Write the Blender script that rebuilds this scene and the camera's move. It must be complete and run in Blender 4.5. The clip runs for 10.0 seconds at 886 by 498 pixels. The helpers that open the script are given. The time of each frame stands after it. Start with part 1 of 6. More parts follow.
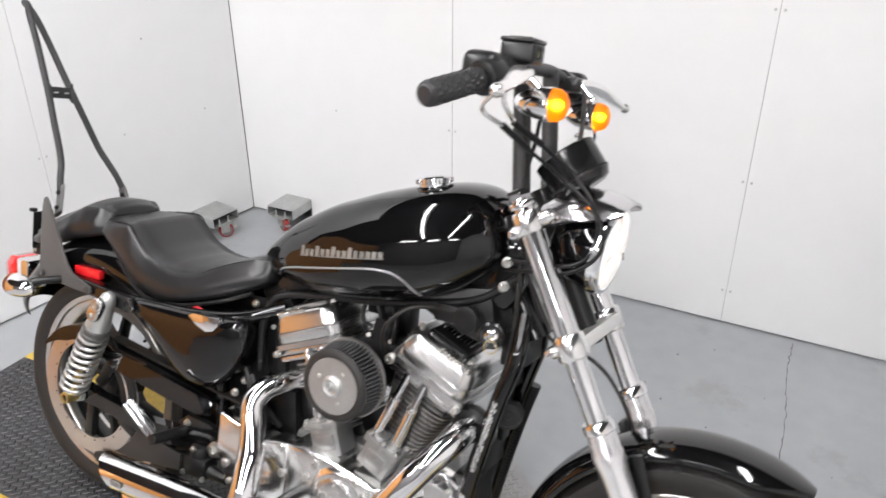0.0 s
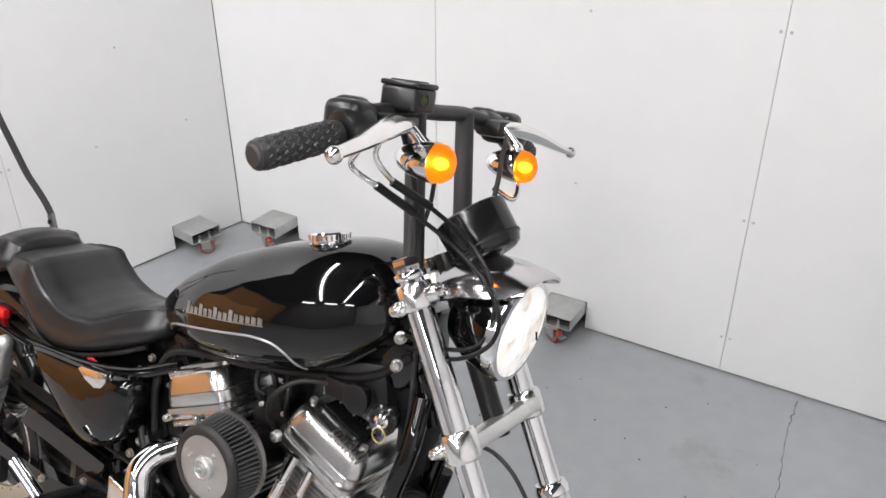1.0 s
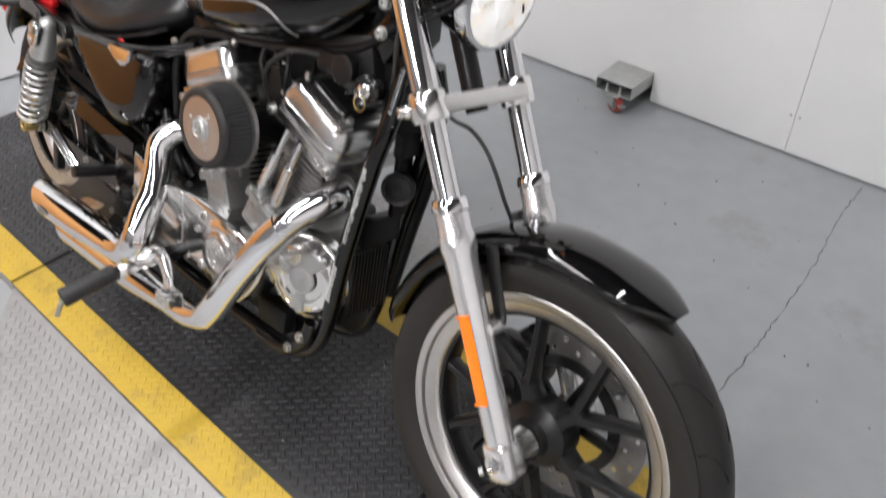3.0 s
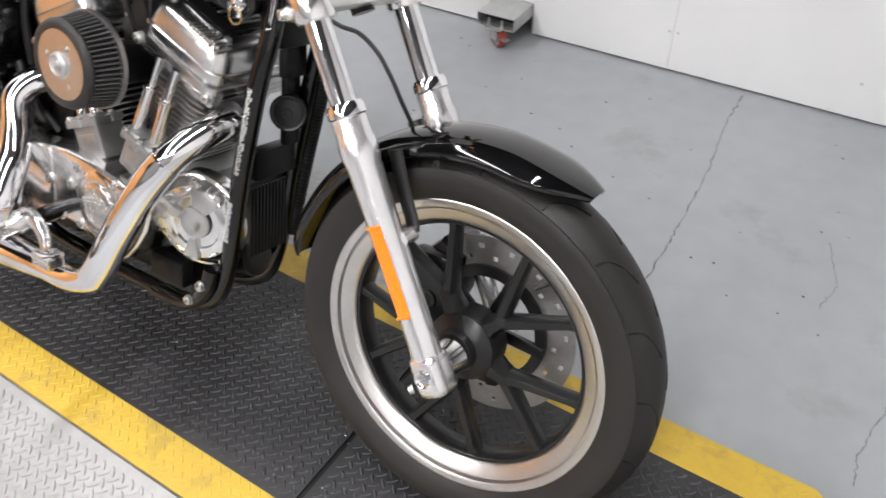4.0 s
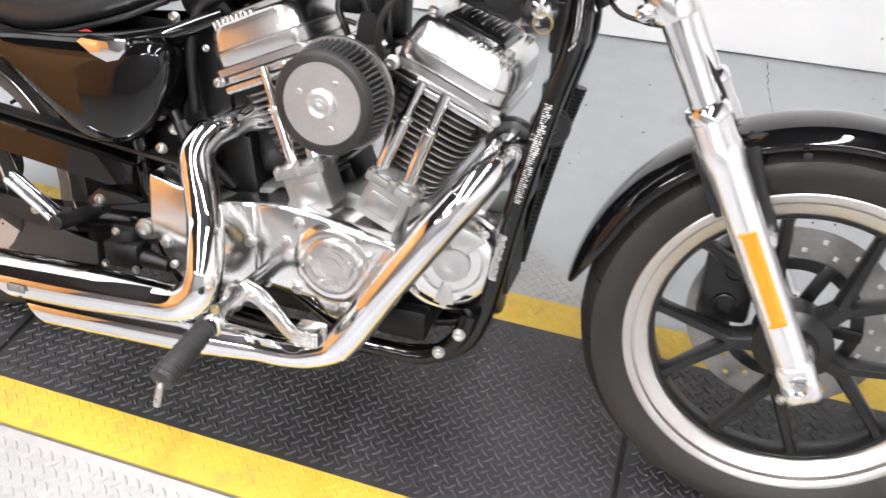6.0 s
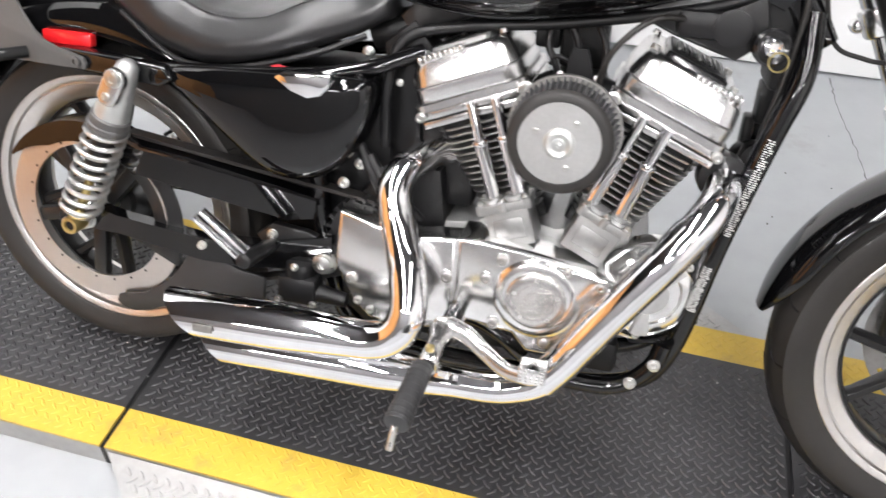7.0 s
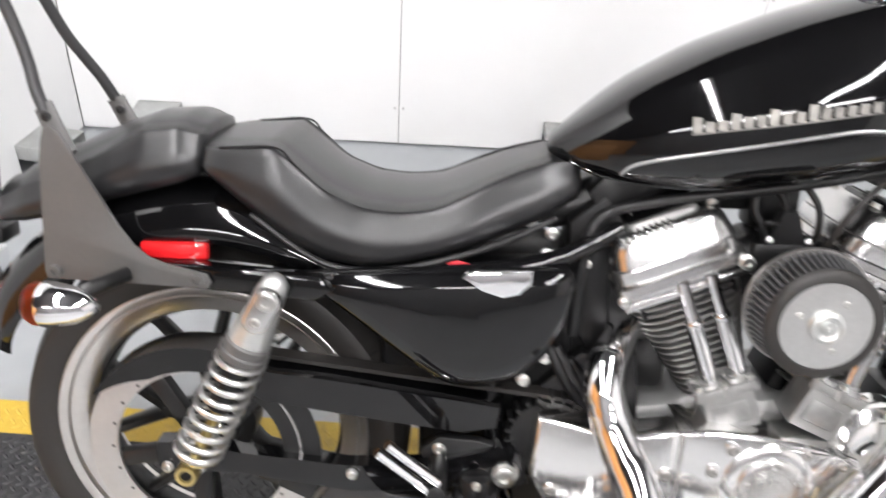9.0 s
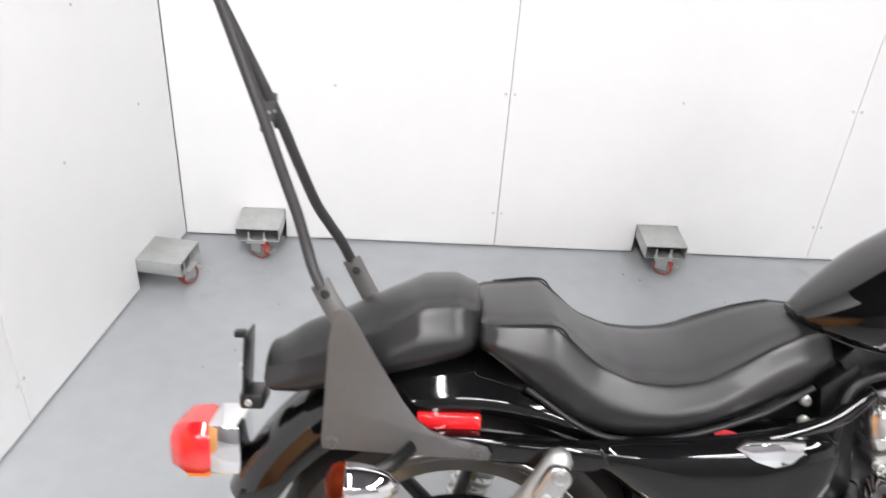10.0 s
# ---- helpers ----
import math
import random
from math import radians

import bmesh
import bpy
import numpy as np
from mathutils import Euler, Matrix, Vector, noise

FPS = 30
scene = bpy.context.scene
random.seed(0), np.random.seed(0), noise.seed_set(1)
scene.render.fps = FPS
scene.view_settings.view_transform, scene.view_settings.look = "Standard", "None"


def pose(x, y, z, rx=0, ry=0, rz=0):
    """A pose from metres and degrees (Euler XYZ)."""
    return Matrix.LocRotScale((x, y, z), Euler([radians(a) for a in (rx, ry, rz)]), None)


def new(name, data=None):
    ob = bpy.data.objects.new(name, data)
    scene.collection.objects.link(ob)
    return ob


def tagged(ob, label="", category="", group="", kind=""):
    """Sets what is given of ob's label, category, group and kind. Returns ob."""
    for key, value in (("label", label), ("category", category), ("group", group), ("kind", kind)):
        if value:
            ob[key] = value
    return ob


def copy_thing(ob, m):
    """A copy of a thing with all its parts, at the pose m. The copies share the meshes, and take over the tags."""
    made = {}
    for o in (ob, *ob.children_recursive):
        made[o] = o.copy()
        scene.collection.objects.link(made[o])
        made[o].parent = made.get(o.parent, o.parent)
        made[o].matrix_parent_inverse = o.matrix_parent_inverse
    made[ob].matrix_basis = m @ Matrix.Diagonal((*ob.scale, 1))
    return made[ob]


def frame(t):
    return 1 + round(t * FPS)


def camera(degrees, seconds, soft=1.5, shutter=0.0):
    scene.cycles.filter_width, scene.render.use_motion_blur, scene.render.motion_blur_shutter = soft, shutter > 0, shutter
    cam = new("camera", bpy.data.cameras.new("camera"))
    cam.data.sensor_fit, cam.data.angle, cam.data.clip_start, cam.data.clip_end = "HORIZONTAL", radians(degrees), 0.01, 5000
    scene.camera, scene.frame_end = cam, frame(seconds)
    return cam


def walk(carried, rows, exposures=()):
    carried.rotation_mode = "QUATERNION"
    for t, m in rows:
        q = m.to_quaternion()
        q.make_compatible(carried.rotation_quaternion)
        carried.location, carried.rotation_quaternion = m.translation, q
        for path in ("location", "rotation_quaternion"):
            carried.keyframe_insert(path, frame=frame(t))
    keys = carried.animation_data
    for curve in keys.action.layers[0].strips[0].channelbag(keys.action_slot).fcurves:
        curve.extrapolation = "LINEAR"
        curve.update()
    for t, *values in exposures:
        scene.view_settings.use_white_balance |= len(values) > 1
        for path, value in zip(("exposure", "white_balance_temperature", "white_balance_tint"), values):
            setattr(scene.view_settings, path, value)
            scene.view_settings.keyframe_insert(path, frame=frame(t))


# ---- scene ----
cam = camera(57.6, 10.0, shutter=0.4)
PATH = [
    (0, (1.609, -1.019, 1.622), 29.04, -28.40, -0.12),
    (0.5, (1.720, -0.812, 1.647), 31.86, -28.66, -0.47),
    (1, (1.719, -0.667, 1.627), 33.31, -28.64, -0.28),
    (1.5, (1.754, -0.585, 1.619), 35.70, -28.61, -0.54),
    (2, (1.833, -0.553, 1.611), 39.01, -28.27, -0.59),
    (2.5, (1.899, -0.586, 1.557), 42.50, -35.20, -0.39),
    (3, (1.965, -0.638, 1.415), 43.16, -40.74, -0.69),
    (3.2, (1.977, -0.650, 1.365), 43.04, -41.75, -0.51),
    (4.3, (1.948, -0.693, 1.290), 29.54, -42.20, -1.01),
    (4.5, (1.882, -0.732, 1.287), 27.71, -42.20, -0.67),
    (5, (1.639, -0.888, 1.253), 23.91, -41.87, 1.24),
    (5.2, (1.557, -0.924, 1.261), 22.51, -41.84, 0.90),
    (6.3, (1.156, -0.873, 1.231), 16.27, -42.19, 0.90),
    (6.5, (1.085, -0.878, 1.232), 15.72, -42.38, 1.04),
    (7, (0.884, -0.956, 1.266), 13.36, -41.90, 2.48),
    (7.5, (0.769, -0.996, 1.280), 12.02, -40.74, 2.93),
    (8, (0.695, -0.981, 1.286), 9.89, -40.24, 2.90),
    (8.5, (0.551, -0.878, 1.291), 2.13, -38.34, 3.09),
    (9, (0.347, -0.803, 1.275), 0.01, -35.56, 3.90),
    (9.5, (0.123, -0.770, 1.338), -0.52, -33.17, 3.67),
    (10, (-0.065, -0.768, 1.424), -1.31, -31.76, 4.08),
]
walk(cam, [(t, pose(*eye, 90 + pitch, 0, yaw) @ pose(0, 0, 0, 0, 0, roll)) for t, eye, yaw, pitch, roll in PATH],
     exposures=[(0.0, 0.25), (0.5, 0.22), (1.0, 0.08), (1.5, -0.05), (2.0, -0.1), (2.6, -0.1), (3.2, -0.1), (4.3, 0.48), (5.0, 0.73), (6.5, 0.69), (7.5, 0.64), (8.5, 0.69), (9.2, 0.57), (10.0, 0.48)])

# ---- world and light: a closed hall lit by ceiling tubes ----
world = bpy.data.worlds.new("world")
scene.world = world
world.use_nodes = True
world.node_tree.nodes["Background"].inputs[0].default_value = (0.8, 0.85, 0.9, 1)
world.node_tree.nodes["Background"].inputs[1].default_value = 0.05
TUBE = 84.0
FLOOR = -0.055


# ---- materials ----
def mat(name, color, rough=0.5, metal=0.0, vary=0.12, scale=6.0, fine=60.0, bump=0.0, bump_scale=120.0, coat=0.0,
        rough_vary=0.1, emit=0.0, spec=0.5, stretch=(1, 1, 1), per_object=0.0, stain_or_glint=None, patch_scale=2.0, patch_from=0.62):
    """A surface whose colour and gloss wander at two scales, with a fine relief."""
    m = bpy.data.materials.new(name)
    m.use_nodes = True
    nt = m.node_tree
    b = nt.nodes["Principled BSDF"]
    tc = nt.nodes.new("ShaderNodeTexCoord")
    mp = nt.nodes.new("ShaderNodeMapping")
    mp.inputs["Scale"].default_value = stretch
    nt.links.new(tc.outputs["Object"], mp.inputs[0])
    n1 = nt.nodes.new("ShaderNodeTexNoise")
    n1.inputs["Scale"].default_value, n1.inputs["Detail"].default_value = scale, 4
    n2 = nt.nodes.new("ShaderNodeTexNoise")
    n2.inputs["Scale"].default_value, n2.inputs["Detail"].default_value = fine, 3
    nt.links.new(mp.outputs[0], n1.inputs["Vector"])
    nt.links.new(mp.outputs[0], n2.inputs["Vector"])
    mx = nt.nodes.new("ShaderNodeMix")
    mx.inputs[0].default_value = 0.4
    nt.links.new(n1.outputs[0], mx.inputs[2])
    nt.links.new(n2.outputs[0], mx.inputs[3])
    cr = nt.nodes.new("ShaderNodeValToRGB")
    cr.color_ramp.elements[0].position, cr.color_ramp.elements[1].position = 0.3, 0.7
    cr.color_ramp.elements[0].color = (*[c * (1 - vary) for c in color], 1)
    cr.color_ramp.elements[1].color = (*[min(1, c * (1 + vary)) for c in color], 1)
    nt.links.new(mx.outputs[0], cr.inputs[0])
    out = cr.outputs[0]
    if per_object:
        oi = nt.nodes.new("ShaderNodeObjectInfo")
        hs = nt.nodes.new("ShaderNodeHueSaturation")
        mr = nt.nodes.new("ShaderNodeMapRange")
        mr.inputs["To Min"].default_value, mr.inputs["To Max"].default_value = 1 - per_object, 1 + per_object
        nt.links.new(oi.outputs["Random"], mr.inputs[0])
        nt.links.new(mr.outputs[0], hs.inputs["Value"])
        nt.links.new(out, hs.inputs["Color"])
        out = hs.outputs[0]
    if stain_or_glint:
        n4 = nt.nodes.new("ShaderNodeTexNoise")
        n4.inputs["Scale"].default_value, n4.inputs["Detail"].default_value, n4.inputs["Roughness"].default_value = patch_scale, 7, 0.68
        nt.links.new(mp.outputs[0], n4.inputs["Vector"])
        sr = nt.nodes.new("ShaderNodeMapRange")
        sr.inputs["From Min"].default_value, sr.inputs["From Max"].default_value, sr.inputs["To Max"].default_value = patch_from, patch_from + 0.09, 0.34
        nt.links.new(n4.outputs[0], sr.inputs[0])
        sm_ = nt.nodes.new("ShaderNodeMix")
        sm_.data_type = "RGBA"
        nt.links.new(sr.outputs[0], sm_.inputs[0])
        nt.links.new(out, sm_.inputs[6])
        sm_.inputs[7].default_value = (*stain_or_glint, 1)
        out = sm_.outputs[2]
    nt.links.new(out, b.inputs["Base Color"])
    rr = nt.nodes.new("ShaderNodeMapRange")
    rr.inputs["To Min"].default_value, rr.inputs["To Max"].default_value = max(0.0, rough * (1 - rough_vary)), min(1.0, rough * (1 + rough_vary))
    nt.links.new(mx.outputs[0], rr.inputs[0])
    nt.links.new(rr.outputs[0], b.inputs["Roughness"])
    b.inputs["Metallic"].default_value = metal
    b.inputs["Specular IOR Level"].default_value = spec
    b.inputs["Coat Weight"].default_value = coat
    b.inputs["Coat Roughness"].default_value = 0.02
    if emit:
        b.inputs["Emission Color"].default_value = (*color, 1)
        b.inputs["Emission Strength"].default_value = emit
        if vary > 0.25:
            nt.links.new(out, b.inputs["Emission Color"])
    if bump:
        n3 = nt.nodes.new("ShaderNodeTexNoise")
        n3.inputs["Scale"].default_value, n3.inputs["Detail"].default_value = bump_scale, 3
        nt.links.new(mp.outputs[0], n3.inputs["Vector"])
        bp = nt.nodes.new("ShaderNodeBump")
        bp.inputs["Strength"].default_value, bp.inputs["Distance"].default_value = bump, 0.002
        nt.links.new(n3.outputs[0], bp.inputs["Height"])
        nt.links.new(bp.outputs[0], b.inputs["Normal"])
    return m


WALL_WHITE = mat("white_panel", (0.73, 0.733, 0.733), 0.42, vary=0.025, scale=1.5, fine=9, bump=0.03, bump_scale=40)
SEAM_GREY = mat("seam_grey", (0.42, 0.42, 0.42), 0.6)
CONCRETE = mat("grey_floor_paint", (0.31, 0.325, 0.335), 0.34, vary=0.09, scale=1.1, fine=14, bump=0.12, bump_scale=35, rough_vary=0.35, stain_or_glint=(0.2, 0.19, 0.165), patch_scale=2.6, patch_from=0.6)
CRACK_DARK = mat("crack", (0.07, 0.068, 0.065), 0.9)
MAT_BLACK = mat("black_rubber_plate", (0.019, 0.019, 0.0205), 0.4, vary=0.3, scale=5, fine=70, bump=0.1, bump_scale=200, rough_vary=0.3)
# mat rubber made lighter, so the bars' highlights sit in the colour
TREAD_HIGHLIGHT = mat("black_tread_with_highlight", (0.05, 0.05, 0.053), 0.26, vary=0.3, scale=5, fine=70, rough_vary=0.3)
YELLOW = mat("yellow_paint", (0.52, 0.352, 0.04), 0.42, vary=0.1, scale=7, fine=60, bump=0.15, bump_scale=90, rough_vary=0.25, stain_or_glint=(0.2, 0.16, 0.06), patch_scale=11, patch_from=0.54)
ALU_PLATE = mat("bright_aluminium_plate", (0.33, 0.33, 0.326), 0.48, 0.35, vary=0.16, scale=5, fine=60, bump=0.15, bump_scale=80, rough_vary=0.3)
STEEL = mat("zinc_steel", (0.5, 0.51, 0.5), 0.42, 0.85, vary=0.12, scale=20, fine=90)
RIVET_PAINT = mat("painted_rivet", (0.5, 0.5, 0.5), 0.45)
RED_WHEEL = mat("red_polyurethane", (0.3, 0.035, 0.025), 0.4)
HALL_DARK = mat("hall_ceiling", (0.045, 0.045, 0.048), 0.8, vary=0.1, scale=0.7, fine=6)
HALL_DIM = mat("hall_dim_paint", (0.2, 0.2, 0.205), 0.75, vary=0.1, scale=0.6, fine=5)
HALL_FLOOR = mat("hall_grey_floor", (0.26, 0.265, 0.27), 0.45, vary=0.12, scale=1.0, fine=8)
HALL_WEST = mat("hall_dark_paint", (0.05, 0.05, 0.052), 0.75, vary=0.1, scale=0.6, fine=5)
HALL_PALE = mat("hall_paint", (0.62, 0.62, 0.62), 0.6, vary=0.08, scale=0.6, fine=5)
HALL_ORANGE = mat("orange_brown_boards", (0.62, 0.28, 0.08), 0.6, vary=0.1, scale=0.7, fine=6)
TUBE_WHITE = mat("tube_white", (1.0, 0.978, 0.988), 0.5, emit=TUBE, vary=0.0)
CHROME = mat("chrome", (0.86, 0.86, 0.87), 0.045, 1.0, vary=0.02, scale=12, fine=90, rough_vary=0.5)
POLISHED = mat("polished_aluminium", (0.88, 0.875, 0.865), 0.17, 1.0, vary=0.06, scale=18, fine=140, bump=0.012, bump_scale=26, rough_vary=0.2)
TURNED = mat("turned_aluminium", (0.66, 0.65, 0.635), 0.26, 1.0, vary=0.06, scale=18, fine=140)
SPRING_STEEL = mat("spring_steel", (0.56, 0.56, 0.55), 0.3, 0.9, vary=0.08, scale=20, fine=120)
FIN_EDGE = mat("cast_fin_alloy", (0.4, 0.395, 0.385), 0.36, 1.0, vary=0.12, scale=25, fine=180, bump=0.15, bump_scale=350)
BRUSHED = mat("cast_aluminium", (0.62, 0.62, 0.61), 0.33, 1.0, vary=0.09, scale=25, fine=180, bump=0.15, bump_scale=350)
FORK_SILVER = mat("bright_fork_alloy", (0.8, 0.795, 0.8), 0.24, 0.85, vary=0.04, scale=18, fine=140, rough_vary=0.04)
SATIN_SILVER = mat("satin_silver", (0.7, 0.695, 0.68), 0.28, 0.85, vary=0.05, scale=18, fine=140, rough_vary=0.05)
ROCKER_SILVER = mat("fine_cast_silver", (0.64, 0.635, 0.63), 0.25, 1.0, vary=0.05, scale=18, fine=140, rough_vary=0.08)
CAST_PALE = mat("pale_cast_alloy", (0.26, 0.26, 0.257), 0.42, 0.6, vary=0.08, scale=25, fine=160, bump=0.15, bump_scale=350)
GLOSS_PLASTIC = mat("glossy_black_plastic", (0.008, 0.008, 0.0085), 0.16, vary=0.1, scale=18, fine=100, rough_vary=0.3)
DISC_GREY = mat("brake_disc_steel", (0.32, 0.31, 0.3), 0.36, 0.9, vary=0.15, scale=20, fine=120)
GLASS_OLIVE = mat("olive_sight_glass", (0.05, 0.05, 0.02), 0.1, vary=0.1)
DARK_CAST = mat("dark_cast_alloy", (0.34, 0.34, 0.335), 0.38, 0.9, vary=0.15, scale=14, fine=120, bump=0.2, bump_scale=200)
GRIT_PALE = mat("pale_grit", (0.45, 0.44, 0.42), 0.7, per_object=0.2)
VISOR_GREY = mat("grey_chrome", (0.6, 0.59, 0.6), 0.16, 1.0, vary=0.05, scale=12, fine=90)
MACHINED = mat("machined_rim", (0.64, 0.62, 0.6), 0.32, 1.0, vary=0.06, scale=10, fine=100, rough_vary=0.2)
GLOSS_BLACK = mat("black_lacquer", (0.0025, 0.0025, 0.0028), 0.05, vary=0.1, coat=0.12, rough_vary=0.3)
SATIN_BLACK = mat("satin_black_metal", (0.008, 0.008, 0.0083), 0.32, spec=0.4, vary=0.2, scale=20, fine=120, rough_vary=0.2)
WRINKLE_BLACK = mat("powder_black", (0.018, 0.018, 0.019), 0.48, vary=0.2, scale=20, fine=120, bump=0.25, bump_scale=500)
PLASTIC_BLACK = mat("black_plastic", (0.006, 0.006, 0.0065), 0.4, spec=0.3, vary=0.2, scale=16, fine=130, bump=0.1, bump_scale=400)
RUBBER = mat("tyre_rubber", (0.014, 0.0127, 0.0118), 0.5, spec=0.4, vary=0.2, scale=9, fine=90, bump=0.12, bump_scale=260)
GRIP_RUBBER = mat("grip_rubber", (0.02, 0.02, 0.021), 0.5, vary=0.2, scale=30, fine=160)
LEATHER = mat("black_vinyl", (0.01, 0.01, 0.0106), 0.31, vary=0.15, scale=8, fine=120, bump=0.12, bump_scale=420, rough_vary=0.05)
SHAFT_GREY = mat("grey_powder", (0.085, 0.083, 0.082), 0.5, 0.3, vary=0.08, scale=10, fine=130)
BOLT = mat("zinc_bolt", (0.6, 0.6, 0.58), 0.28, 1.0, vary=0.1, scale=60, fine=300)
GOLD_BOLT = mat("yellow_zinc", (0.62, 0.5, 0.22), 0.32, 1.0)
RED_LENS = mat("red_lens", (0.55, 0.012, 0.015), 0.1, vary=0.15, scale=25, coat=1.0)
BULB = mat("amber_bulb_lit", (1.0, 0.8, 0.45), 0.3, vary=0.1, emit=24.0)
# unlit amber plastic; a faint glow is added to brighten it
AMBER = mat("amber_reflector_self_lit", (0.9, 0.2, 0.008), 0.2, vary=0.05, coat=0.4, emit=0.12)
BADGE = mat("badge_silver", (0.2, 0.193, 0.18), 0.45, 0.5, vary=0.3, scale=60)
PIN_SILVER = mat("silver_pinstripe", (0.33, 0.33, 0.33), 0.35, 0.6)
LABEL_WHITE = mat("label_print", (0.5, 0.5, 0.49), 0.6)
# warm blotches paint the reflector's glints into the lens colour and glow
HEAD_LENS = mat("headlamp_lens_lit", (0.82, 0.77, 0.7), 0.08, vary=0.45, scale=28, fine=75, emit=0.7, stain_or_glint=(0.75, 0.5, 0.3), patch_scale=17, patch_from=0.55)
ELEMENT_MESH = mat("filter_mesh", (0.075, 0.075, 0.077), 0.5, 0.2, vary=0.2, scale=200, fine=600)
WIRE_RED = mat("red_strap", (0.45, 0.02, 0.03), 0.6)
HEAT_BLACK = mat("black_engine_paint", (0.004, 0.004, 0.0043), 0.42, spec=0.25, vary=0.25, scale=20, fine=150, bump=0.2, bump_scale=300)


def clear_amber():
    m = bpy.data.materials.new("clear_amber_plastic")
    m.use_nodes = True
    b = m.node_tree.nodes["Principled BSDF"]
    b.inputs["Base Color"].default_value = (1.0, 0.3, 0.01, 1)
    b.inputs["Transmission Weight"].default_value = 1.0
    b.inputs["IOR"].default_value = 1.2
    b.inputs["Roughness"].default_value = 0.38
    return m


AMBER_CLEAR = clear_amber()
BOWL = mat("bright_reflector_bowl", (0.85, 0.82, 0.75), 0.35, 0.3, vary=0.2, scale=90, fine=300)


# ---- mesh makers ----
def smooth(bm, angle=40):
    a = radians(angle)
    for f in bm.faces:
        f.smooth = True
    for e in bm.edges:
        if len(e.link_faces) == 2:
            e.smooth = e.calc_face_angle(0) < a


def link(name, bm, material, angle=40):
    bmesh.ops.recalc_face_normals(bm, faces=bm.faces)
    smooth(bm, angle)
    me = bpy.data.meshes.new(name)
    bm.to_mesh(me)
    bm.free()
    for mm in material if isinstance(material, (list, tuple)) else (material,):
        me.materials.append(mm)
    return new(name, me)


def part(name, bm, material, parent, label="", angle=40):
    ob = link(name, bm, material, angle)
    ob.parent = parent
    if label:
        tagged(ob, label)
    return ob


def thing(name, label, category, group="", kind="", m=None):
    ob = new(name)
    ob.empty_display_size = 0.1
    if m is not None:
        ob.matrix_basis = m
    return tagged(ob, label, category, group, kind)


def B(*makers):
    """One bmesh out of several."""
    bm = bmesh.new()
    for mk in makers:
        mk(bm)
    return bm


def add(bm, verts, faces):
    vs = [bm.verts.new(v) for v in verts]
    for f in faces:
        try:
            bm.faces.new([vs[i] for i in f])
        except ValueError:
            pass
    return vs


def box(x0, x1, y0, y1, z0, z1, bevel=0.0, m=None, seg=2):
    def mk(bm):
        vs = add(bm, [(x, y, z) for x in (x0, x1) for y in (y0, y1) for z in (z0, z1)],
                 [(0, 1, 3, 2), (4, 6, 7, 5), (0, 4, 5, 1), (2, 3, 7, 6), (0, 2, 6, 4), (1, 5, 7, 3)])
        es = list({e for v in vs for e in v.link_edges})
        if bevel:
            r = bmesh.ops.bevel(bm, geom=es, offset=bevel, segments=seg, affect="EDGES", profile=0.5)
            vs = list({v for f in r["faces"] for v in f.verts} | {v for v in vs if v.is_valid})
        if m is not None:
            bmesh.ops.transform(bm, matrix=m, verts=vs)
    return mk


def basis(d):
    d = Vector(d).normalized()
    h = Vector((0, 1, 0)) if abs(d.y) < 0.9 else Vector((1, 0, 0))
    u = d.cross(h).normalized()
    return u, d.cross(u).normalized()


def cyl(p0, p1, r0, r1=None, seg=20, caps=True, bevel=0.0):
    """A round bar from p0 to p1, its ends rounded by bevel."""
    r1 = r0 if r1 is None else r1

    def mk(bm):
        a, b = Vector(p0), Vector(p1)
        d = (b - a).normalized()
        u, w = basis(d)
        rings = [(a + d * bevel, r0), (b - d * bevel, r1)]
        if bevel:
            rings = [(a, r0 - bevel), (a + d * bevel * 0.3, r0 - bevel * 0.3)] + rings + [(b - d * bevel * 0.3, r1 - bevel * 0.3), (b, r1 - bevel)]
        vs = [[bm.verts.new(c + (u * math.cos(t) + w * math.sin(t)) * r) for t in [2 * math.pi * k / seg for k in range(seg)]] for c, r in rings]
        for i in range(len(vs) - 1):
            for k in range(seg):
                bm.faces.new((vs[i][k], vs[i][(k + 1) % seg], vs[i + 1][(k + 1) % seg], vs[i + 1][k]))
        if caps:
            bm.faces.new(vs[0])
            bm.faces.new(vs[-1][::-1])
    return mk


def lathe(c, axis, profile, seg=48, closed=False):
    """profile: (distance along axis, radius) rows turned round the axis through c."""
    def mk(bm):
        o, d = Vector(c), Vector(axis).normalized()
        u, w = basis(d)
        rings = []
        for h, r in profile:
            if r < 1e-5:
                rings.append([bm.verts.new(o + d * h)])
            else:
                rings.append([bm.verts.new(o + d * h + (u * math.cos(2 * math.pi * k / seg) + w * math.sin(2 * math.pi * k / seg)) * r) for k in range(seg)])
        pairs = list(zip(rings, rings[1:])) + ([(rings[-1], rings[0])] if closed else [])
        for a, b in pairs:
            for k in range(seg):
                q = (k + 1) % seg
                if len(a) == 1 and len(b) == 1:
                    continue
                if len(a) == 1:
                    bm.faces.new((a[0], b[k], b[q]))
                elif len(b) == 1:
                    bm.faces.new((a[k], a[q], b[0]))
                else:
                    bm.faces.new((a[k], a[q], b[q], b[k]))
    return mk


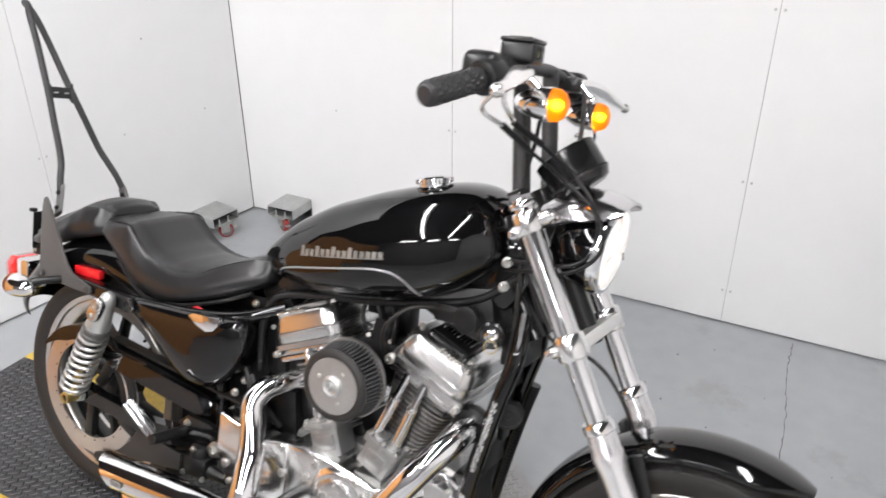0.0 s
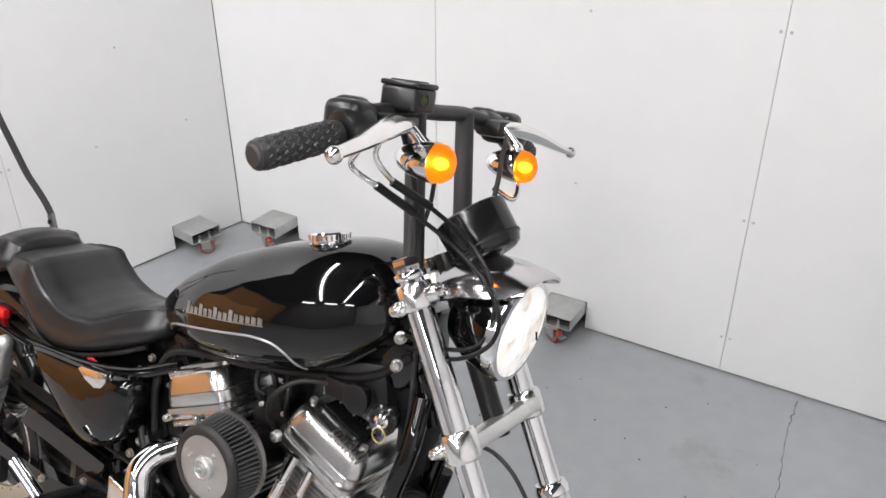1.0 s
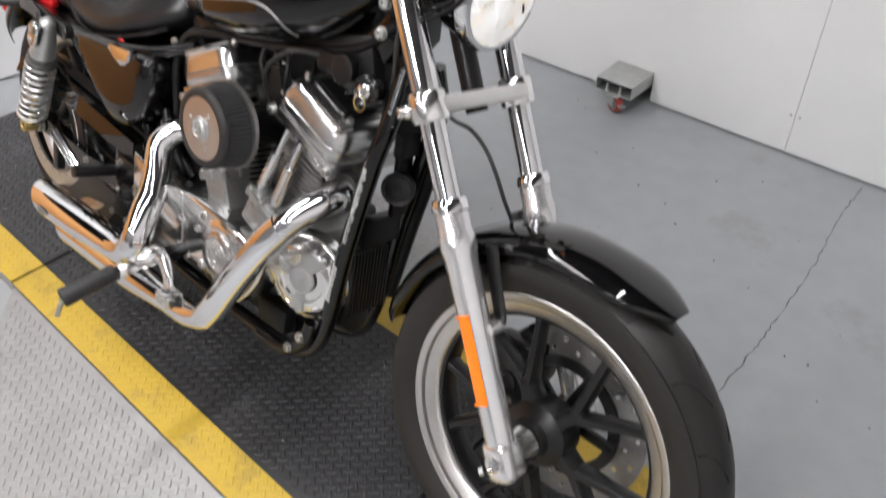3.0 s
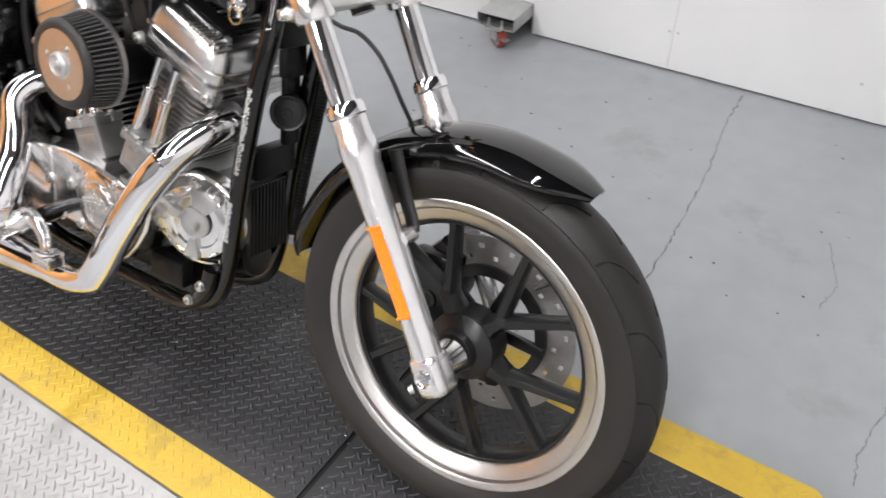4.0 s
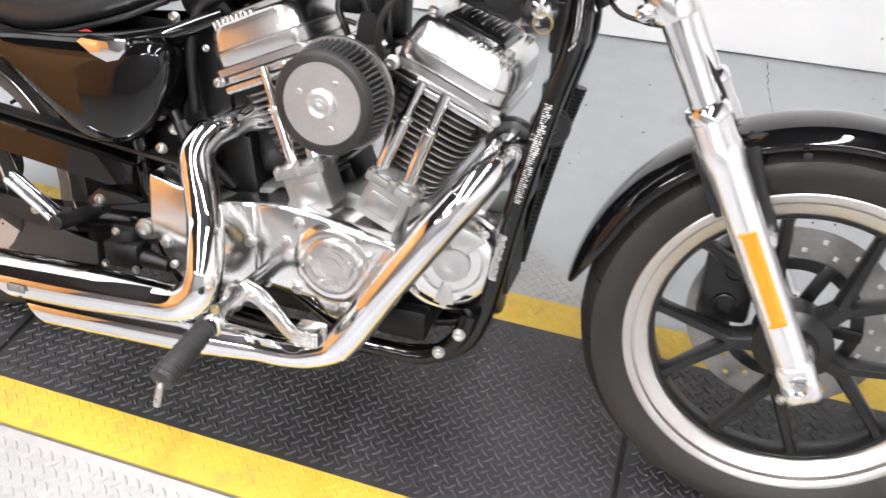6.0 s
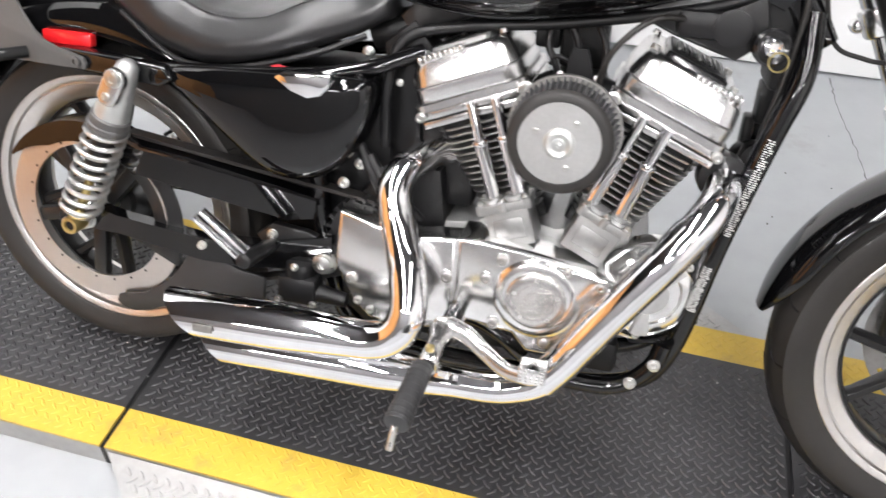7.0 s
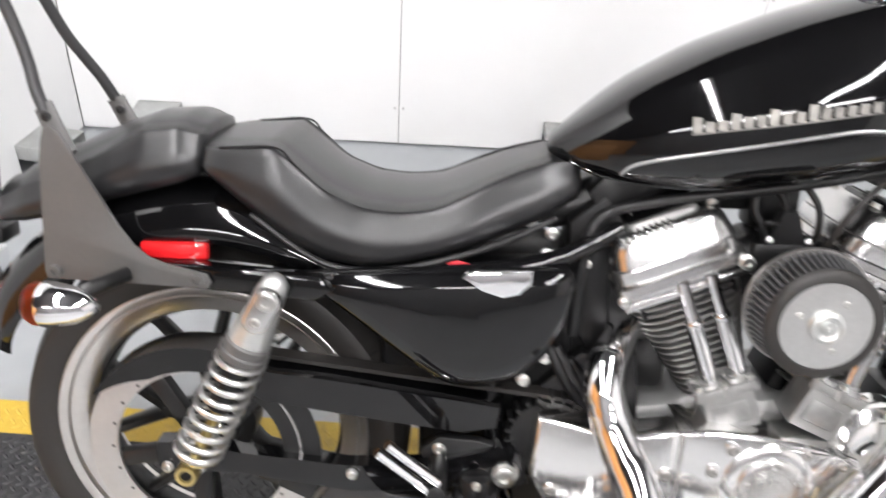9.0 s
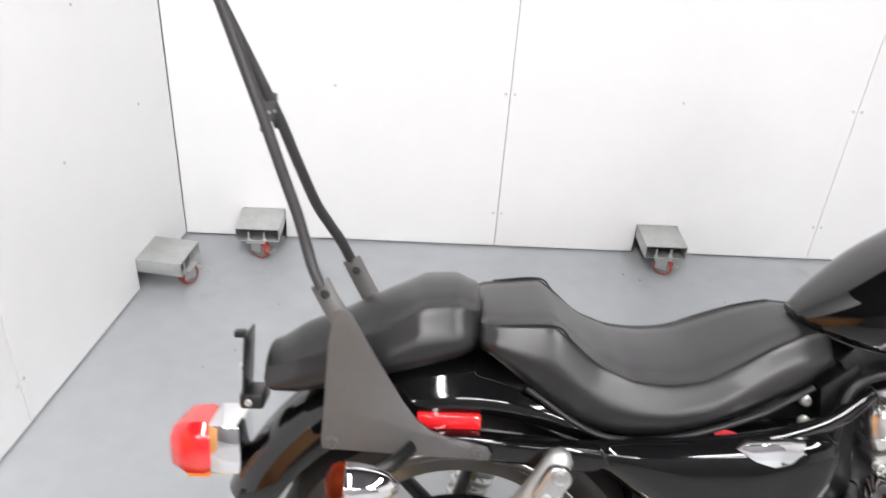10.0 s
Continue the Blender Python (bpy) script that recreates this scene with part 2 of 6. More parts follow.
def spline(pts, n=8):
    """Catmull-Rom through the points."""
    p = [Vector(q) for q in pts]
    p = [p[0] * 2 - p[1]] + p + [p[-1] * 2 - p[-2]]
    out = []
    for i in range(1, len(p) - 2):
        for k in range(n):
            t = k / n
            out.append(0.5 * (2 * p[i] + (p[i + 1] - p[i - 1]) * t + (2 * p[i - 1] - 5 * p[i] + 4 * p[i + 1] - p[i + 2]) * t * t
                              + (3 * p[i] - p[i - 1] - 3 * p[i + 1] + p[i + 2]) * t ** 3))
    return out + [p[-2]]


def tube(pts, r, n=6, seg=12, radii=None, squash=1.0, caps=True, raw=False, flat=None):
    """A round bar along a bent line."""
    def mk(bm):
        line = [Vector(q) for q in pts] if raw else spline(pts, n)
        m = len(line)
        rr = [r] * m if radii is None else [float(np.interp(i / (m - 1), np.linspace(0, 1, len(radii)), radii)) for i in range(m)]
        d0 = (line[1] - line[0]).normalized()
        u, w = basis(d0)
        if flat is not None:
            u = Vector(flat)
        rings = []
        for i, q in enumerate(line):
            d = (line[min(i + 1, m - 1)] - line[max(i - 1, 0)]).normalized()
            u = (u - d * u.dot(d)).normalized()
            w = d.cross(u)
            rings.append([bm.verts.new(q + (u * math.cos(2 * math.pi * k / seg) + w * math.sin(2 * math.pi * k / seg) * squash) * rr[i]) for k in range(seg)])
        for a, b in zip(rings, rings[1:]):
            for k in range(seg):
                bm.faces.new((a[k], a[(k + 1) % seg], b[(k + 1) % seg], b[k]))
        if caps:
            bm.faces.new(rings[0])
            bm.faces.new(rings[-1][::-1])
    return mk


def plate(outline, y0, y1, bevel=0.0, holes=(), seg=2, m=None):
    """A plate cut to an outline in x and z, from y0 to y1 thick."""
    def mk(bm):
        fs = [(x, y0, z) for x, z in outline]
        vs = [bm.verts.new(v) for v in fs]
        f = bm.faces.new(vs)
        r = bmesh.ops.extrude_face_region(bm, geom=[f])
        up = [g for g in r["geom"] if isinstance(g, bmesh.types.BMVert)]
        for v in up:
            v.co.y = y1
        allv = set(vs) | set(up)
        if bevel:
            es = [e for e in {e for v in allv for e in v.link_edges} if abs(e.verts[0].co.y - e.verts[1].co.y) < 1e-6]
            r = bmesh.ops.bevel(bm, geom=es, offset=bevel, segments=seg, affect="EDGES", profile=0.5)
            allv = {v for v in allv if v.is_valid} | {v for f in r["faces"] for v in f.verts}
        if m is not None:
            bmesh.ops.transform(bm, matrix=m, verts=list(allv))
    return mk


def loft(sections, caps=True):
    """Skins closed rings of equal length."""
    def mk(bm):
        rings = [[bm.verts.new(v) for v in s] for s in sections]
        n = len(rings[0])
        for a, b in zip(rings, rings[1:]):
            for k in range(n):
                bm.faces.new((a[k], a[(k + 1) % n], b[(k + 1) % n], b[k]))
        if caps:
            bm.faces.new(rings[0])
            bm.faces.new(rings[-1][::-1])
    return mk


def ball(c, r, sx=1.0, sy=1.0, sz=1.0, seg=20, rings=12):
    def mk(bm):
        r_ = bmesh.ops.create_uvsphere(bm, u_segments=seg, v_segments=rings, radius=r)
        bmesh.ops.transform(bm, matrix=Matrix.Translation(c) @ Matrix.Diagonal((sx, sy, sz, 1)), verts=r_["verts"])
    return mk


def placed(mk, m):
    """The same maker, its mesh moved by m."""
    def inner(bm):
        b2 = bmesh.new()
        mk(b2)
        bmesh.ops.transform(b2, matrix=m, verts=b2.verts)
        me = bpy.data.meshes.new("tmp")
        b2.to_mesh(me)
        b2.free()
        bm.from_mesh(me)
        bpy.data.meshes.remove(me)
    return inner


def bolt(c, axis, r=0.007, h=0.006):
    """A six-sided head with a small socket."""
    a = Vector(axis).normalized()
    c = Vector(c)
    return lathe(c, a, [(0, 0), (0, r * 1.15), (h * 0.25, r * 1.15), (h * 0.3, r), (h * 0.9, r), (h, r * 0.85), (h, r * 0.5), (h * 0.5, r * 0.45), (h * 0.5, 0)], seg=12)


# ---- the bay: partition panels on castors, painted floor ----
WALL_Y = 1.646
ROOM = pose(0, 0, 0, 0, 0, 1.8)
CORNER = ROOM @ pose(-0.848, WALL_Y, 0, 0, 0, 81.2)


def slab(name, x0, x1, y0, y1, z0, z1, material, kind="structure", label="", category="", bevel=0.0):
    ob = link(name, B(box(x0, x1, y0, y1, z0, z1, bevel)), material)
    return tagged(ob, label, category, kind=kind)


slab("floor", -1.35, 4.5, -1.1, 6, FLOOR - 0.1, FLOOR, CONCRETE, label="grey painted concrete floor with cracks and stains", category="floor")
slab("floor_hall_west", -7, -1.352, -1.1, 6, FLOOR - 0.1, FLOOR - 0.002, HALL_FLOOR, label="plain grey floor of the hall outside the bay", category="floor")
slab("floor_hall_south", -7, 4.5, -7, -1.102, FLOOR - 0.1, FLOOR - 0.002, HALL_FLOOR, label="plain grey floor of the hall outside the bay", category="floor")
slab("ceiling", -7, 4.5, -7, 6, 3.4, 3.5, HALL_DARK, label="plain dark ceiling of the hall", category="ceiling")
slab("wall_hall_south", -7, 4.4, -7.1, -7, FLOOR, 3.4, HALL_DIM, label="plain dim wall closing the hall", category="wall")
slab("wall_hall_north", -7, 4.4, 6, 6.1, FLOOR, 3.4, HALL_PALE, label="plain pale wall closing the hall", category="wall")
slab("wall_hall_west", -7.1, -7, -7, 6, FLOOR, 3.4, HALL_WEST, label="plain dark wall closing the hall", category="wall")
slab("wall_boards_west", -4.1, -4.0, -6.6, -1.6, FLOOR, 2.5, HALL_ORANGE, label="tall plain orange-brown board wall of the hall", category="wall")
slab("wall_hall_east", 4.4, 4.5, -7, 6, FLOOR, 3.4, HALL_PALE, label="plain pale wall closing the hall", category="wall")


def panel(x0, x1, notches):
    """One partition board; its foot is cut out where a castor bracket passes."""
    z0, zn, z1 = FLOOR + 0.008, 0.062, 2.45
    out = [(x0, z0)]
    for a, b in notches:
        out += [(a, z0), (a, zn), (b, zn), (b, z0)]
    out += [(x1, z0), (x1, z1), (x0, z1)]
    return plate(out, 0, 0.06, 0.0015, seg=1)


north = thing("wall_north", "white partition wall of boards with rivets and seams", "wall", kind="structure", m=ROOM @ pose(0, WALL_Y, 0))
for x0, x1, notch in ((-0.846, 0.219, [(-0.648, -0.504)]), (0.221, 1.343, [(0.71, 0.854)]), (1.345, 2.475, [(2.09, 2.234)]), (2.477, 3.6, [(3.25, 3.43)])):
    part("panel", B(panel(x0, x1, notch)), WALL_WHITE, north)
for x in (0.22, 1.344, 2.476):
    part("seam_strip", B(box(x - 0.0012, x + 0.0012, 0.004, 0.06, FLOOR + 0.01, 2.44)), CRACK_DARK if x < 0.3 else SEAM_GREY, north)
    for z in (0.083, 0.513, 1.09, 1.67, 2.24):
        for s in (-0.014, 0.014):
            part("rivet", B(cyl((x + s, -0.0025, z), (x + s, 0.001, z), 0.004, 0.0052, 10, bevel=0.0008)), RIVET_PAINT, north)
for x, z in ((0.779, 1.086), (0.775, 0.513), (-0.33, 0.513), (-0.34, 1.09), (1.91, 0.51), (1.91, 1.09), (1.91, 0.064)):
    part("rivet", B(cyl((x, -0.002, z), (x, 0.001, z), 0.004, 0.0052, 10, bevel=0.0006)), RIVET_PAINT, north)

west = thing("wall_west", "white partition wall of boards meeting the other wall in a corner", "wall", kind="structure",
             m=CORNER)
for x0, x1, notch in ((-0.942, -0.0005, [(-0.352, -0.208)]), (-2.02, -0.944, [(-1.72, -1.54)])):
    part("panel", B(panel(x0, x1, notch)), WALL_WHITE, west)
for x in (-0.943,):
    part("seam_strip", B(box(x - 0.0012, x + 0.0012, 0.004, 0.06, FLOOR + 0.01, 2.44)), SEAM_GREY, west)
    for z in (0.083, 0.513, 1.09, 1.67, 2.24):
        for s in (-0.014, 0.014):
            part("rivet", B(cyl((x + s, -0.0025, z), (x + s, 0.001, z), 0.004, 0.0052, 10, bevel=0.0008)), RIVET_PAINT, west)
for x, z in ((-0.2, 0.5), (-0.45, 0.85), (-0.6, 0.5), (-0.3, 1.2)):
    part("rivet", B(cyl((x, -0.002, z), (x, 0.001, z), 0.004, 0.0052, 10, bevel=0.0006)), RIVET_PAINT, west)

low = link("wall_low", B(box(-3.6, -2.024, 0.0, 0.06, FLOOR, 1.1, 0.004)), HALL_ORANGE)
low.matrix_basis = CORNER
tagged(low, "low orange-brown board partition beside the bay", "partition", kind="structure")


def castor(m):
    """A channel bracket through the foot of a board, with a swivel castor under its front."""
    c = thing("castor_bracket", "galvanised steel channel bracket with a red castor under a white wall", "castor", "castors under the walls", m=m)
    t = 0.003
    part("channel", B(box(-0.07, 0.07, -0.14, 0.12, 0.058, 0.058 + t, 0.001), box(-0.07, -0.07 + t, -0.14, 0.12, 0.0185, 0.0578, 0.001),
                      box(0.07 - t, 0.07, -0.14, 0.12, 0.0185, 0.0578, 0.001), box(-0.07, 0.07, -0.14, 0.12, 0.015, 0.018, 0.001)), STEEL, c)
    # black plate paints the shade inside the open channel
    part("channel_shade", B(box(-0.066, 0.066, -0.085, -0.082, 0.0185, 0.0575)), SATIN_BLACK, c, "black plate drawn as the shade inside the channel")
    # added black sheets paint the darkness seen through the cut-out
    for x in (-0.0705, 0.0683):
        part("notch_shade_side", B(box(x, x + 0.0022, 0.003, 0.1, FLOOR + 0.009, 0.0145, 0.0004)), SATIN_BLACK, c, "black sheet drawn as shade at the side of the cut-out")
    part("notch_shade_back", B(box(-0.068, 0.068, 0.1, 0.103, FLOOR + 0.009, 0.0145, 0.0004)), SATIN_BLACK, c, "black sheet drawn as shade at the back of the cut-out")
    turn = Matrix.Translation((-0.005, -0.118, 0)) @ Matrix.Rotation(radians(62), 4, "Z") @ Matrix.Translation((0.005, 0.118, 0))
    w = Vector((-0.005, -0.13, FLOOR + 0.033))
    tw = lambda mk: placed(mk, turn)
    part("top_plate", B(box(-0.035, 0.025, -0.15, -0.09, 0.0105, 0.0145, 0.001)), STEEL, c)
    for q in (-0.0195, 0.0165):
        part("castor_fork", B(tw(box(w.x + q, w.x + q + 0.003, w.y - 0.014, w.y + 0.024, w.z - 0.006, 0.01, 0.001))), STEEL, c)
    wh = part("castor_wheel", B(tw(lathe(w, (1, 0, 0), [(-0.013, 0.025), (-0.013, 0.03), (-0.009, 0.033), (0.009, 0.033), (0.013, 0.03), (0.013, 0.025)], 32))), RED_WHEEL, c, "dark red wheel")
    part("wheel_hub", B(tw(lathe(w, (1, 0, 0), [(-0.014, 0), (-0.015, 0.008), (-0.0135, 0.01), (-0.0125, 0.02), (-0.0135, 0.0252), (0.0135, 0.0252), (0.0125, 0.02), (0.0135, 0.01), (0.015, 0.008), (0.014, 0)], 24))), CAST_PALE, wh, "pale hub")
    part("axle_bolt", B(tw(cyl((w.x - 0.023, w.y, w.z), (w.x + 0.023, w.y, w.z), 0.005, bevel=0.001))), STEEL, c)
    part("brake_pedal", B(tw(box(w.x - 0.012, w.x + 0.012, w.y - 0.05, w.y - 0.03, w.z + 0.004, w.z + 0.008, 0.001))), STEEL, c)
    for x in (-0.03, 0.02):
        part("stud", B(cyl((x, -0.13, 0.0182), (x, -0.13, 0.045), 0.004, seg=10)), STEEL, c)
        part("nut", B(bolt((x, -0.13, 0.0182), (0, 0, 1), 0.008, 0.007)), STEEL, c)
    return c


first = castor(ROOM @ pose(0.782, WALL_Y, 0))
copy_thing(first, ROOM @ pose(-0.576, WALL_Y, 0))
copy_thing(first, ROOM @ pose(2.162, WALL_Y, 0))
copy_thing(first, CORNER @ pose(-0.28, 0, 0))

# ---- platform: black tread mats with yellow edges on a low base, bright plates beside ----
YN, YNI, YFI, YF = -0.284, -0.196, 0.253, 0.338
X0, X1 = -0.725, 2.195
SEAMS = (0.102, 1.322)


TREAD, TSTEP = 0.0225, 0.0172


def tread(x0, x1, y0, y1, inside, size=TREAD, step=TSTEP, h=0.0022):
    """Raised lozenges in slanting rows, each row turned against the next."""
    def mk(bm):
        q = step / math.sqrt(2)
        for k in range(int((y1 - y0) / q) + 1):
            for n in range(int((x1 - x0) / (2 * q)) + 1):
                x, y = x0 + (2 * n + (k % 2) + 0.5) * q, y0 + (k + 0.5) * q
                if not inside(x, y) or not x0 + size * 0.37 < x < x1 - size * 0.37:
                    continue
                a = radians(45 if k % 2 else -45)
                c, s = math.cos(a), math.sin(a)
                l, w = size / 2, size * 0.13
                tip = [(-l, 0), (-l * 0.45, -w), (l * 0.45, -w), (l, 0), (l * 0.45, w), (-l * 0.45, w)]
                top = [(-l * 0.72, 0), (-l * 0.33, -w * 0.5), (l * 0.33, -w * 0.5), (l * 0.72, 0), (l * 0.33, w * 0.5), (-l * 0.33, w * 0.5)]
                vs = [bm.verts.new((x + px * c - py * s, y + px * s + py * c, 0)) for px, py in tip]
                vt = [bm.verts.new((x + px * c - py * s, y + px * s + py * c, h)) for px, py in top]
                for m in range(6):
                    bm.faces.new((vs[m], vs[(m + 1) % 6], vt[(m + 1) % 6], vt[m]))
                bm.faces.new(vt)
    return mk


platform = thing("platform", "low service platform of black tread mats with yellow painted edges", "platform")
CH = 0.105


def edge(x, inner=False):
    """The platform's half-width bounds at x: near and far, with cut corners."""
    cut = max(0.0, X0 + CH - x, x - (X1 - CH))
    lo, hi = (YNI, YFI) if inner else (YN, YF)
    return lo + max(0, cut - (0.085 if inner else 0)) * 0.6, hi - max(0, cut - (0.085 if inner else 0)) * 0.6


bounds = (X0, *SEAMS, X1)
for a, b in zip(bounds, bounds[1:]):
    a, b = a + 0.0052, b - 0.0052

    def flat(ys, z0, z1, bev=0.001):
        out = []
        for x in sorted({a, b, *[q for q in (X0 + CH, X1 - CH) if a < q < b]}):
            out.append(x)
        lo = [(x, ys(x)[0]) for x in out]
        hi = [(x, ys(x)[1]) for x in reversed(out)]

        def mk(bm):
            vs = [bm.verts.new((x, y, z0)) for x, y in lo + hi]
            f = bm.faces.new(vs)
            r = bmesh.ops.extrude_face_region(bm, geom=[f])
            for v in r["geom"]:
                if isinstance(v, bmesh.types.BMVert):
                    v.co.z = z1
        return mk
    base = part("base_plate", B(flat(edge, FLOOR, -0.006)), ALU_PLATE, platform, "bright aluminium base")
    mat_part = part("tread_mat", B(flat(lambda x: edge(x, True), -0.0055, 0.0)), MAT_BLACK, platform, "black diamond tread mat")
    tagged(part("tread", B(tread(a, b, YNI, YFI, lambda x, y: edge(x, True)[0] + 0.012 < y < edge(x, True)[1] - 0.012)), TREAD_HIGHLIGHT, mat_part), kind="stuff")
    near = part("yellow_edge", B(flat(lambda x: (edge(x)[0], edge(x, True)[0]), -0.0055, 0.0005)), YELLOW, platform, "worn yellow painted edge")
    far = part("yellow_edge", B(flat(lambda x: (edge(x, True)[1], edge(x)[1]), -0.0055, 0.0005)), YELLOW, platform, "worn yellow painted edge")
    tagged(part("tread", B(tread(a, b, YN, YNI, lambda x, y: edge(x)[0] + 0.012 < y < edge(x, True)[0] - 0.008, h=0.0014)), YELLOW, near), kind="stuff")
    tagged(part("tread", B(tread(a, b, YFI, YF, lambda x, y: edge(x, True)[1] + 0.008 < y < edge(x)[1] - 0.012, h=0.0014)), YELLOW, far), kind="stuff")

for x in SEAMS:
    part("joint", B(box(x - 0.0051, x + 0.0051, YN, YF, FLOOR, -0.0045)), HEAT_BLACK, platform, "dark joint between mats")

# ---- bright tread plates beside the platform ----
def ramp(name, pts, label, inside, m=None):
    """A sloping plate from four corners of its top, with raised lozenges."""
    def slope(x, y):
        t = (y - pts[0][1]) / (pts[2][1] - pts[0][1])
        return pts[0][2] + (pts[2][2] - pts[0][2]) * t

    def body(bm):
        top = [bm.verts.new(q) for q in pts]
        low = [bm.verts.new((q[0], q[1], FLOOR)) for q in pts]
        n = len(pts)
        bm.faces.new(top)
        for k in range(n):
            bm.faces.new((top[k], top[(k + 1) % n], low[(k + 1) % n], low[k]))
    ob = thing(name, label, "ramp")
    part("plate", B(body), ALU_PLATE, ob)
    bm = B(tread(min(q[0] for q in pts), max(q[0] for q in pts), min(q[1] for q in pts), max(q[1] for q in pts), inside, size=TREAD * 1.05, step=TSTEP * 1.05, h=0.002))
    for v in bm.verts:
        v.co.z += slope(v.co.x, v.co.y)
    tagged(part("tread", bm, ALU_PLATE, ob), kind="stuff")
    return ob


ramp("side_ramp", [(0.115, YN - 0.003, -0.008), (2.1, YN - 0.003, -0.008), (1.75, -0.6, FLOOR + 0.003), (0.42, -0.6, FLOOR + 0.003)], "bright aluminium tread plate ramp beside the platform",
     lambda x, y: -0.585 < y < YN - 0.02 and 0.14 + (YN - y) * 0.95 < x < 2.07 - (YN - y) * 1.1)
ramp("side_ramp", [(1.27, YF + 0.003, -0.008), (0.1, YF + 0.003, -0.008), (0.42, 0.662, FLOOR + 0.003), (0.9, 0.662, FLOOR + 0.003)], "bright aluminium tread plate ramp behind the motorcycle",
     lambda x, y: YF + 0.015 < y < 0.648 and 0.44 < x < 1.24 - (y - YF) * 1.14)

# ---- cracks and stains in the floor ----
def crack(pts, w, seed):
    rnd = random.Random(seed)
    line = []
    for a, b in zip(pts, pts[1:]):
        for k in range(14):
            t = k / 14
            line.append((a[0] + (b[0] - a[0]) * t + rnd.uniform(-0.0035, 0.0035), a[1] + (b[1] - a[1]) * t))

    def mk(bm):
        prev = None
        for x, y in line:
            ww = w * rnd.uniform(0.25, 1.0)
            cur = (bm.verts.new((x - ww, y, FLOOR + 0.0012)), bm.verts.new((x + ww, y, FLOOR + 0.0012)), bm.verts.new((x, y, FLOOR + 0.0002)))
            if prev:
                bm.faces.new((prev[0], prev[1], cur[1], cur[0]))
                bm.faces.new((prev[0], cur[0], cur[2], prev[2]))
                bm.faces.new((prev[1], prev[2], cur[2], cur[1]))
            prev = cur
    return tagged(link("floor_crack", B(mk), CRACK_DARK), "thin jagged dark crack in the floor paint", "crack", kind="structure")


crack([(1.55, 1.67), (1.551, 1.63), (1.557, 1.5), (1.592, 1.218), (1.608, 0.944), (1.613, 0.833), (1.61, 0.6), (1.625, 0.36)], 0.0019, 1)
crack([(2.18, 0.72), (2.167, 0.64), (2.145, 0.5), (2.15, 0.42)], 0.0012, 2)
crack([(1.95, 1.1), (2.0, 0.95), (1.98, 0.85)], 0.0008, 3)
crack([(-0.2, 1.2), (-0.22, 1.05), (-0.19, 0.9)], 0.0007, 4)

def grit(name, n, seed, x0, x1, y0, y1, z, r0, r1, material, label):
    """Loose flat crumbs lying on a surface."""
    rnd = random.Random(seed)

    def mk(bm):
        for _ in range(n):
            x, y, r, a = rnd.uniform(x0, x1), rnd.uniform(y0, y1), rnd.uniform(r0, r1), rnd.uniform(0, 6.28)
            k = rnd.choice((4, 5, 6))
            ring = [(x + r * rnd.uniform(0.6, 1.1) * math.cos(a + 2 * math.pi * i / k), y + r * rnd.uniform(0.5, 0.9) * math.sin(a + 2 * math.pi * i / k)) for i in range(k)]
            lo = [bm.verts.new((px, py, z)) for px, py in ring]
            hi = [bm.verts.new((x + (px - x) * 0.7, y + (py - y) * 0.7, z + r * 0.5)) for px, py in ring]
            for i in range(k):
                bm.faces.new((lo[i], lo[(i + 1) % k], hi[(i + 1) % k], hi[i]))
            bm.faces.new(hi)
    return tagged(link(name, B(mk), material), label, "grit", kind="stuff")


grit("mat_grit", 150, 5, -0.6, 2.0, YNI + 0.02, YFI - 0.02, 0.0002, 0.0012, 0.0028, GRIT_PALE, "pale crumbs of grit scattered on the black mats")
grit("floor_grit", 36, 8, 0.4, 2.6, 0.72, 1.55, FLOOR + 0.0002, 0.002, 0.0045, CRACK_DARK, "small dark crumbs scattered on the grey floor")
grit("floor_grit", 12, 9, -0.8, 0.2, 0.7, 1.5, FLOOR + 0.0002, 0.0015, 0.0035, CRACK_DARK, "small dark crumbs scattered on the grey floor")

# ---- hall lights ----
lamp = None
for x, y, turn in [(-0.45, -0.25, 90), (-0.45, -1.6, 90), (-0.45, -2.95, 90), (-0.45, -4.3, 90), (1.75, -0.25, 90), (1.75, -1.6, 90), (1.75, -2.95, 90), (1.75, -4.3, 90), (-1.8, -5.9, 0), (0.5, -5.9, 0), (2.8, -5.9, 0)]:
    if lamp is None:
        lamp = thing("ceiling_light", "white ceiling fixture with a bright tube", "ceiling light", "ceiling lights", m=pose(x, y, 3.2, 0, 0, turn))
        part("housing", B(box(-0.65, 0.65, -0.07, 0.07, 0.02, 0.2, 0.01)), WALL_WHITE, lamp)
        part("diffuser", B(box(-0.62, 0.62, -0.05, 0.05, -0.02, 0.019, 0.01)), TUBE_WHITE, lamp, "glowing tube cover")
    else:
        copy_thing(lamp, pose(x, y, 3.2, 0, 0, turn))


# ---- motorcycle, leaning on its stand; x ahead, y to its other side, z up from the tyre's foot ----
bike = thing("motorcycle", "black cruiser motorcycle with chrome exhaust leaning on its stand", "motorcycle", m=pose(0.0166, -0.003, -0.0036, -16.66, -2.555))


def arc(c, r, a0, a1, n, y=0.0):
    return [(c[0] + r * math.cos(radians(a0 + (a1 - a0) * k / n)), y, c[1] + r * math.sin(radians(a0 + (a1 - a0) * k / n))) for k in range(n + 1)]


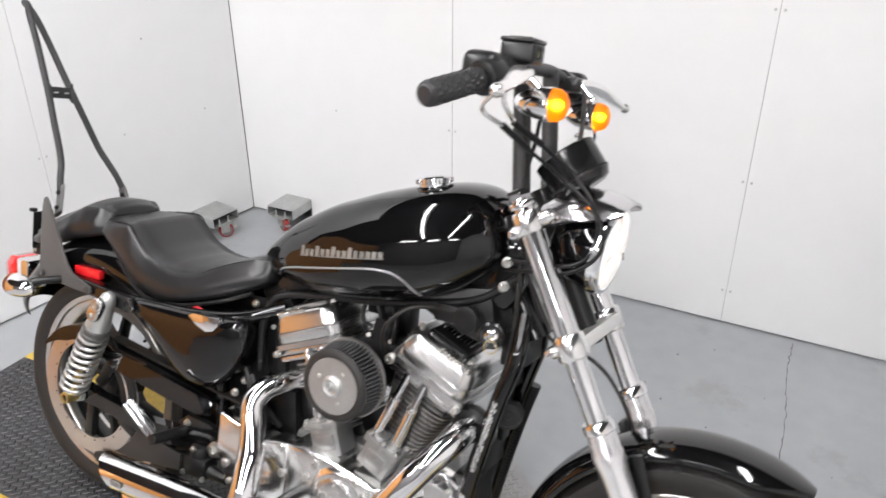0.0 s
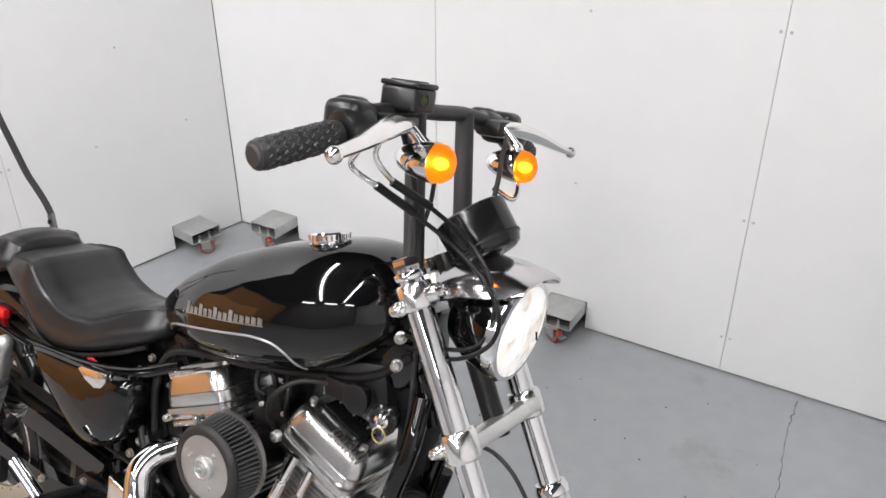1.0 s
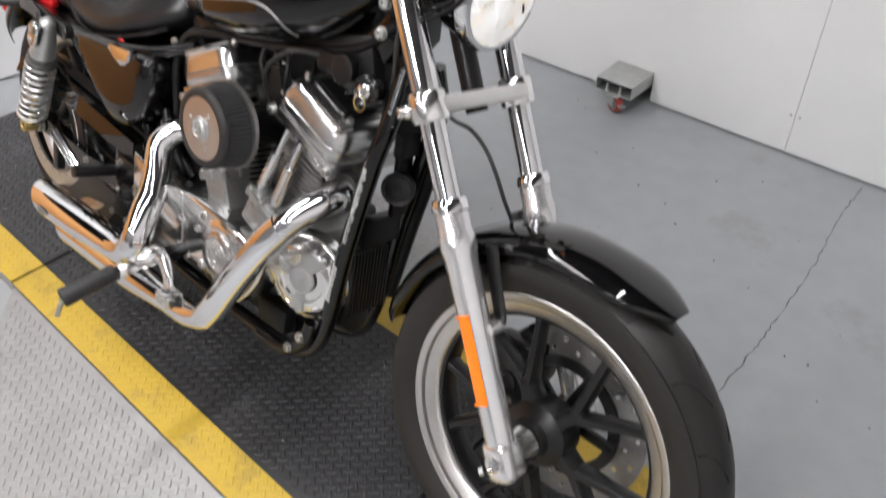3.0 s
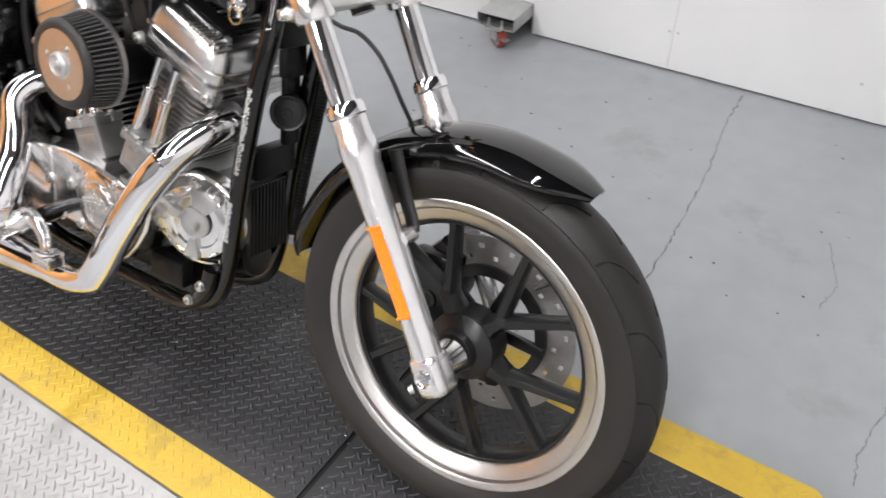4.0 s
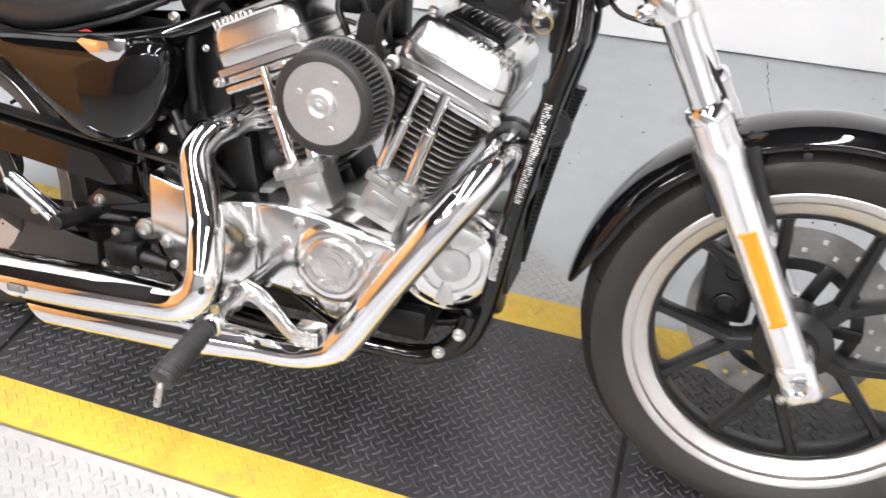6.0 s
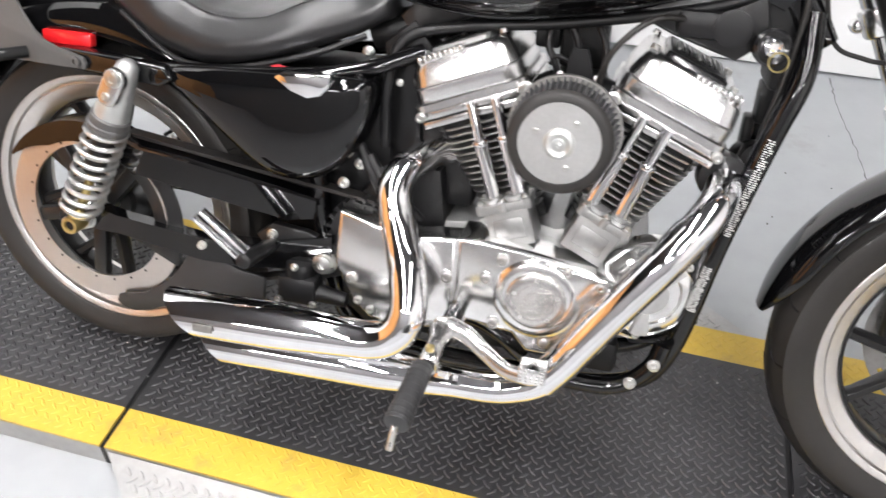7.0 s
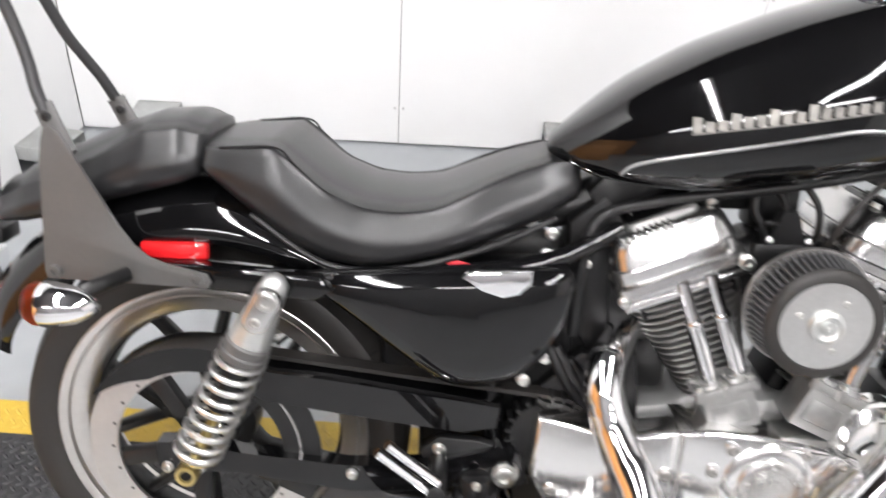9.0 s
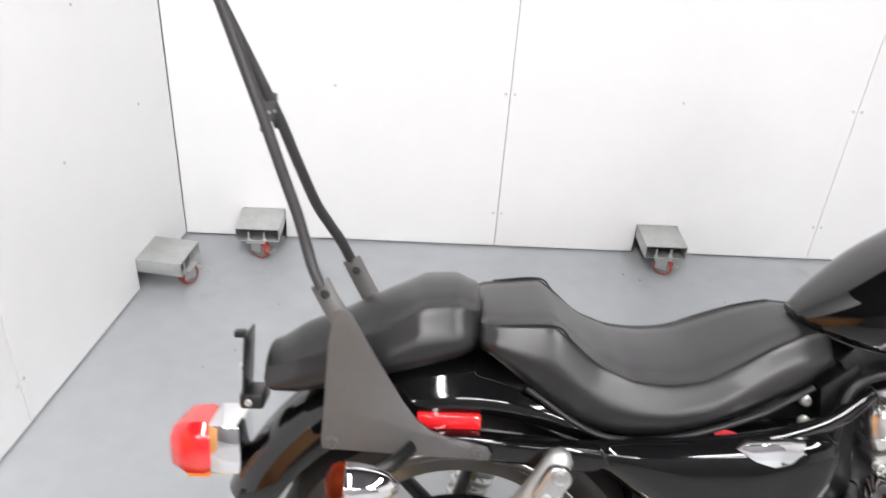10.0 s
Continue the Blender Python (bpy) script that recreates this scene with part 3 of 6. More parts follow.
# ---- wheels ----
def wheel(name, c, r_tyre, half, r_lip, r_in, half_rim, turn, label):
    x, z = c
    o = (x, 0, z)
    ax = (0, 1, 0)
    w = part(name, B(lathe(o, ax, [(-half_rim, r_lip), (-half_rim - 0.002, r_lip - 0.004), (-half_rim, r_lip - 0.012), (-half_rim + 0.002, r_lip - 0.0155), (-half_rim + 0.011, r_lip - 0.0165), (-half_rim + 0.011, r_lip - 0.019), (-half_rim + 0.0065, r_lip - 0.02),
                                   (-half_rim + 0.0135, r_in + 0.006), (-half_rim + 0.0165, r_in + 0.002), (-half_rim + 0.021, r_in), (half_rim - 0.021, r_in),
                                   (half_rim - 0.02, r_in + 0.012), (half_rim - 0.013, r_in + 0.016), (half_rim - 0.012, r_lip - 0.016), (half_rim, r_lip - 0.012),
                                   (half_rim + 0.002, r_lip - 0.004), (half_rim, r_lip)], 96, closed=True)), MACHINED, bike, label)
    k = half
    # worn crown: shoulder, sidewall, bead
    part("tyre", B(lathe(o, ax, [(-half_rim - 0.001, r_lip - 0.003), (-half_rim - 0.006, r_lip + 0.006), (-k * 0.97, r_lip + (r_tyre - r_lip) * 0.35), (-k, r_lip + (r_tyre - r_lip) * 0.52),
                                 (-k * 0.96, r_lip + (r_tyre - r_lip) * 0.66), (-k * 0.84, r_tyre - 0.026), (-k * 0.62, r_tyre - 0.0125), (-k * 0.35, r_tyre - 0.0035), (0, r_tyre),
                                 (k * 0.35, r_tyre - 0.0035), (k * 0.62, r_tyre - 0.0125), (k * 0.84, r_tyre - 0.026), (k * 0.96, r_lip + (r_tyre - r_lip) * 0.66), (k, r_lip + (r_tyre - r_lip) * 0.52),
                                 (k * 0.97, r_lip + (r_tyre - r_lip) * 0.35), (half_rim + 0.006, r_lip + 0.006), (half_rim + 0.001, r_lip - 0.003)], 112)), RUBBER, w, "worn black tyre")
    # tread grooves not cut: thin dark inlays paint their shade
    for i in range(18):
        a = 2 * math.pi * i / 18
        for s in (-1, 1):
            line = []
            for q in range(9):
                u = q / 8
                yy = s * k * (0.12 + 0.68 * u)
                rr = r_tyre - 0.026 * (abs(yy) / (k * 0.84)) ** 2.2 - 0.0018
                b = a + (0.16 * u + (0.17 if s > 0 else 0)) + 0.05 * math.sin(u * 3)
                line.append((x + rr * math.cos(b), yy, z + rr * math.sin(b)))
            part("groove_shade", B(tube(line, 0.0024, seg=6, raw=True)), HEAT_BLACK, w)
    part("rim_well", B(lathe(o, ax, [(-0.021, r_in - 0.0045), (-0.019, r_in - 0.006), (0.019, r_in - 0.006), (0.021, r_in - 0.0045), (0.021, r_in - 0.0005), (-0.021, r_in - 0.0005)], 72, closed=True)), SATIN_BLACK, w, "black inner band of the rim")
    hub = part("hub", B(lathe(o, ax, [(-0.05, 0), (-0.05, 0.024), (-0.047, 0.032), (-0.036, 0.036), (-0.03, 0.05), (-0.024, 0.058), (0.024, 0.058), (0.03, 0.036), (0.05, 0.03), (0.05, 0)], 40)), SATIN_BLACK, w)
    def arm(q0, q1, rows):
        """A cast bar from q0 to q1; rows: share of the way, half-width, half-depth."""
        d = (q1 - q0).normalized()
        nrm = Vector((-d.z, 0, d.x))
        return loft([[q0.lerp(q1, t) + nrm * a * wd + Vector((0, b * dp, 0)) for a, b in ((-1, -0.55), (-0.55, -1), (0.55, -1), (1, -0.55), (1, 0.55), (0.55, 1), (-0.55, 1), (-1, 0.55))] for t, wd, dp in rows])

    def spot(r, deg):
        return Vector((x + r * math.cos(radians(deg)), 0, z + r * math.sin(radians(deg))))
    for i in range(5):
        mid = turn + 72 * i
        part("spoke_stem", B(arm(spot(0.045, mid), spot(0.098, mid), ((0, 0.02, 0.024), (0.5, 0.014, 0.021), (0.85, 0.015, 0.018), (1, 0.011, 0.015)))), SATIN_BLACK, w, "black cast stem of a forked spoke")
        for s in (-1, 1):
            part("spoke", B(arm(spot(0.086, mid + s * 2.5), spot(r_in + 0.005, mid + s * 18), ((0, 0.011, 0.017), (0.4, 0.0095, 0.0155), (0.84, 0.0088, 0.0145), (0.94, 0.0115, 0.0165), (1, 0.0165, 0.019)))), SATIN_BLACK, w, "black cast spoke")
    part("valve", B(cyl((x + (r_in - 0.002) * math.cos(0.9), -0.006, z + (r_in - 0.002) * math.sin(0.9)), (x + (r_in - 0.03) * math.cos(0.95), -0.02, z + (r_in - 0.03) * math.sin(0.95)), 0.0035)), PLASTIC_BLACK, w)
    return w


FW, RW = (1.518, 0.258), (0.01, 0.304)
front_wheel = wheel("front_wheel", FW, 0.322, 0.056, 0.2525, 0.21, 0.042, 49, "black spoked front wheel with a machined rim")
rear_wheel = wheel("rear_wheel", RW, 0.302, 0.067, 0.2425, 0.196, 0.056, 30, "black spoked rear wheel with a machined rim")


def disc(c, y, r0, r1, t, holes, rows, parent, name, material, dot=0.0045):
    ob = part(name, B(lathe((c[0], y, c[1]), (0, 1, 0), [(-t, r0), (-t, r1), (t, r1), (t, r0)], 72, closed=True)), material, parent)
    for j, r in enumerate(rows):
        for i in range(holes):
            a = 2 * math.pi * (i + 0.5 * (j % 2)) / holes
            p = Vector((c[0] + r * math.cos(a), y, c[1] + r * math.sin(a)))
            # rivets drawn as small black pegs; nothing is drilled
            part("rivet_dot", B(cyl(p - Vector((0, t + 0.0004, 0)), p + Vector((0, t + 0.0004, 0)), dot, seg=8)), HEAT_BLACK, ob)
    return ob


def drilled(c, y, radii, n, t, material, parent):
    """A brake ring out of small sectors; sectors are left out where the ring is drilled."""
    def mk(bm):
        for j in range(len(radii) - 1):
            for i in range(n):
                if (j == 1 and i % 6 == 0) or (j == 3 and i % 6 == 3):
                    continue
                a0, a1 = 2 * math.pi * i / n, 2 * math.pi * (i + 1) / n
                vs = [(c[0] + r * math.cos(a), yy, c[1] + r * math.sin(a)) for yy in (y - t, y + t) for r, a in ((radii[j], a0), (radii[j + 1], a0), (radii[j + 1], a1), (radii[j], a1))]
                add(bm, vs, [(0, 1, 2, 3), (7, 6, 5, 4), (0, 4, 5, 1), (1, 5, 6, 2), (2, 6, 7, 3), (3, 7, 4, 0)])
    return part("brake_disc", B(mk), material, parent, "grey drilled brake disc")


fd = drilled(FW, 0.066, (0.108, 0.118, 0.126, 0.137, 0.145, 0.158), 96, 0.0022, DISC_GREY, front_wheel)
part("disc_carrier_ring", B(lathe((FW[0], 0.062, FW[1]), (0, 1, 0), [(-0.004, 0.09), (-0.004, 0.109), (0.004, 0.109), (0.004, 0.09)], 48, closed=True)), SATIN_BLACK, front_wheel)
for i in range(5):
    a = radians(-51 + 72 * i)
    part("disc_carrier", B(box(-0.011, 0.011, 0.052, 0.062, 0.03, 0.11, 0.003, m=Matrix.Translation((FW[0], 0, FW[1])) @ Matrix.Rotation(a, 4, "Y"))), SATIN_BLACK, front_wheel)
pul = disc(RW, -0.101, 0.128, 0.17, 0.003, 22, (0.135,), rear_wheel, "belt_pulley", MACHINED, 0.0024)
for i in range(5):
    a = radians(-30 + 72 * i)
    part("pulley_arm", B(box(-0.013, 0.013, -0.1, -0.078, 0.03, 0.133, 0.004, m=Matrix.Translation((RW[0], 0, RW[1])) @ Matrix.Rotation(a, 4, "Y"))), SATIN_BLACK, pul)

# drive belt and its guards
FP = (0.52, 0.345)


def strip(line, y0, y1, t):
    """A flat band along a line in x and z."""
    def mk(bm):
        n = len(line)
        rings = []
        for i, (x, z) in enumerate(line):
            a, b = line[(i - 1) % n], line[(i + 1) % n]
            d = Vector((b[0] - a[0], 0, b[1] - a[1])).normalized()
            nn = Vector((-d.z, 0, d.x)) * t
            p = Vector((x, 0, z))
            rings.append([bm.verts.new(p + Vector((0, y0, 0)) + nn), bm.verts.new(p + Vector((0, y1, 0)) + nn), bm.verts.new(p + Vector((0, y1, 0)) - nn), bm.verts.new(p + Vector((0, y0, 0)) - nn)])
        for i in range(n):
            a, b = rings[i], rings[(i + 1) % n]
            for k in range(4):
                bm.faces.new((a[k], a[(k + 1) % 4], b[(k + 1) % 4], b[k]))
    return mk


loop = [(RW[0] + 0.167 * math.cos(radians(a)), RW[1] + 0.167 * math.sin(radians(a))) for a in range(72, 287, 6)]
loop += [(FP[0] + 0.062 * math.cos(radians(a)), FP[1] + 0.062 * math.sin(radians(a))) for a in range(-72, 73, 12)]
part("drive_belt", B(strip(loop, -0.0965, -0.07, 0.003)), RUBBER, bike, "black toothed drive belt")
part("front_pulley", B(lathe((FP[0], -0.088, FP[1]), (0, 1, 0), [(-0.016, 0), (-0.016, 0.058), (0.016, 0.058), (0.016, 0)], 32)), SATIN_BLACK, bike)
for i in range(22):
    a = 2 * math.pi * i / 22
    part("pulley_tooth", B(box(-0.003, 0.003, -0.104, -0.074, 0.058, 0.066, 0.001, m=Matrix.Translation((FP[0], 0, FP[1])) @ Matrix.Rotation(a, 4, "Y"))), SATIN_BLACK, bike)


def sheet(line, y0, y1, t):
    """A folded guard: a strip with a lip on its outer side."""
    def mk(bm):
        secs = []
        n = len(line)
        for i, (x, z, w) in enumerate(line):
            a, b = line[max(i - 1, 0)], line[min(i + 1, n - 1)]
            d = Vector((b[0] - a[0], 0, b[1] - a[1])).normalized()
            nn = Vector((d.z, 0, -d.x))
            p = Vector((x, 0, z))
            secs.append([p + Vector((0, y0, 0)), p + Vector((0, y1, 0)), p + Vector((0, y1, 0)) + nn * t, p + Vector((0, y0 + t, 0)) + nn * t,
                         p + Vector((0, y0 + t, 0)) + nn * w, p + Vector((0, y0, 0)) + nn * w])
        loft(secs)(bm)
    return mk


up = [(RW[0] + 0.176 * math.cos(radians(a)), RW[1] + 0.176 * math.sin(radians(a)), 0.037 * min(1, 0.12 + (146 - a) / 32)) for a in range(146, 66, -5)]
up += [(0.119, 0.446, 0.046), (0.2, 0.438, 0.05), (0.3, 0.424, 0.05), (0.4, 0.41, 0.048), (0.445, 0.403, 0.032)]
part("belt_guard", B(sheet(up, -0.125, -0.07, 0.003)), GLOSS_BLACK, bike, "long black upper belt guard")
lowg = [(0.041, 0.135), (0.052, 0.124), (0.075, 0.12), (0.11, 0.128), (0.15, 0.146), (0.19, 0.17), (0.23, 0.182), (0.3, 0.192), (0.342, 0.197), (0.345, 0.24), (0.3, 0.246), (0.25, 0.262), (0.222, 0.278), (0.205, 0.268), (0.17, 0.217), (0.135, 0.185), (0.1, 0.163), (0.065, 0.155), (0.045, 0.148)]
part("belt_guard", B(plate(lowg, -0.118, -0.11, 0.002)), WRINKLE_BLACK, bike, "dark lower belt guard")

# dark shield over the pulley's forward side, with a bright bead
sector = [(RW[0] + r * math.cos(radians(a)), RW[1] + r * math.sin(radians(a))) for r, rng in ((0.178, range(-26, 73, 7)), (0.122, range(72, -27, -7))) for a in rng]
shield = part("belt_shield", B(plate(sector, -0.111, -0.107, 0.001)), SATIN_BLACK, bike, "black shield over the belt pulley")
part("shield_bead", B(tube(arc(RW, 0.148, -14, 58, 14, -0.1115), 0.0022, seg=6, raw=True)), TURNED, shield, "thin bright bead")

# ---- swingarm, axle, shocks ----
for s in (-1, 1):
    part("swingarm", B(loft([[(x, s * (y + 0.0), z + dz) if q == 0 else (x, s * (y + 0.028), z + dz) for q, dz in ((0, -h), (1, -h), (1, h), (0, h))] for x, y, z, h in
                             ((-0.05, 0.1, 0.308, 0.02), (0.0, 0.1, 0.307, 0.024), (0.07, 0.1, 0.299, 0.017), (0.23, 0.1, 0.28, 0.021), (0.33, 0.1, 0.285, 0.022), (0.47, 0.09, 0.31, 0.03))])), GLOSS_BLACK, bike, "gloss black swingarm")
part("rear_axle", B(cyl((0.009, -0.15, 0.304), (0.009, 0.15, 0.304), 0.011, bevel=0.002), bolt((0.009, -0.131, 0.304), (0, -1, 0), 0.017, 0.014)), BOLT, bike)
for x in (-0.035, 0.235):
    part("adjuster", B(bolt((x, -0.129, 0.29), (0, -1, 0), 0.007, 0.008)), BOLT, bike)


def shock(s):
    y = s * 0.16
    a, b = Vector((0.008, y, 0.306)), Vector((0.138, y, 0.583))
    d = (b - a).normalized()
    L = (b - a).length
    at = lambda t: a + d * (L * t)
    sh = part("shock_absorber", B(lathe(a, d, [(L * 0.73, 0.0), (L * 0.73, 0.029), (L * 0.78, 0.0285), (L * 0.88, 0.024), (L * 1.0, 0.02), (L * 1.05, 0.017), (L * 1.08, 0.009), (L * 1.085, 0)], 32)), STEEL, bike, "bright rear shock with an open coil spring")
    cap_m = Matrix.Translation(at(0.94) + Vector((0, s * 0.016, 0))) @ Matrix.Rotation(0.51, 4, "Y")
    oval = [(0.0185 * math.cos(t), 0.0185 * math.sin(t) + (0.015 if math.sin(t) > 0 else -0.015)) for t in [2 * math.pi * (k + 0.5) / 24 for k in range(24)]]
    part("eye_cap", B(placed(plate(oval, 0, s * 0.018, 0.005, seg=3), cap_m)), ROCKER_SILVER, sh)
    part("eye_bolt", B(bolt(cap_m @ Vector((0, s * 0.017, 0.018)), (0, s, 0), 0.0125, 0.006)), BOLT, sh)
    part("cap_screw", B(bolt(cap_m @ Vector((0, s * 0.017, -0.016)), (0, s, 0), 0.0065, 0.004)), BOLT, sh)
    part("preload_ring", B(lathe(at(0.66), d, [(0.0, 0.02), (0.0, 0.0335), (0.003, 0.0345), (0.01, 0.0345), (0.012, 0.032), (0.024, 0.0325), (0.027, 0.03), (0.027, 0.02)], 32)), SHAFT_GREY, sh, "dark grey preload ring")
    part("damper_body", B(cyl(at(0.38), at(0.66), 0.0185, 0.0185, 24)), SATIN_BLACK, sh)
    part("damper_rod", B(cyl(at(0.1), at(0.4), 0.0075, seg=16)), GOLD_BOLT, sh, "yellowish damper rod")
    u, w = basis(d)
    coil = []
    turns, n = 8.6, 240
    for i in range(n + 1):
        t = i / n
        ang = 2 * math.pi * turns * t
        coil.append(at(0.11 + 0.55 * t) + (u * math.cos(ang) + w * math.sin(ang)) * 0.0312)
    part("coil_spring", B(tube(coil, 0.0046, seg=8, raw=True)), SPRING_STEEL, sh, "bright coil spring")
    part("spring_seat", B(lathe(at(0.08), d, [(0, 0.012), (0, 0.026), (0.01, 0.033), (0.016, 0.033), (0.016, 0.02)], 28)), POLISHED, sh)
    part("lower_eye", B(lathe(a - Vector((0, s * 0.014, 0)), (0, s, 0), [(0, 0.0085), (0, 0.0155), (0.031, 0.0155), (0.033, 0.0145), (0.033, 0.0095), (0.031, 0.0085)], 24, closed=True)), GOLD_BOLT, sh, "yellow zinc lower eye")
    # solid black plug paints the shade of the bore
    part("eye_bush", B(lathe(a - Vector((0, s * 0.016, 0)), (0, s, 0), [(0, 0), (0, 0.0085), (0.031, 0.0085), (0.031, 0)], 20)), HEAT_BLACK, sh, "black plug drawn as the shaded bore of the bush")
    part("lower_stem", B(cyl(a, at(0.1), 0.011)), POLISHED, sh)
    part("lower_bolt", B(cyl(a - Vector((0, s * 0.05, 0)), a + Vector((0, s * 0.01, 0)), 0.0075)), BOLT, sh)


shock(-1)
shock(1)

# ---- frame ----
for s in (-1, 1):
    y = s * 0.066
    part("frame_tube", B(tube([(1.14, s * 0.035, 0.76), (1.142, s * 0.06, 0.68), (1.122, y, 0.60), (1.10, y, 0.506), (1.078, y, 0.40), (1.062, y, 0.30), (1.045, y, 0.22), (1.015, y, 0.16), (0.95, y, 0.128), (0.85, y, 0.12),
                               (0.6, y, 0.125), (0.5, y, 0.15), (0.45, y, 0.24), (0.44, s * 0.075, 0.33), (0.43, s * 0.08, 0.45), (0.42, s * 0.085, 0.56)], 0.0165, n=5, seg=14)), GLOSS_BLACK, bike, "gloss black frame tube")
    part("frame_rail", B(tube([(0.6, s * 0.07, 0.655), (0.52, s * 0.105, 0.625), (0.42, s * 0.122, 0.607), (0.3, s * 0.124, 0.596), (0.2, s * 0.124, 0.59), (0.1, s * 0.124, 0.586)], 0.013, seg=12)), GLOSS_BLACK, bike)
part("backbone", B(cyl((0.5, 0, 0.66), (1.12, 0, 0.86), 0.03)), SATIN_BLACK, bike)
part("steering_head", B(cyl((1.155, 0, 0.71), (1.035, 0, 0.91), 0.034)), GLOSS_BLACK, bike)
part("head_gusset", B(plate([(1.15, 0.76), (1.06, 0.9), (1.0, 0.8), (1.05, 0.72), (1.12, 0.66)], -0.03, 0.03, 0.004)), SATIN_BLACK, bike)

# ---- rear fender, lights, backrest ----
def fender(name, c, r_top, r_edge, half, a0, a1, n, label, tip=0.0):
    """A rolled guard: a crown that turns down into skirts, with real thickness."""
    secs = []
    for i in range(n + 1):
        a = radians(a0 + (a1 - a0) * i / n)
        end = min(i, n - i) / n
        hw = half * (1 - tip * max(0, 1 - end * 7) ** 2)
        edge_r = r_top - (r_top - r_edge) * (1 - (0.75 * max(0, 1 - end * 6) ** 1.4 if tip > 0.5 else 0))
        ring = []
        for side, t in ((1, 0.0), (-1, 0.003)):
            ph = [k / 16 for k in range(17)]
            for k in (ph if side > 0 else reversed(ph)):
                th = (k - 0.5) * math.pi
                yy = (hw - t) * math.copysign(abs(math.sin(th)) ** 0.85, math.sin(th))
                rr = (edge_r + (r_top - edge_r) * math.cos(th) ** 0.9) - t
                ring.append((c[0] + rr * math.cos(a), yy, c[1] + rr * math.sin(a)))
        secs.append(ring)
    return part(name, B(loft(secs)), GLOSS_BLACK, bike, label, 60)


rear_fender = fender("rear_fender", RW, 0.393, 0.322, 0.093, 38, 157, 44, "gloss black rear mudguard", 0.3)
part("side_reflector", B(box(-0.055, 0.037, -0.102, -0.084, 0.602, 0.625, 0.004)), RED_LENS, bike, "red side reflector")
for s in (-1, 1):
    k = 0.15 if s < 0 else 0.1
    sl = Matrix(((1, 0, 0, 0), (s * k, 1, 0, 0), (0, 0, 1, 0), (0, 0, 0, 1)))
    to = lambda mk: placed(mk, Matrix.Translation((0.035, 0, 0)) @ sl @ Matrix.Translation((-0.035, 0, 0)))
    part("fender_strut", B(to(plate([(-0.185, 0.573), (0.03, 0.57), (0.19, 0.566), (0.215, 0.58), (0.2, 0.6), (0.03, 0.603), (-0.185, 0.6)], s * 0.095, s * 0.1275, 0.006, seg=3))), GLOSS_BLACK, bike)
    foot = [(-0.19, 0.568), (0.046, 0.574), (0.051, 0.583), (0.046, 0.594), (0.02, 0.599), (-0.008, 0.603), (-0.034, 0.611), (-0.054, 0.626), (-0.073, 0.651), (-0.092, 0.683)]
    arm = [(-0.112, 0.716), (-0.13, 0.748), (-0.146, 0.776), (-0.157, 0.783), (-0.167, 0.778), (-0.173, 0.76), (-0.178, 0.735)] if s < 0 else [(-0.1, 0.72), (-0.14, 0.72), (-0.16, 0.71)]
    pl = part("backrest_plate", B(to(plate(foot + arm + [(-0.181, 0.7), (-0.186, 0.64), (-0.192, 0.58)], s * 0.129, s * 0.135, 0.0015))), SHAFT_GREY, bike, "grey steel side plate of the backrest")
    for x, z in ((-0.175, 0.58), (0.032, 0.586)):
        part("plate_bolt", B(to(bolt((x, s * 0.135, z), (0, s, 0), 0.009, 0.006))), SHAFT_GREY, pl)
    tab = [(-0.15, -0.076, 0.735), (-0.178, -0.05, 0.765), (-0.2, -0.03, 0.795)] if s < 0 else [(-0.128, 0.135, 0.695), (-0.153, 0.143, 0.738), (-0.175, 0.145, 0.782)]
    part("rod_tab", B(tube(tab, 0.0155, squash=0.35, seg=12, flat=(0.8, 0, 0.5))), SHAFT_GREY, pl)
    for q in (0.25, 0.8):
        p = Vector(tab[0]).lerp(Vector(tab[2]), q)
        part("tab_bolt", B(bolt(p + Vector((0, -0.006, 0)), (0, -1, 0.2), 0.006, 0.004)), PLASTIC_BLACK, pl)
rod = [(-0.196, -0.035, 0.787), (-0.211, -0.024, 0.817), (-0.222, -0.013, 0.85), (-0.234, -0.01, 0.893), (-0.257, -0.009, 0.963), (-0.28, -0.008, 1.035), (-0.319, -0.01, 1.152), (-0.343, -0.015, 1.227), (-0.353, -0.012, 1.251),
       (-0.374, -0.007, 1.257), (-0.361, 0.007, 1.233), (-0.336, 0.025, 1.178), (-0.275, 0.061, 1.032), (-0.251, 0.086, 0.957), (-0.227, 0.11, 0.885), (-0.208, 0.126, 0.846), (-0.19, 0.138, 0.813), (-0.175, 0.148, 0.778)]
part("backrest_bar", B(tube(rod, 0.0085, n=6, seg=12)), WRINKLE_BLACK, bike, "tall thin black backrest bar")
ends = [Vector((-0.28, -0.008, 1.035)), Vector((-0.275, 0.061, 1.032))]
secs = []
for q, h in ((0.0, 0.026), (0.12, 0.0145), (0.88, 0.0145), (1.0, 0.026)):
    c = ends[0].lerp(ends[1], q)
    secs.append([c + Vector((dx, 0, dz)) for dx, dz in ((-0.0035, -h), (0.0035, -h), (0.0035, h), (-0.0035, h))])
xbar = part("backrest_crosspiece", B(loft(secs)), WRINKLE_BLACK, bike, "flat black crosspiece with two slots")
for q in (0.28, 0.72):
    c = ends[0].lerp(ends[1], q)
    part("slot_clip", B(box(c.x + 0.0036, c.x + 0.005, c.y - 0.007, c.y + 0.007, c.z - 0.002, c.z + 0.002, 0.0005)), BOLT, xbar)

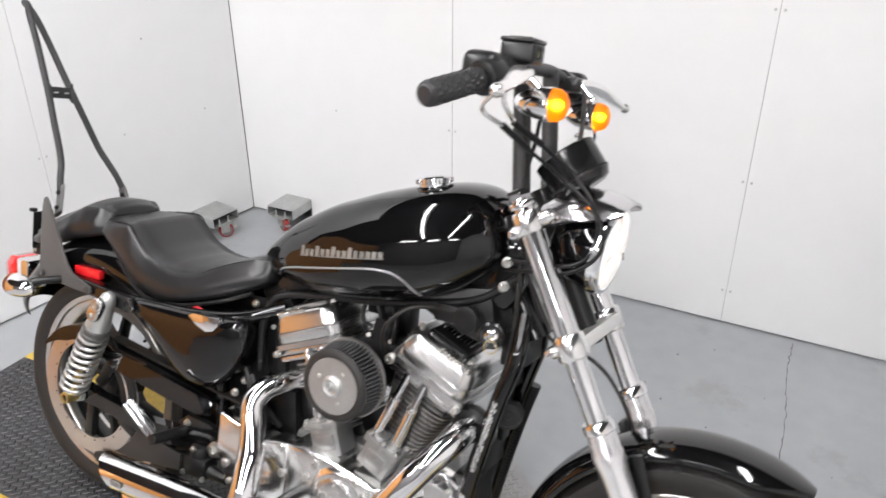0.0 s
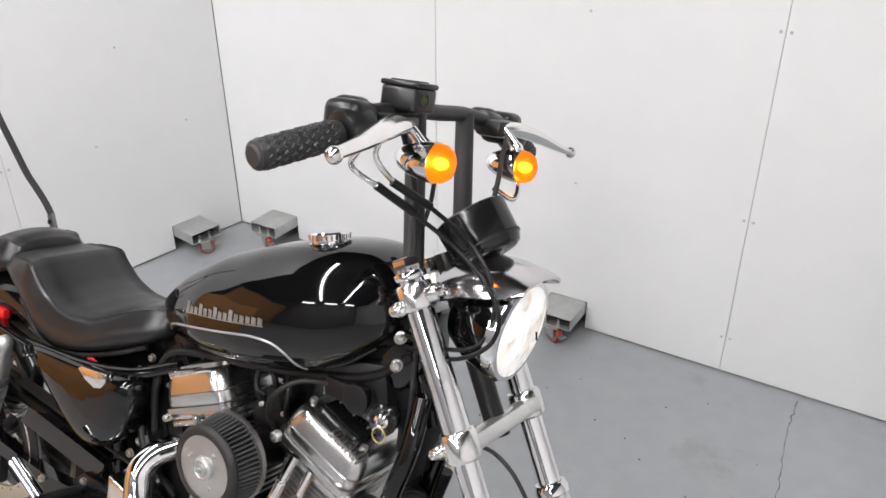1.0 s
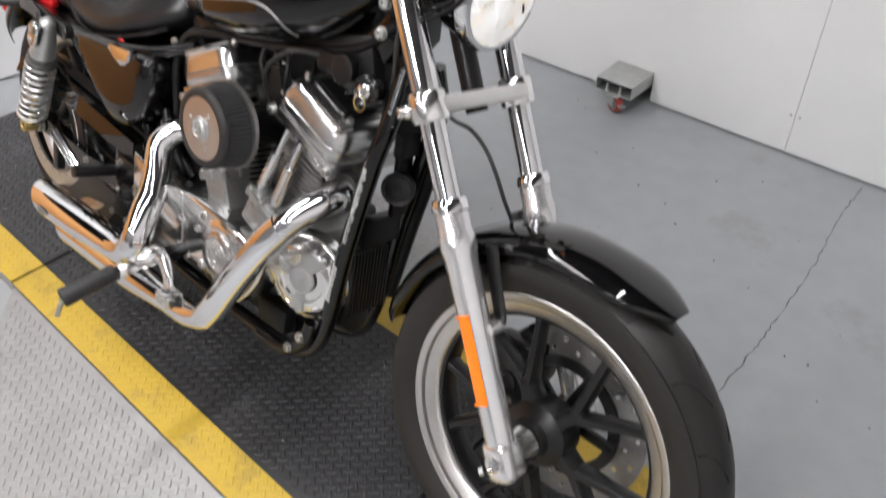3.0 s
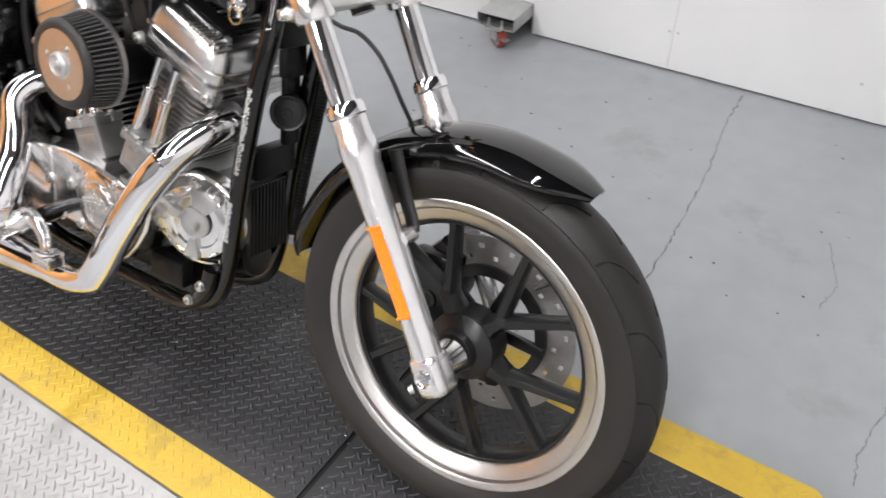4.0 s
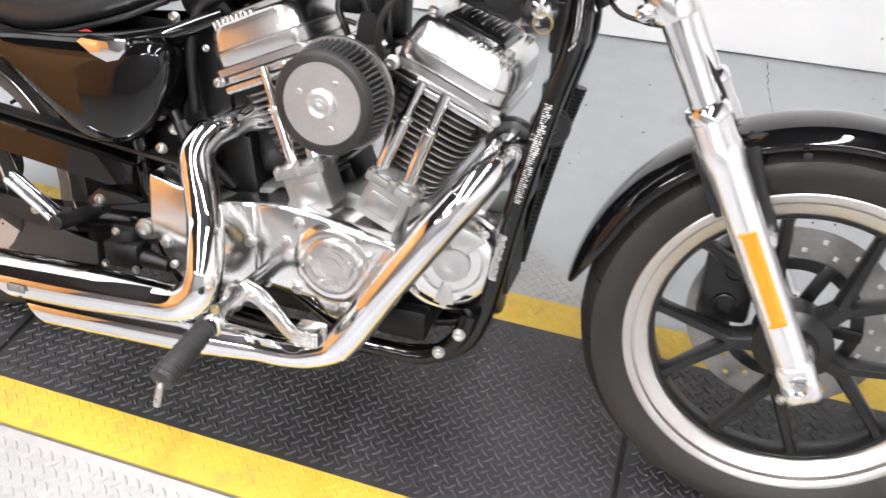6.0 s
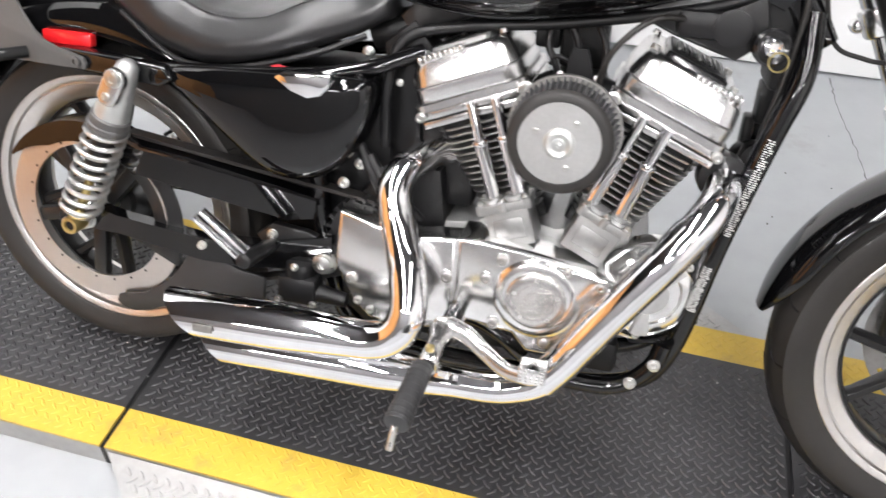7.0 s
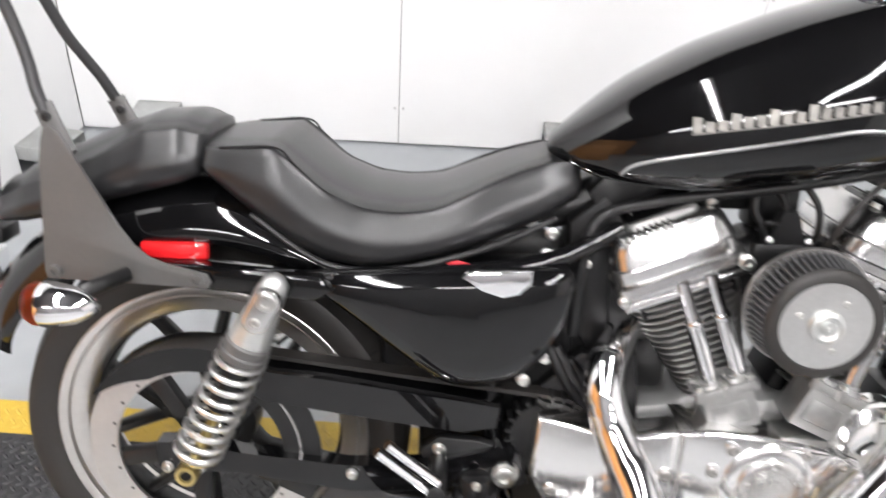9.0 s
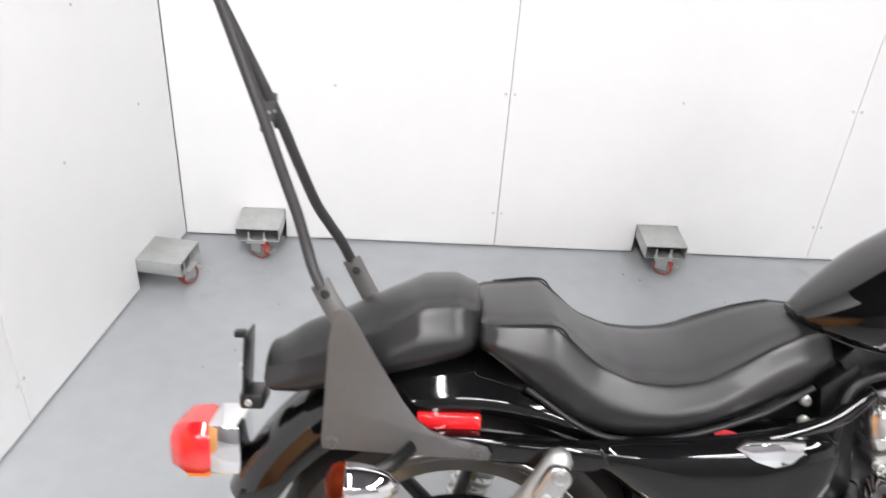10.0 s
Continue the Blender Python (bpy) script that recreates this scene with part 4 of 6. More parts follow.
tail = part("tail_light", B(loft([[(x, y * w, z0 + (z1 - z0) * k) for y, k in ((-1, 0.15), (-0.75, 0), (0.75, 0), (1, 0.15), (1, 0.8), (0.7, 1), (-0.7, 1), (-1, 0.8))] for x, w, z0, z1 in
                                  ((-0.334, 0.04, 0.49, 0.565), (-0.350, 0.044, 0.482, 0.57), (-0.378, 0.042, 0.482, 0.568), (-0.398, 0.034, 0.49, 0.555), (-0.406, 0.022, 0.5, 0.54))])), RED_LENS, bike, "red tail light lens")
tail.matrix_basis = pose(-0.034, 0, 0)
part("tail_base", B(box(-0.34, -0.29, -0.042, 0.042, 0.486, 0.569, 0.006)), CHROME, tail)
part("window", B(box(-0.38, -0.344, -0.027, 0.027, 0.472, 0.484, 0.003)), AMBER, tail, "clear amber bottom window")
brk = part("plate_bracket", B(box(-0.002, 0.002, -0.03, 0.03, 0.0, 0.1, 0.001, m=pose(-0.292, 0.0, 0.612, 0, 4, 0))), SATIN_BLACK, bike, "slim black number plate bracket")
brk.matrix_basis = pose(-0.028, 0, -0.004)
part("bracket_foot", B(box(-0.3, -0.262, -0.026, 0.026, 0.592, 0.618, 0.006)), SATIN_BLACK, brk)
part("bracket_hook", B(box(-0.3, -0.284, -0.034, -0.018, 0.712, 0.722, 0.002)), SATIN_BLACK, brk)
part("bracket_bolt", B(bolt((-0.293, -0.016, 0.66), (-0.9, -0.3, 0.2), 0.005, 0.005)), BOLT, brk)
part("bracket_bolt", B(bolt((-0.285, -0.0265, 0.605), (0, -1, 0), 0.005, 0.004)), BOLT, brk)


def indicator(m, lit, label):
    """A bullet lamp: its lens looks along x of m, its stem goes to +z."""
    ax, o = (1, 0, 0), (0, 0, 0)
    shell = [(-0.062, 0), (-0.06, 0.008), (-0.05, 0.016), (-0.035, 0.022), (-0.012, 0.0262), (0.0, 0.027), (0.001, 0.0268), (0.001, 0.0252), (-0.014, 0.0242), (-0.036, 0.019), (-0.05, 0.009), (-0.052, 0)]
    b = part("indicator", B(placed(lathe(o, ax, shell, 32), m)), CHROME, bike, label)
    part("bowl", B(placed(lathe(o, ax, [(-0.0005, 0.025), (-0.008, 0.0235), (-0.018, 0.018), (-0.025, 0.009), (-0.026, 0), (-0.0275, 0), (-0.0265, 0.0095), (-0.019, 0.0195), (-0.009, 0.0239), (-0.0005, 0.0251)], 28), m)), BOWL, b, "bright reflector behind the lens")
    dome = [(0.0012, 0.026), (0.011, 0.025), (0.019, 0.0205), (0.024, 0.012), (0.0258, 0), (0.0243, 0), (0.0225, 0.0113), (0.0178, 0.0192), (0.0105, 0.0233), (0.0012, 0.0242)]
    part("lens", B(placed(lathe(o, ax, dome, 36), m)), AMBER_CLEAR, b, "clear amber lens")
    if lit:
        part("bulb", B(placed(ball((0.006, 0, 0), 0.0052, 1.3, 1, 1, 14, 8), m)), BULB, b, "glowing bulb")
    return b


for s in (-1, 1):
    ri = indicator(pose(-0.142, s * 0.2, 0.572, 0, 0, 180) @ Matrix.Scale(1.1, 4), False, "chrome bullet rear indicator with an amber lens")
    part("stem", B(tube([(-0.115, s * 0.195, 0.58), (-0.085, s * 0.18, 0.59), (-0.06, s * 0.135, 0.592)], 0.01, squash=0.7)), SATIN_BLACK, ri)

# ---- seats ----
def cushion(name, rows, label, mtl=LEATHER, n=10, lip=0.25):
    """rows: x, half-width at the crease and at the foot, height of foot, crease and crown."""
    keys = np.array(rows, float)
    xs = np.linspace(keys[0, 0], keys[-1, 0], 34)
    secs = []
    for i, x in enumerate(xs):
        wc, wf, zf, zc, zt = [float(np.interp(x, keys[:, 0], keys[:, k])) for k in range(1, 6)]
        half = []
        for k in range(5):
            t = k / 4
            w = wf + (wc - wf) * t + 0.012 * math.sin(math.pi * t)
            half.append((w, zf + (zc - 0.012 - zf) * t))
        half += [(wc * 0.975, zc - 0.003), (wc * 0.93, zc + 0.0005), (wc * 0.9, zc - 0.0015)]
        for k in range(1, 5):
            t = k / 4
            half.append((wc * 0.88 * (1 - t), zc + 0.003 + (zt - zc - 0.003) * math.sin(math.pi / 2 * t)))
        ring = [(x, -w, z) for w, z in half] + [(x, w, z) for w, z in reversed(half[:-1])]
        secs.append(ring)

    def shrink(sec, f, dx):
        c = sum((Vector(v) for v in sec), Vector()) / len(sec)
        return [c + (Vector(v) - c) * f + Vector((dx, 0, 0)) for v in sec]
    secs = [shrink(secs[0], 0.75, -0.014), shrink(secs[0], 0.92, -0.009)] + secs + [shrink(secs[-1], 0.92, 0.009), shrink(secs[-1], 0.75, 0.014)]
    return part(name, B(loft(secs)), mtl, bike, label, 70)


rider = cushion("rider_seat", [(0.045, 0.108, 0.105, 0.715, 0.755, 0.7618), (0.08, 0.115, 0.114, 0.69, 0.757, 0.7622), (0.135, 0.12, 0.122, 0.645, 0.76, 0.7648), (0.16, 0.121, 0.126, 0.63, 0.738, 0.7456), (0.2, 0.123, 0.129, 0.612, 0.703, 0.715),
                               (0.25, 0.126, 0.132, 0.606, 0.682, 0.6936), (0.3, 0.126, 0.132, 0.61, 0.677, 0.6882), (0.35, 0.122, 0.13, 0.622, 0.683, 0.6914), (0.4, 0.112, 0.122, 0.636, 0.705, 0.7102), (0.45, 0.098, 0.108, 0.652, 0.727, 0.7322),
                               (0.5, 0.085, 0.095, 0.672, 0.742, 0.7468), (0.53, 0.075, 0.082, 0.69, 0.742, 0.746)], "black vinyl rider seat with a stitched dished top")
pillion = cushion("pillion_pad", [(-0.27, 0.066, 0.07, 0.634, 0.668, 0.686), (-0.232, 0.078, 0.081, 0.638, 0.687, 0.712), (-0.17, 0.083, 0.087, 0.652, 0.71, 0.738), (-0.1, 0.096, 0.103, 0.678, 0.745, 0.77), (-0.05, 0.096, 0.103, 0.692, 0.772, 0.787),
                                  (0.0, 0.092, 0.1, 0.705, 0.776, 0.79), (0.02, 0.084, 0.092, 0.712, 0.768, 0.782)], "black vinyl pillion pad on the mudguard")
rider.matrix_basis = pillion.matrix_basis = pose(0, 0.018, 0)
crease = [(0.06, 0.111, 0.755), (0.135, 0.118, 0.7585), (0.16, 0.119, 0.7365), (0.2, 0.121, 0.7015), (0.25, 0.1235, 0.6805), (0.3, 0.1235, 0.6755), (0.35, 0.12, 0.6815), (0.4, 0.11, 0.7035), (0.45, 0.096, 0.7255), (0.5, 0.0835, 0.7405)]
for s in (-1, 1):
    part("seat_seam", B(tube([(x, s * y * 0.955, z + 0.0012) for x, y, z in crease], 0.0016, n=6, seg=6)), PLASTIC_BLACK, rider)
part("seat_pan", B(tube([(0.1, -0.117, 0.668), (0.2, -0.131, 0.607), (0.3, -0.133, 0.604), (0.42, -0.122, 0.634), (0.51, -0.098, 0.67)], 0.005, seg=8)), PLASTIC_BLACK, rider)
part("strap", B(box(0.365, 0.395, -0.1315, -0.128, 0.607, 0.617, 0.001, m=Matrix.Translation((0.38, 0, 0.612)) @ Matrix.Rotation(0.25, 4, "Y") @ Matrix.Translation((-0.38, 0, -0.612)))), WIRE_RED, rider, "thin red strap")
part("seat_bolt", B(bolt((0.508, -0.062, 0.643), (0, -1, 0), 0.008, 0.008)), BOLT, bike)


# ---- fuel tank ----
def tank():
    top = [(0.5, 0.765), (0.52, 0.785), (0.55, 0.81), (0.6, 0.85), (0.69, 0.9), (0.8, 0.943), (0.88, 0.967), (0.95, 0.983), (1.0, 0.987), (1.04, 0.98), (1.07, 0.956), (1.09, 0.92)]
    low = [(0.5, 0.75), (0.52, 0.736), (0.55, 0.726), (0.6, 0.716), (0.69, 0.714), (0.8, 0.727), (0.88, 0.742), (0.95, 0.76), (1.0, 0.783), (1.04, 0.81), (1.07, 0.836), (1.09, 0.86)]
    wid = [(0.5, 0.028), (0.52, 0.05), (0.55, 0.075), (0.6, 0.1), (0.69, 0.128), (0.8, 0.144), (0.88, 0.147), (0.95, 0.142), (1.0, 0.13), (1.04, 0.112), (1.07, 0.09), (1.09, 0.062)]
    ip = lambda tab, x: float(np.interp(x, [a for a, _ in tab], [b for _, b in tab]))
    xs = [0.5, 0.507, 0.52, 0.535] + list(np.linspace(0.55, 1.04, 28)) + [1.055, 1.07, 1.082, 1.09]
    sm = lambda tab, x: sum(ip(tab, min(1.09, max(0.5, x + d))) for d in (-0.02, -0.01, 0, 0.01, 0.02)) / 5 if 0.53 < x < 1.06 else ip(tab, x)
    secs = []
    for x in xs:
        zt, zl, w = sm(top, x), sm(low, x), sm(wid, x)
        zm = zl + (zt - zl) * 0.42
        ring = []
        for k in range(40):
            a = 2 * math.pi * k / 40
            c, s = math.cos(a), math.sin(a)
            y = w * math.copysign(abs(c) ** (0.72 if s > 0 else 0.4), c)
            z = zm + ((zt - zm) * math.copysign(abs(s) ** 0.95, s) if s > 0 else (zm - zl) * math.copysign(abs(s) ** 0.45, s))
            if s < 0:
                y *= 1 - 0.1 * abs(s)
            ring.append((x, y, z))
        secs.append(ring)
    ob = part("fuel_tank", B(loft(secs)), GLOSS_BLACK, bike, "gloss black teardrop fuel tank", 70)

    def on_side(x, z, lift=0.0):
        zt, zl, w = sm(top, x), sm(low, x), sm(wid, x)
        zm = zl + (zt - zl) * 0.42
        s = (z - zm) / (zt - zm) if z > zm else (z - zm) / (zm - zl)
        s = max(-0.98, min(0.98, s))
        q = abs(s) ** (1 / 0.95) if s > 0 else abs(s) ** (1 / 0.45)
        y = w * math.sqrt(max(0.0, 1 - q * q)) ** (0.72 if s > 0 else 0.4)
        if s < 0:
            y *= 1 - 0.1 * q
        return Vector((x, -y - lift, z))
    return ob, on_side


tank_ob, on_tank = tank()
part("tank_seam", B(tube([on_tank(x, z, -0.004) for x, z in ((0.53, 0.742), (0.58, 0.7275), (0.69, 0.718), (0.8, 0.731), (0.9, 0.75), (1.0, 0.787), (1.06, 0.832))], 0.004, seg=8)), GLOSS_BLACK, tank_ob)
pin = [(0.59, 0.735), (0.6, 0.748), (0.62, 0.757), (0.66, 0.768), (0.75, 0.788), (0.82, 0.803), (0.86, 0.81), (0.9, 0.81), (0.925, 0.8), (0.942, 0.782), (0.95, 0.77)]
part("pinstripe", B(tube([on_tank(x, z, 0.0002) for x, z in pin], 0.0022, n=5, seg=6)), PIN_SILVER, tank_ob, "thin silver line on the tank side")
badge = part("badge", B(tube([on_tank(x, 0.8025 + (x - 0.7) * 0.175, 0.0003) for x in (0.667, 0.74, 0.8, 0.85, 0.882)], 0.0012, seg=6)), BADGE, tank_ob, "pale silver badge strip of plain blocks")
for i, h in enumerate((1, 0.65, 0.65, 1, 0.7, 0.7, 1, 0.65, 0.65, 1, 0.7, 0.65, 0.65, 0.65, 0.65)):
    x0 = 0.667 + 0.0145 * i
    edge4 = ((0, 0), (0.019 * h, 0), (0.019 * h, 0.0008), (0, 0.0008))
    part("block", B(loft([[on_tank(x, 0.805 + (x0 - 0.7) * 0.175 + dz, 0.0006 + li) for dz, li in edge4] for x in (x0, x0 + 0.0105)])), BADGE, badge)
cap_c = Vector((0.918, -0.034, 0.968))
cap_n = Vector((-0.2, 0, 1)).normalized()
cap = part("filler_cap", B(lathe(cap_c, cap_n, [(0, 0.0), (0, 0.034), (0.004, 0.036), (0.006, 0.032), (0.009, 0.032), (0.01, 0.035), (0.02, 0.035), (0.023, 0.032), (0.024, 0.02), (0.023, 0)], 40)), CHROME, tank_ob, "chrome filler cap")
u_, w_ = basis(cap_n)
for i in range(24):
    a = 2 * math.pi * i / 24
    p = cap_c + cap_n * 0.015 + (u_ * math.cos(a) + w_ * math.sin(a)) * 0.035
    part("grip_rib", B(cyl(p - cap_n * 0.0045, p + cap_n * 0.0045, 0.0018, seg=6)), CHROME, cap)

# ---- engine: two finned cylinders in a vee on one case ----
VEE = Vector((0.828, 0, 0.255))


def along(sign, d, u, y):
    """A point d up a cylinder's axis, u ahead across it."""
    a = radians(22.5) * sign
    return Vector((VEE.x + math.sin(a) * d + math.cos(a) * u, y, VEE.z + math.cos(a) * d - math.sin(a) * u))


def block(sign, d0, d1, u0, u1, y0, y1, bev):
    a = radians(22.5) * sign
    return box(u0, u1, y0, y1, d0, d1, bev, m=Matrix.Translation(VEE) @ Matrix.Rotation(a, 4, "Y"))


for sign, nm in ((-1, "rear_cylinder"), (1, "front_cylinder")):
    cy = part(nm, B(block(sign, 0.15, 0.33, -0.05, 0.05, -0.05, 0.05, 0.006)), HEAT_BLACK, bike, "black cylinder barrel with bright-edged cooling fins")
    for i in range(15):
        d = 0.178 + 0.0108 * i
        hw = 0.05 + 0.0024 * i
        a = radians(22.5) * sign

        def rounded(d0, d1, w, l):
            ring = []
            for k in range(24):
                t = 2 * math.pi * k / 24
                c, s = math.cos(t), math.sin(t)
                ring.append((w * math.copysign(abs(c) ** 0.5, c), l * math.copysign(abs(s) ** 0.5, s)))
            m = Matrix.Translation(VEE) @ Matrix.Rotation(a, 4, "Y")
            return loft([[m @ Vector((x * q, y * q, dd)) for x, y in ring] for dd, q in ((d0, 0.99), (d0 + 0.0006, 1), (d1 - 0.0006, 1), (d1, 0.99))])
        part("fin", B(rounded(d, d + 0.0036, hw, 0.0845)), FIN_EDGE, cy)
    hd = part("cylinder_head", B(block(sign, 0.315, 0.375, -0.068, 0.068, -0.076, 0.076, 0.004)), HEAT_BLACK, bike, "alloy cylinder head with broad stacked fins")
    for i, (d0, h, hw) in enumerate(((0.3435, 0.0115, 0.0885), (0.3575, 0.012, 0.091))):
        part("head_fin", B(block(sign, d0, d0 + h, -hw, hw, -0.094 - 0.002 * i, 0.094 + 0.002 * i, 0.002)), ROCKER_SILVER, hd)
    for u in (-0.083, 0.083):
        part("head_bolt", B(bolt(along(sign, 0.366, u * (1 if u * sign < 0 else 1.04), -0.1), (0, -1, 0), 0.0095 if u * sign < 0 else 0.007, 0.012)), BOLT, hd)
    # lower tier, joint, upper tier with rolled shoulders; the outer end is the longer slope
    lo_u, hi_u = (-0.086, 0.088) if sign > 0 else (-0.09, 0.085)

    def tier(rows, r=0.03):
        m = Matrix.Translation(VEE) @ Matrix.Rotation(radians(22.5) * sign, 4, "Y")
        secs = []
        for d, near, inner, outer in rows:
            a, b = (outer, inner) if sign < 0 else (inner, outer)
            u0, u1, yy = lo_u + a, hi_u - b, 0.104 - near
            ring = []
            for cu, cy_, a0 in ((u1 - r, yy - r, 0), (u0 + r, yy - r, 90), (u0 + r, r - yy, 180), (u1 - r, r - yy, 270)):
                for k in range(7):
                    t = radians(a0 + 15 * k)
                    ring.append(m @ Vector((cu + r * math.cos(t), cy_ + r * math.sin(t), d)))
            secs.append(ring)
        return loft(secs)
    rk = part("rocker_cover", B(tier([(0.407, 0.002, 0.002, 0.002), (0.4085, 0.0005, 0.0005, 0.0005), (0.43, 0.004, 0.005, 0.005), (0.44, 0.006, 0.009, 0.011), (0.4445, 0.008, 0.013, 0.016), (0.4475, 0.012, 0.018, 0.022), (0.449, 0.018, 0.024, 0.03)])), ROCKER_SILVER, bike, "satin alloy rocker cover in two tiers with a ribbed edge", 50)
    part("lower_tier", B(tier([(0.3835, 0.001, 0.001, 0.001), (0.385, 0, 0, 0), (0.4045, 0, 0, 0), (0.406, 0.0015, 0.0015, 0.0015)])), ROCKER_SILVER, rk)
    part("cover_joint", B(tier([(0.4055, 0.003, 0.003, 0.003), (0.4075, 0.003, 0.003, 0.003)])), DARK_CAST, rk, "thin dark joint line")
    part("cover_flange", B(tier([(0.3715, -0.003, -0.004, -0.004), (0.3822, -0.003, -0.004, -0.004)], 0.02)), ROCKER_SILVER, rk)
    part("rocker_top", B(tier([(0.4485, 0.03, 0.034, 0.04), (0.455, 0.032, 0.036, 0.042), (0.4565, 0.034, 0.038, 0.044)], 0.012)), GLOSS_PLASTIC if sign > 0 else CAST_PALE, rk, "black breather top" if sign > 0 else "cast alloy breather top")
    part("top_recess", B(block(sign, 0.4567, 0.4585, -0.046, 0.042, -0.064, 0.06, 0.0008)), HEAT_BLACK, rk, "black recess in the breather top")
    for i in range(9):
        part("recess_bar", B(block(sign, 0.4587, 0.4625, -0.037 + 0.0085 * i, -0.034 + 0.0085 * i, -0.036, 0.034, 0.001)), CAST_PALE if i % 4 == 0 else GLOSS_PLASTIC, rk)
    for i in range(9):
        u = 0.0 + 0.0085 * i if sign > 0 else -0.064 + 0.0085 * i
        part("rocker_rib", B(block(sign, 0.438, 0.4525, u, u + 0.0042, -0.097, -0.07, 0.0015)), ROCKER_SILVER, rk)
    part("rib_bed", B(block(sign, 0.444, 0.4475, -0.001 if sign > 0 else -0.065, 0.073 if sign > 0 else 0.009, -0.0955, -0.068, 0.001)), DARK_CAST, rk)
    for u in (-0.068, 0.068):
        for y in (-0.066, 0.066):
            part("cover_bolt", B(bolt(along(sign, 0.4485, u * (0.85 if u * sign > 0 else 1), y), along(sign, 1, 0, 0) - along(sign, 0, 0, 0), 0.0065, 0.007)), BOLT, rk)
    # pushrod tubes and tappet block
    tops = ((0.684, 0.592), (0.72, 0.605)) if sign < 0 else ((0.938, 0.604), (0.975, 0.59))
    bots = ((0.738, 0.446), (0.775, 0.46)) if sign < 0 else ((0.881, 0.462), (0.925, 0.446))
    for (x0, z0), (x1, z1) in zip(bots, tops):
        p0, p1 = Vector((x0, -0.112, z0)), Vector((x1, -0.1, z1))
        d = p1 - p0
        rod_t = part("pushrod_tube", B(cyl(p0, p0 + d * 0.62, 0.0115, seg=20), cyl(p0 + d * 0.6, p1, 0.0088, seg=20)), CHROME, bike, "chrome pushrod tube")
        part("collar", B(cyl(p0 + d * 0.57, p0 + d * 0.63, 0.0128, seg=20, bevel=0.002)), CHROME, rod_t)
        part("collar", B(cyl(p0, p0 + d * 0.05, 0.0145, seg=20, bevel=0.002)), CAST_PALE, rod_t)
    ang = -20 if sign < 0 else 25
    tb = Vector((0.757, -0.1, 0.438)) if sign < 0 else Vector((0.902, -0.1, 0.438))
    mt = Matrix.Translation(tb) @ Matrix.Rotation(radians(ang), 4, "Y")
    tp = part("tappet_block", B(box(-0.042, 0.042, -0.036, 0.03, 0.002, 0.016, 0.003, m=mt), box(-0.036, 0.036, -0.028, 0.03, -0.06, 0.004, 0.005, m=mt)), CAST_PALE, bike, "cast alloy tappet block")
    # no hollow here: a darker panel paints a recess's shade
    part("tappet_shade_panel", B(box(-0.024, 0.024, -0.0295, -0.0275, -0.045, -0.012, 0.0015, m=mt)), DARK_CAST, tp, "darker panel drawn as the shade of a recess")
    for u in (-0.018, 0.018):
        part("tube_seat", B(lathe(mt @ Vector((u, -0.012, 0.012)), mt.to_3x3() @ Vector((0, 0, 1)), [(0, 0), (0, 0.0205), (0.006, 0.0195), (0.009, 0.016), (0.009, 0)], 24)), CAST_PALE, tp)
    for u, y in ((-0.036, -0.028), (0.0, -0.03), (0.036, -0.028), (-0.036, 0.008), (0.036, 0.008)):
        part("tappet_lug", B(lathe(mt @ Vector((u, y, 0.002)), mt.to_3x3() @ Vector((0, 0, 1)), [(0, 0), (0, 0.0085), (0.015, 0.0085), (0.0165, 0.007), (0.0165, 0)], 16)), CAST_PALE, tp)
        part("tappet_bolt", B(bolt(mt @ Vector((u, y, 0.017)), mt.to_3x3() @ Vector((0, 0, 1)), 0.0055, 0.006)), BOLT, tp)

part("crankcase", B(plate([(0.5, 0.21), (0.52, 0.35), (0.62, 0.38), (0.7, 0.39), (0.735, 0.42), (0.83, 0.4), (0.92, 0.42), (0.975, 0.39), (0.985, 0.33), (0.93, 0.25), (0.88, 0.215), (0.8, 0.21), (0.6, 0.21)], -0.07, 0.1, 0.012)), CAST_PALE, bike, "cast alloy crankcase")
part("gearbox_rear", B(box(0.325, 0.5, -0.03, 0.08, 0.24, 0.37, 0.012)), HEAT_BLACK, bike)
part("sump", B(box(0.56, 0.95, -0.06, 0.09, 0.15, 0.215, 0.012)), HEAT_BLACK, bike)
part("battery_box", B(box(0.27, 0.55, -0.055, 0.08, 0.34, 0.61, 0.012)), HEAT_BLACK, bike, "black battery box behind the side cover")
part("rear_engine_mount", B(box(0.54, 0.69, -0.05, 0.08, 0.4, 0.64, 0.014)), HEAT_BLACK, bike)
part("throttle_body", B(box(0.785, 0.875, -0.06, 0.05, 0.585, 0.64, 0.014), cyl((0.805, -0.03, 0.62), (0.745, -0.01, 0.585), 0.026, bevel=0.003), cyl((0.855, -0.03, 0.62), (0.915, -0.01, 0.59), 0.026, bevel=0.003)), HEAT_BLACK, bike, "black throttle body between the cylinders")
part("intake_backing", B(box(0.795, 0.868, 0.005, 0.05, 0.64, 0.72, 0.008), box(0.755, 0.795, 0.01, 0.04, 0.665, 0.715, 0.006)), HEAT_BLACK, bike)
sen = part("intake_sensor", B(loft([[(x0, -0.056, z), (x1, -0.056, z), (x1 - 0.002, -0.03, z), (x0 + 0.002, -0.03, z)] for x0, x1, z in ((0.814, 0.856, 0.63), (0.815, 0.855, 0.645), (0.818, 0.848, 0.668), (0.823, 0.842, 0.682))])), PLASTIC_BLACK, bike, "black tapered sensor housing")
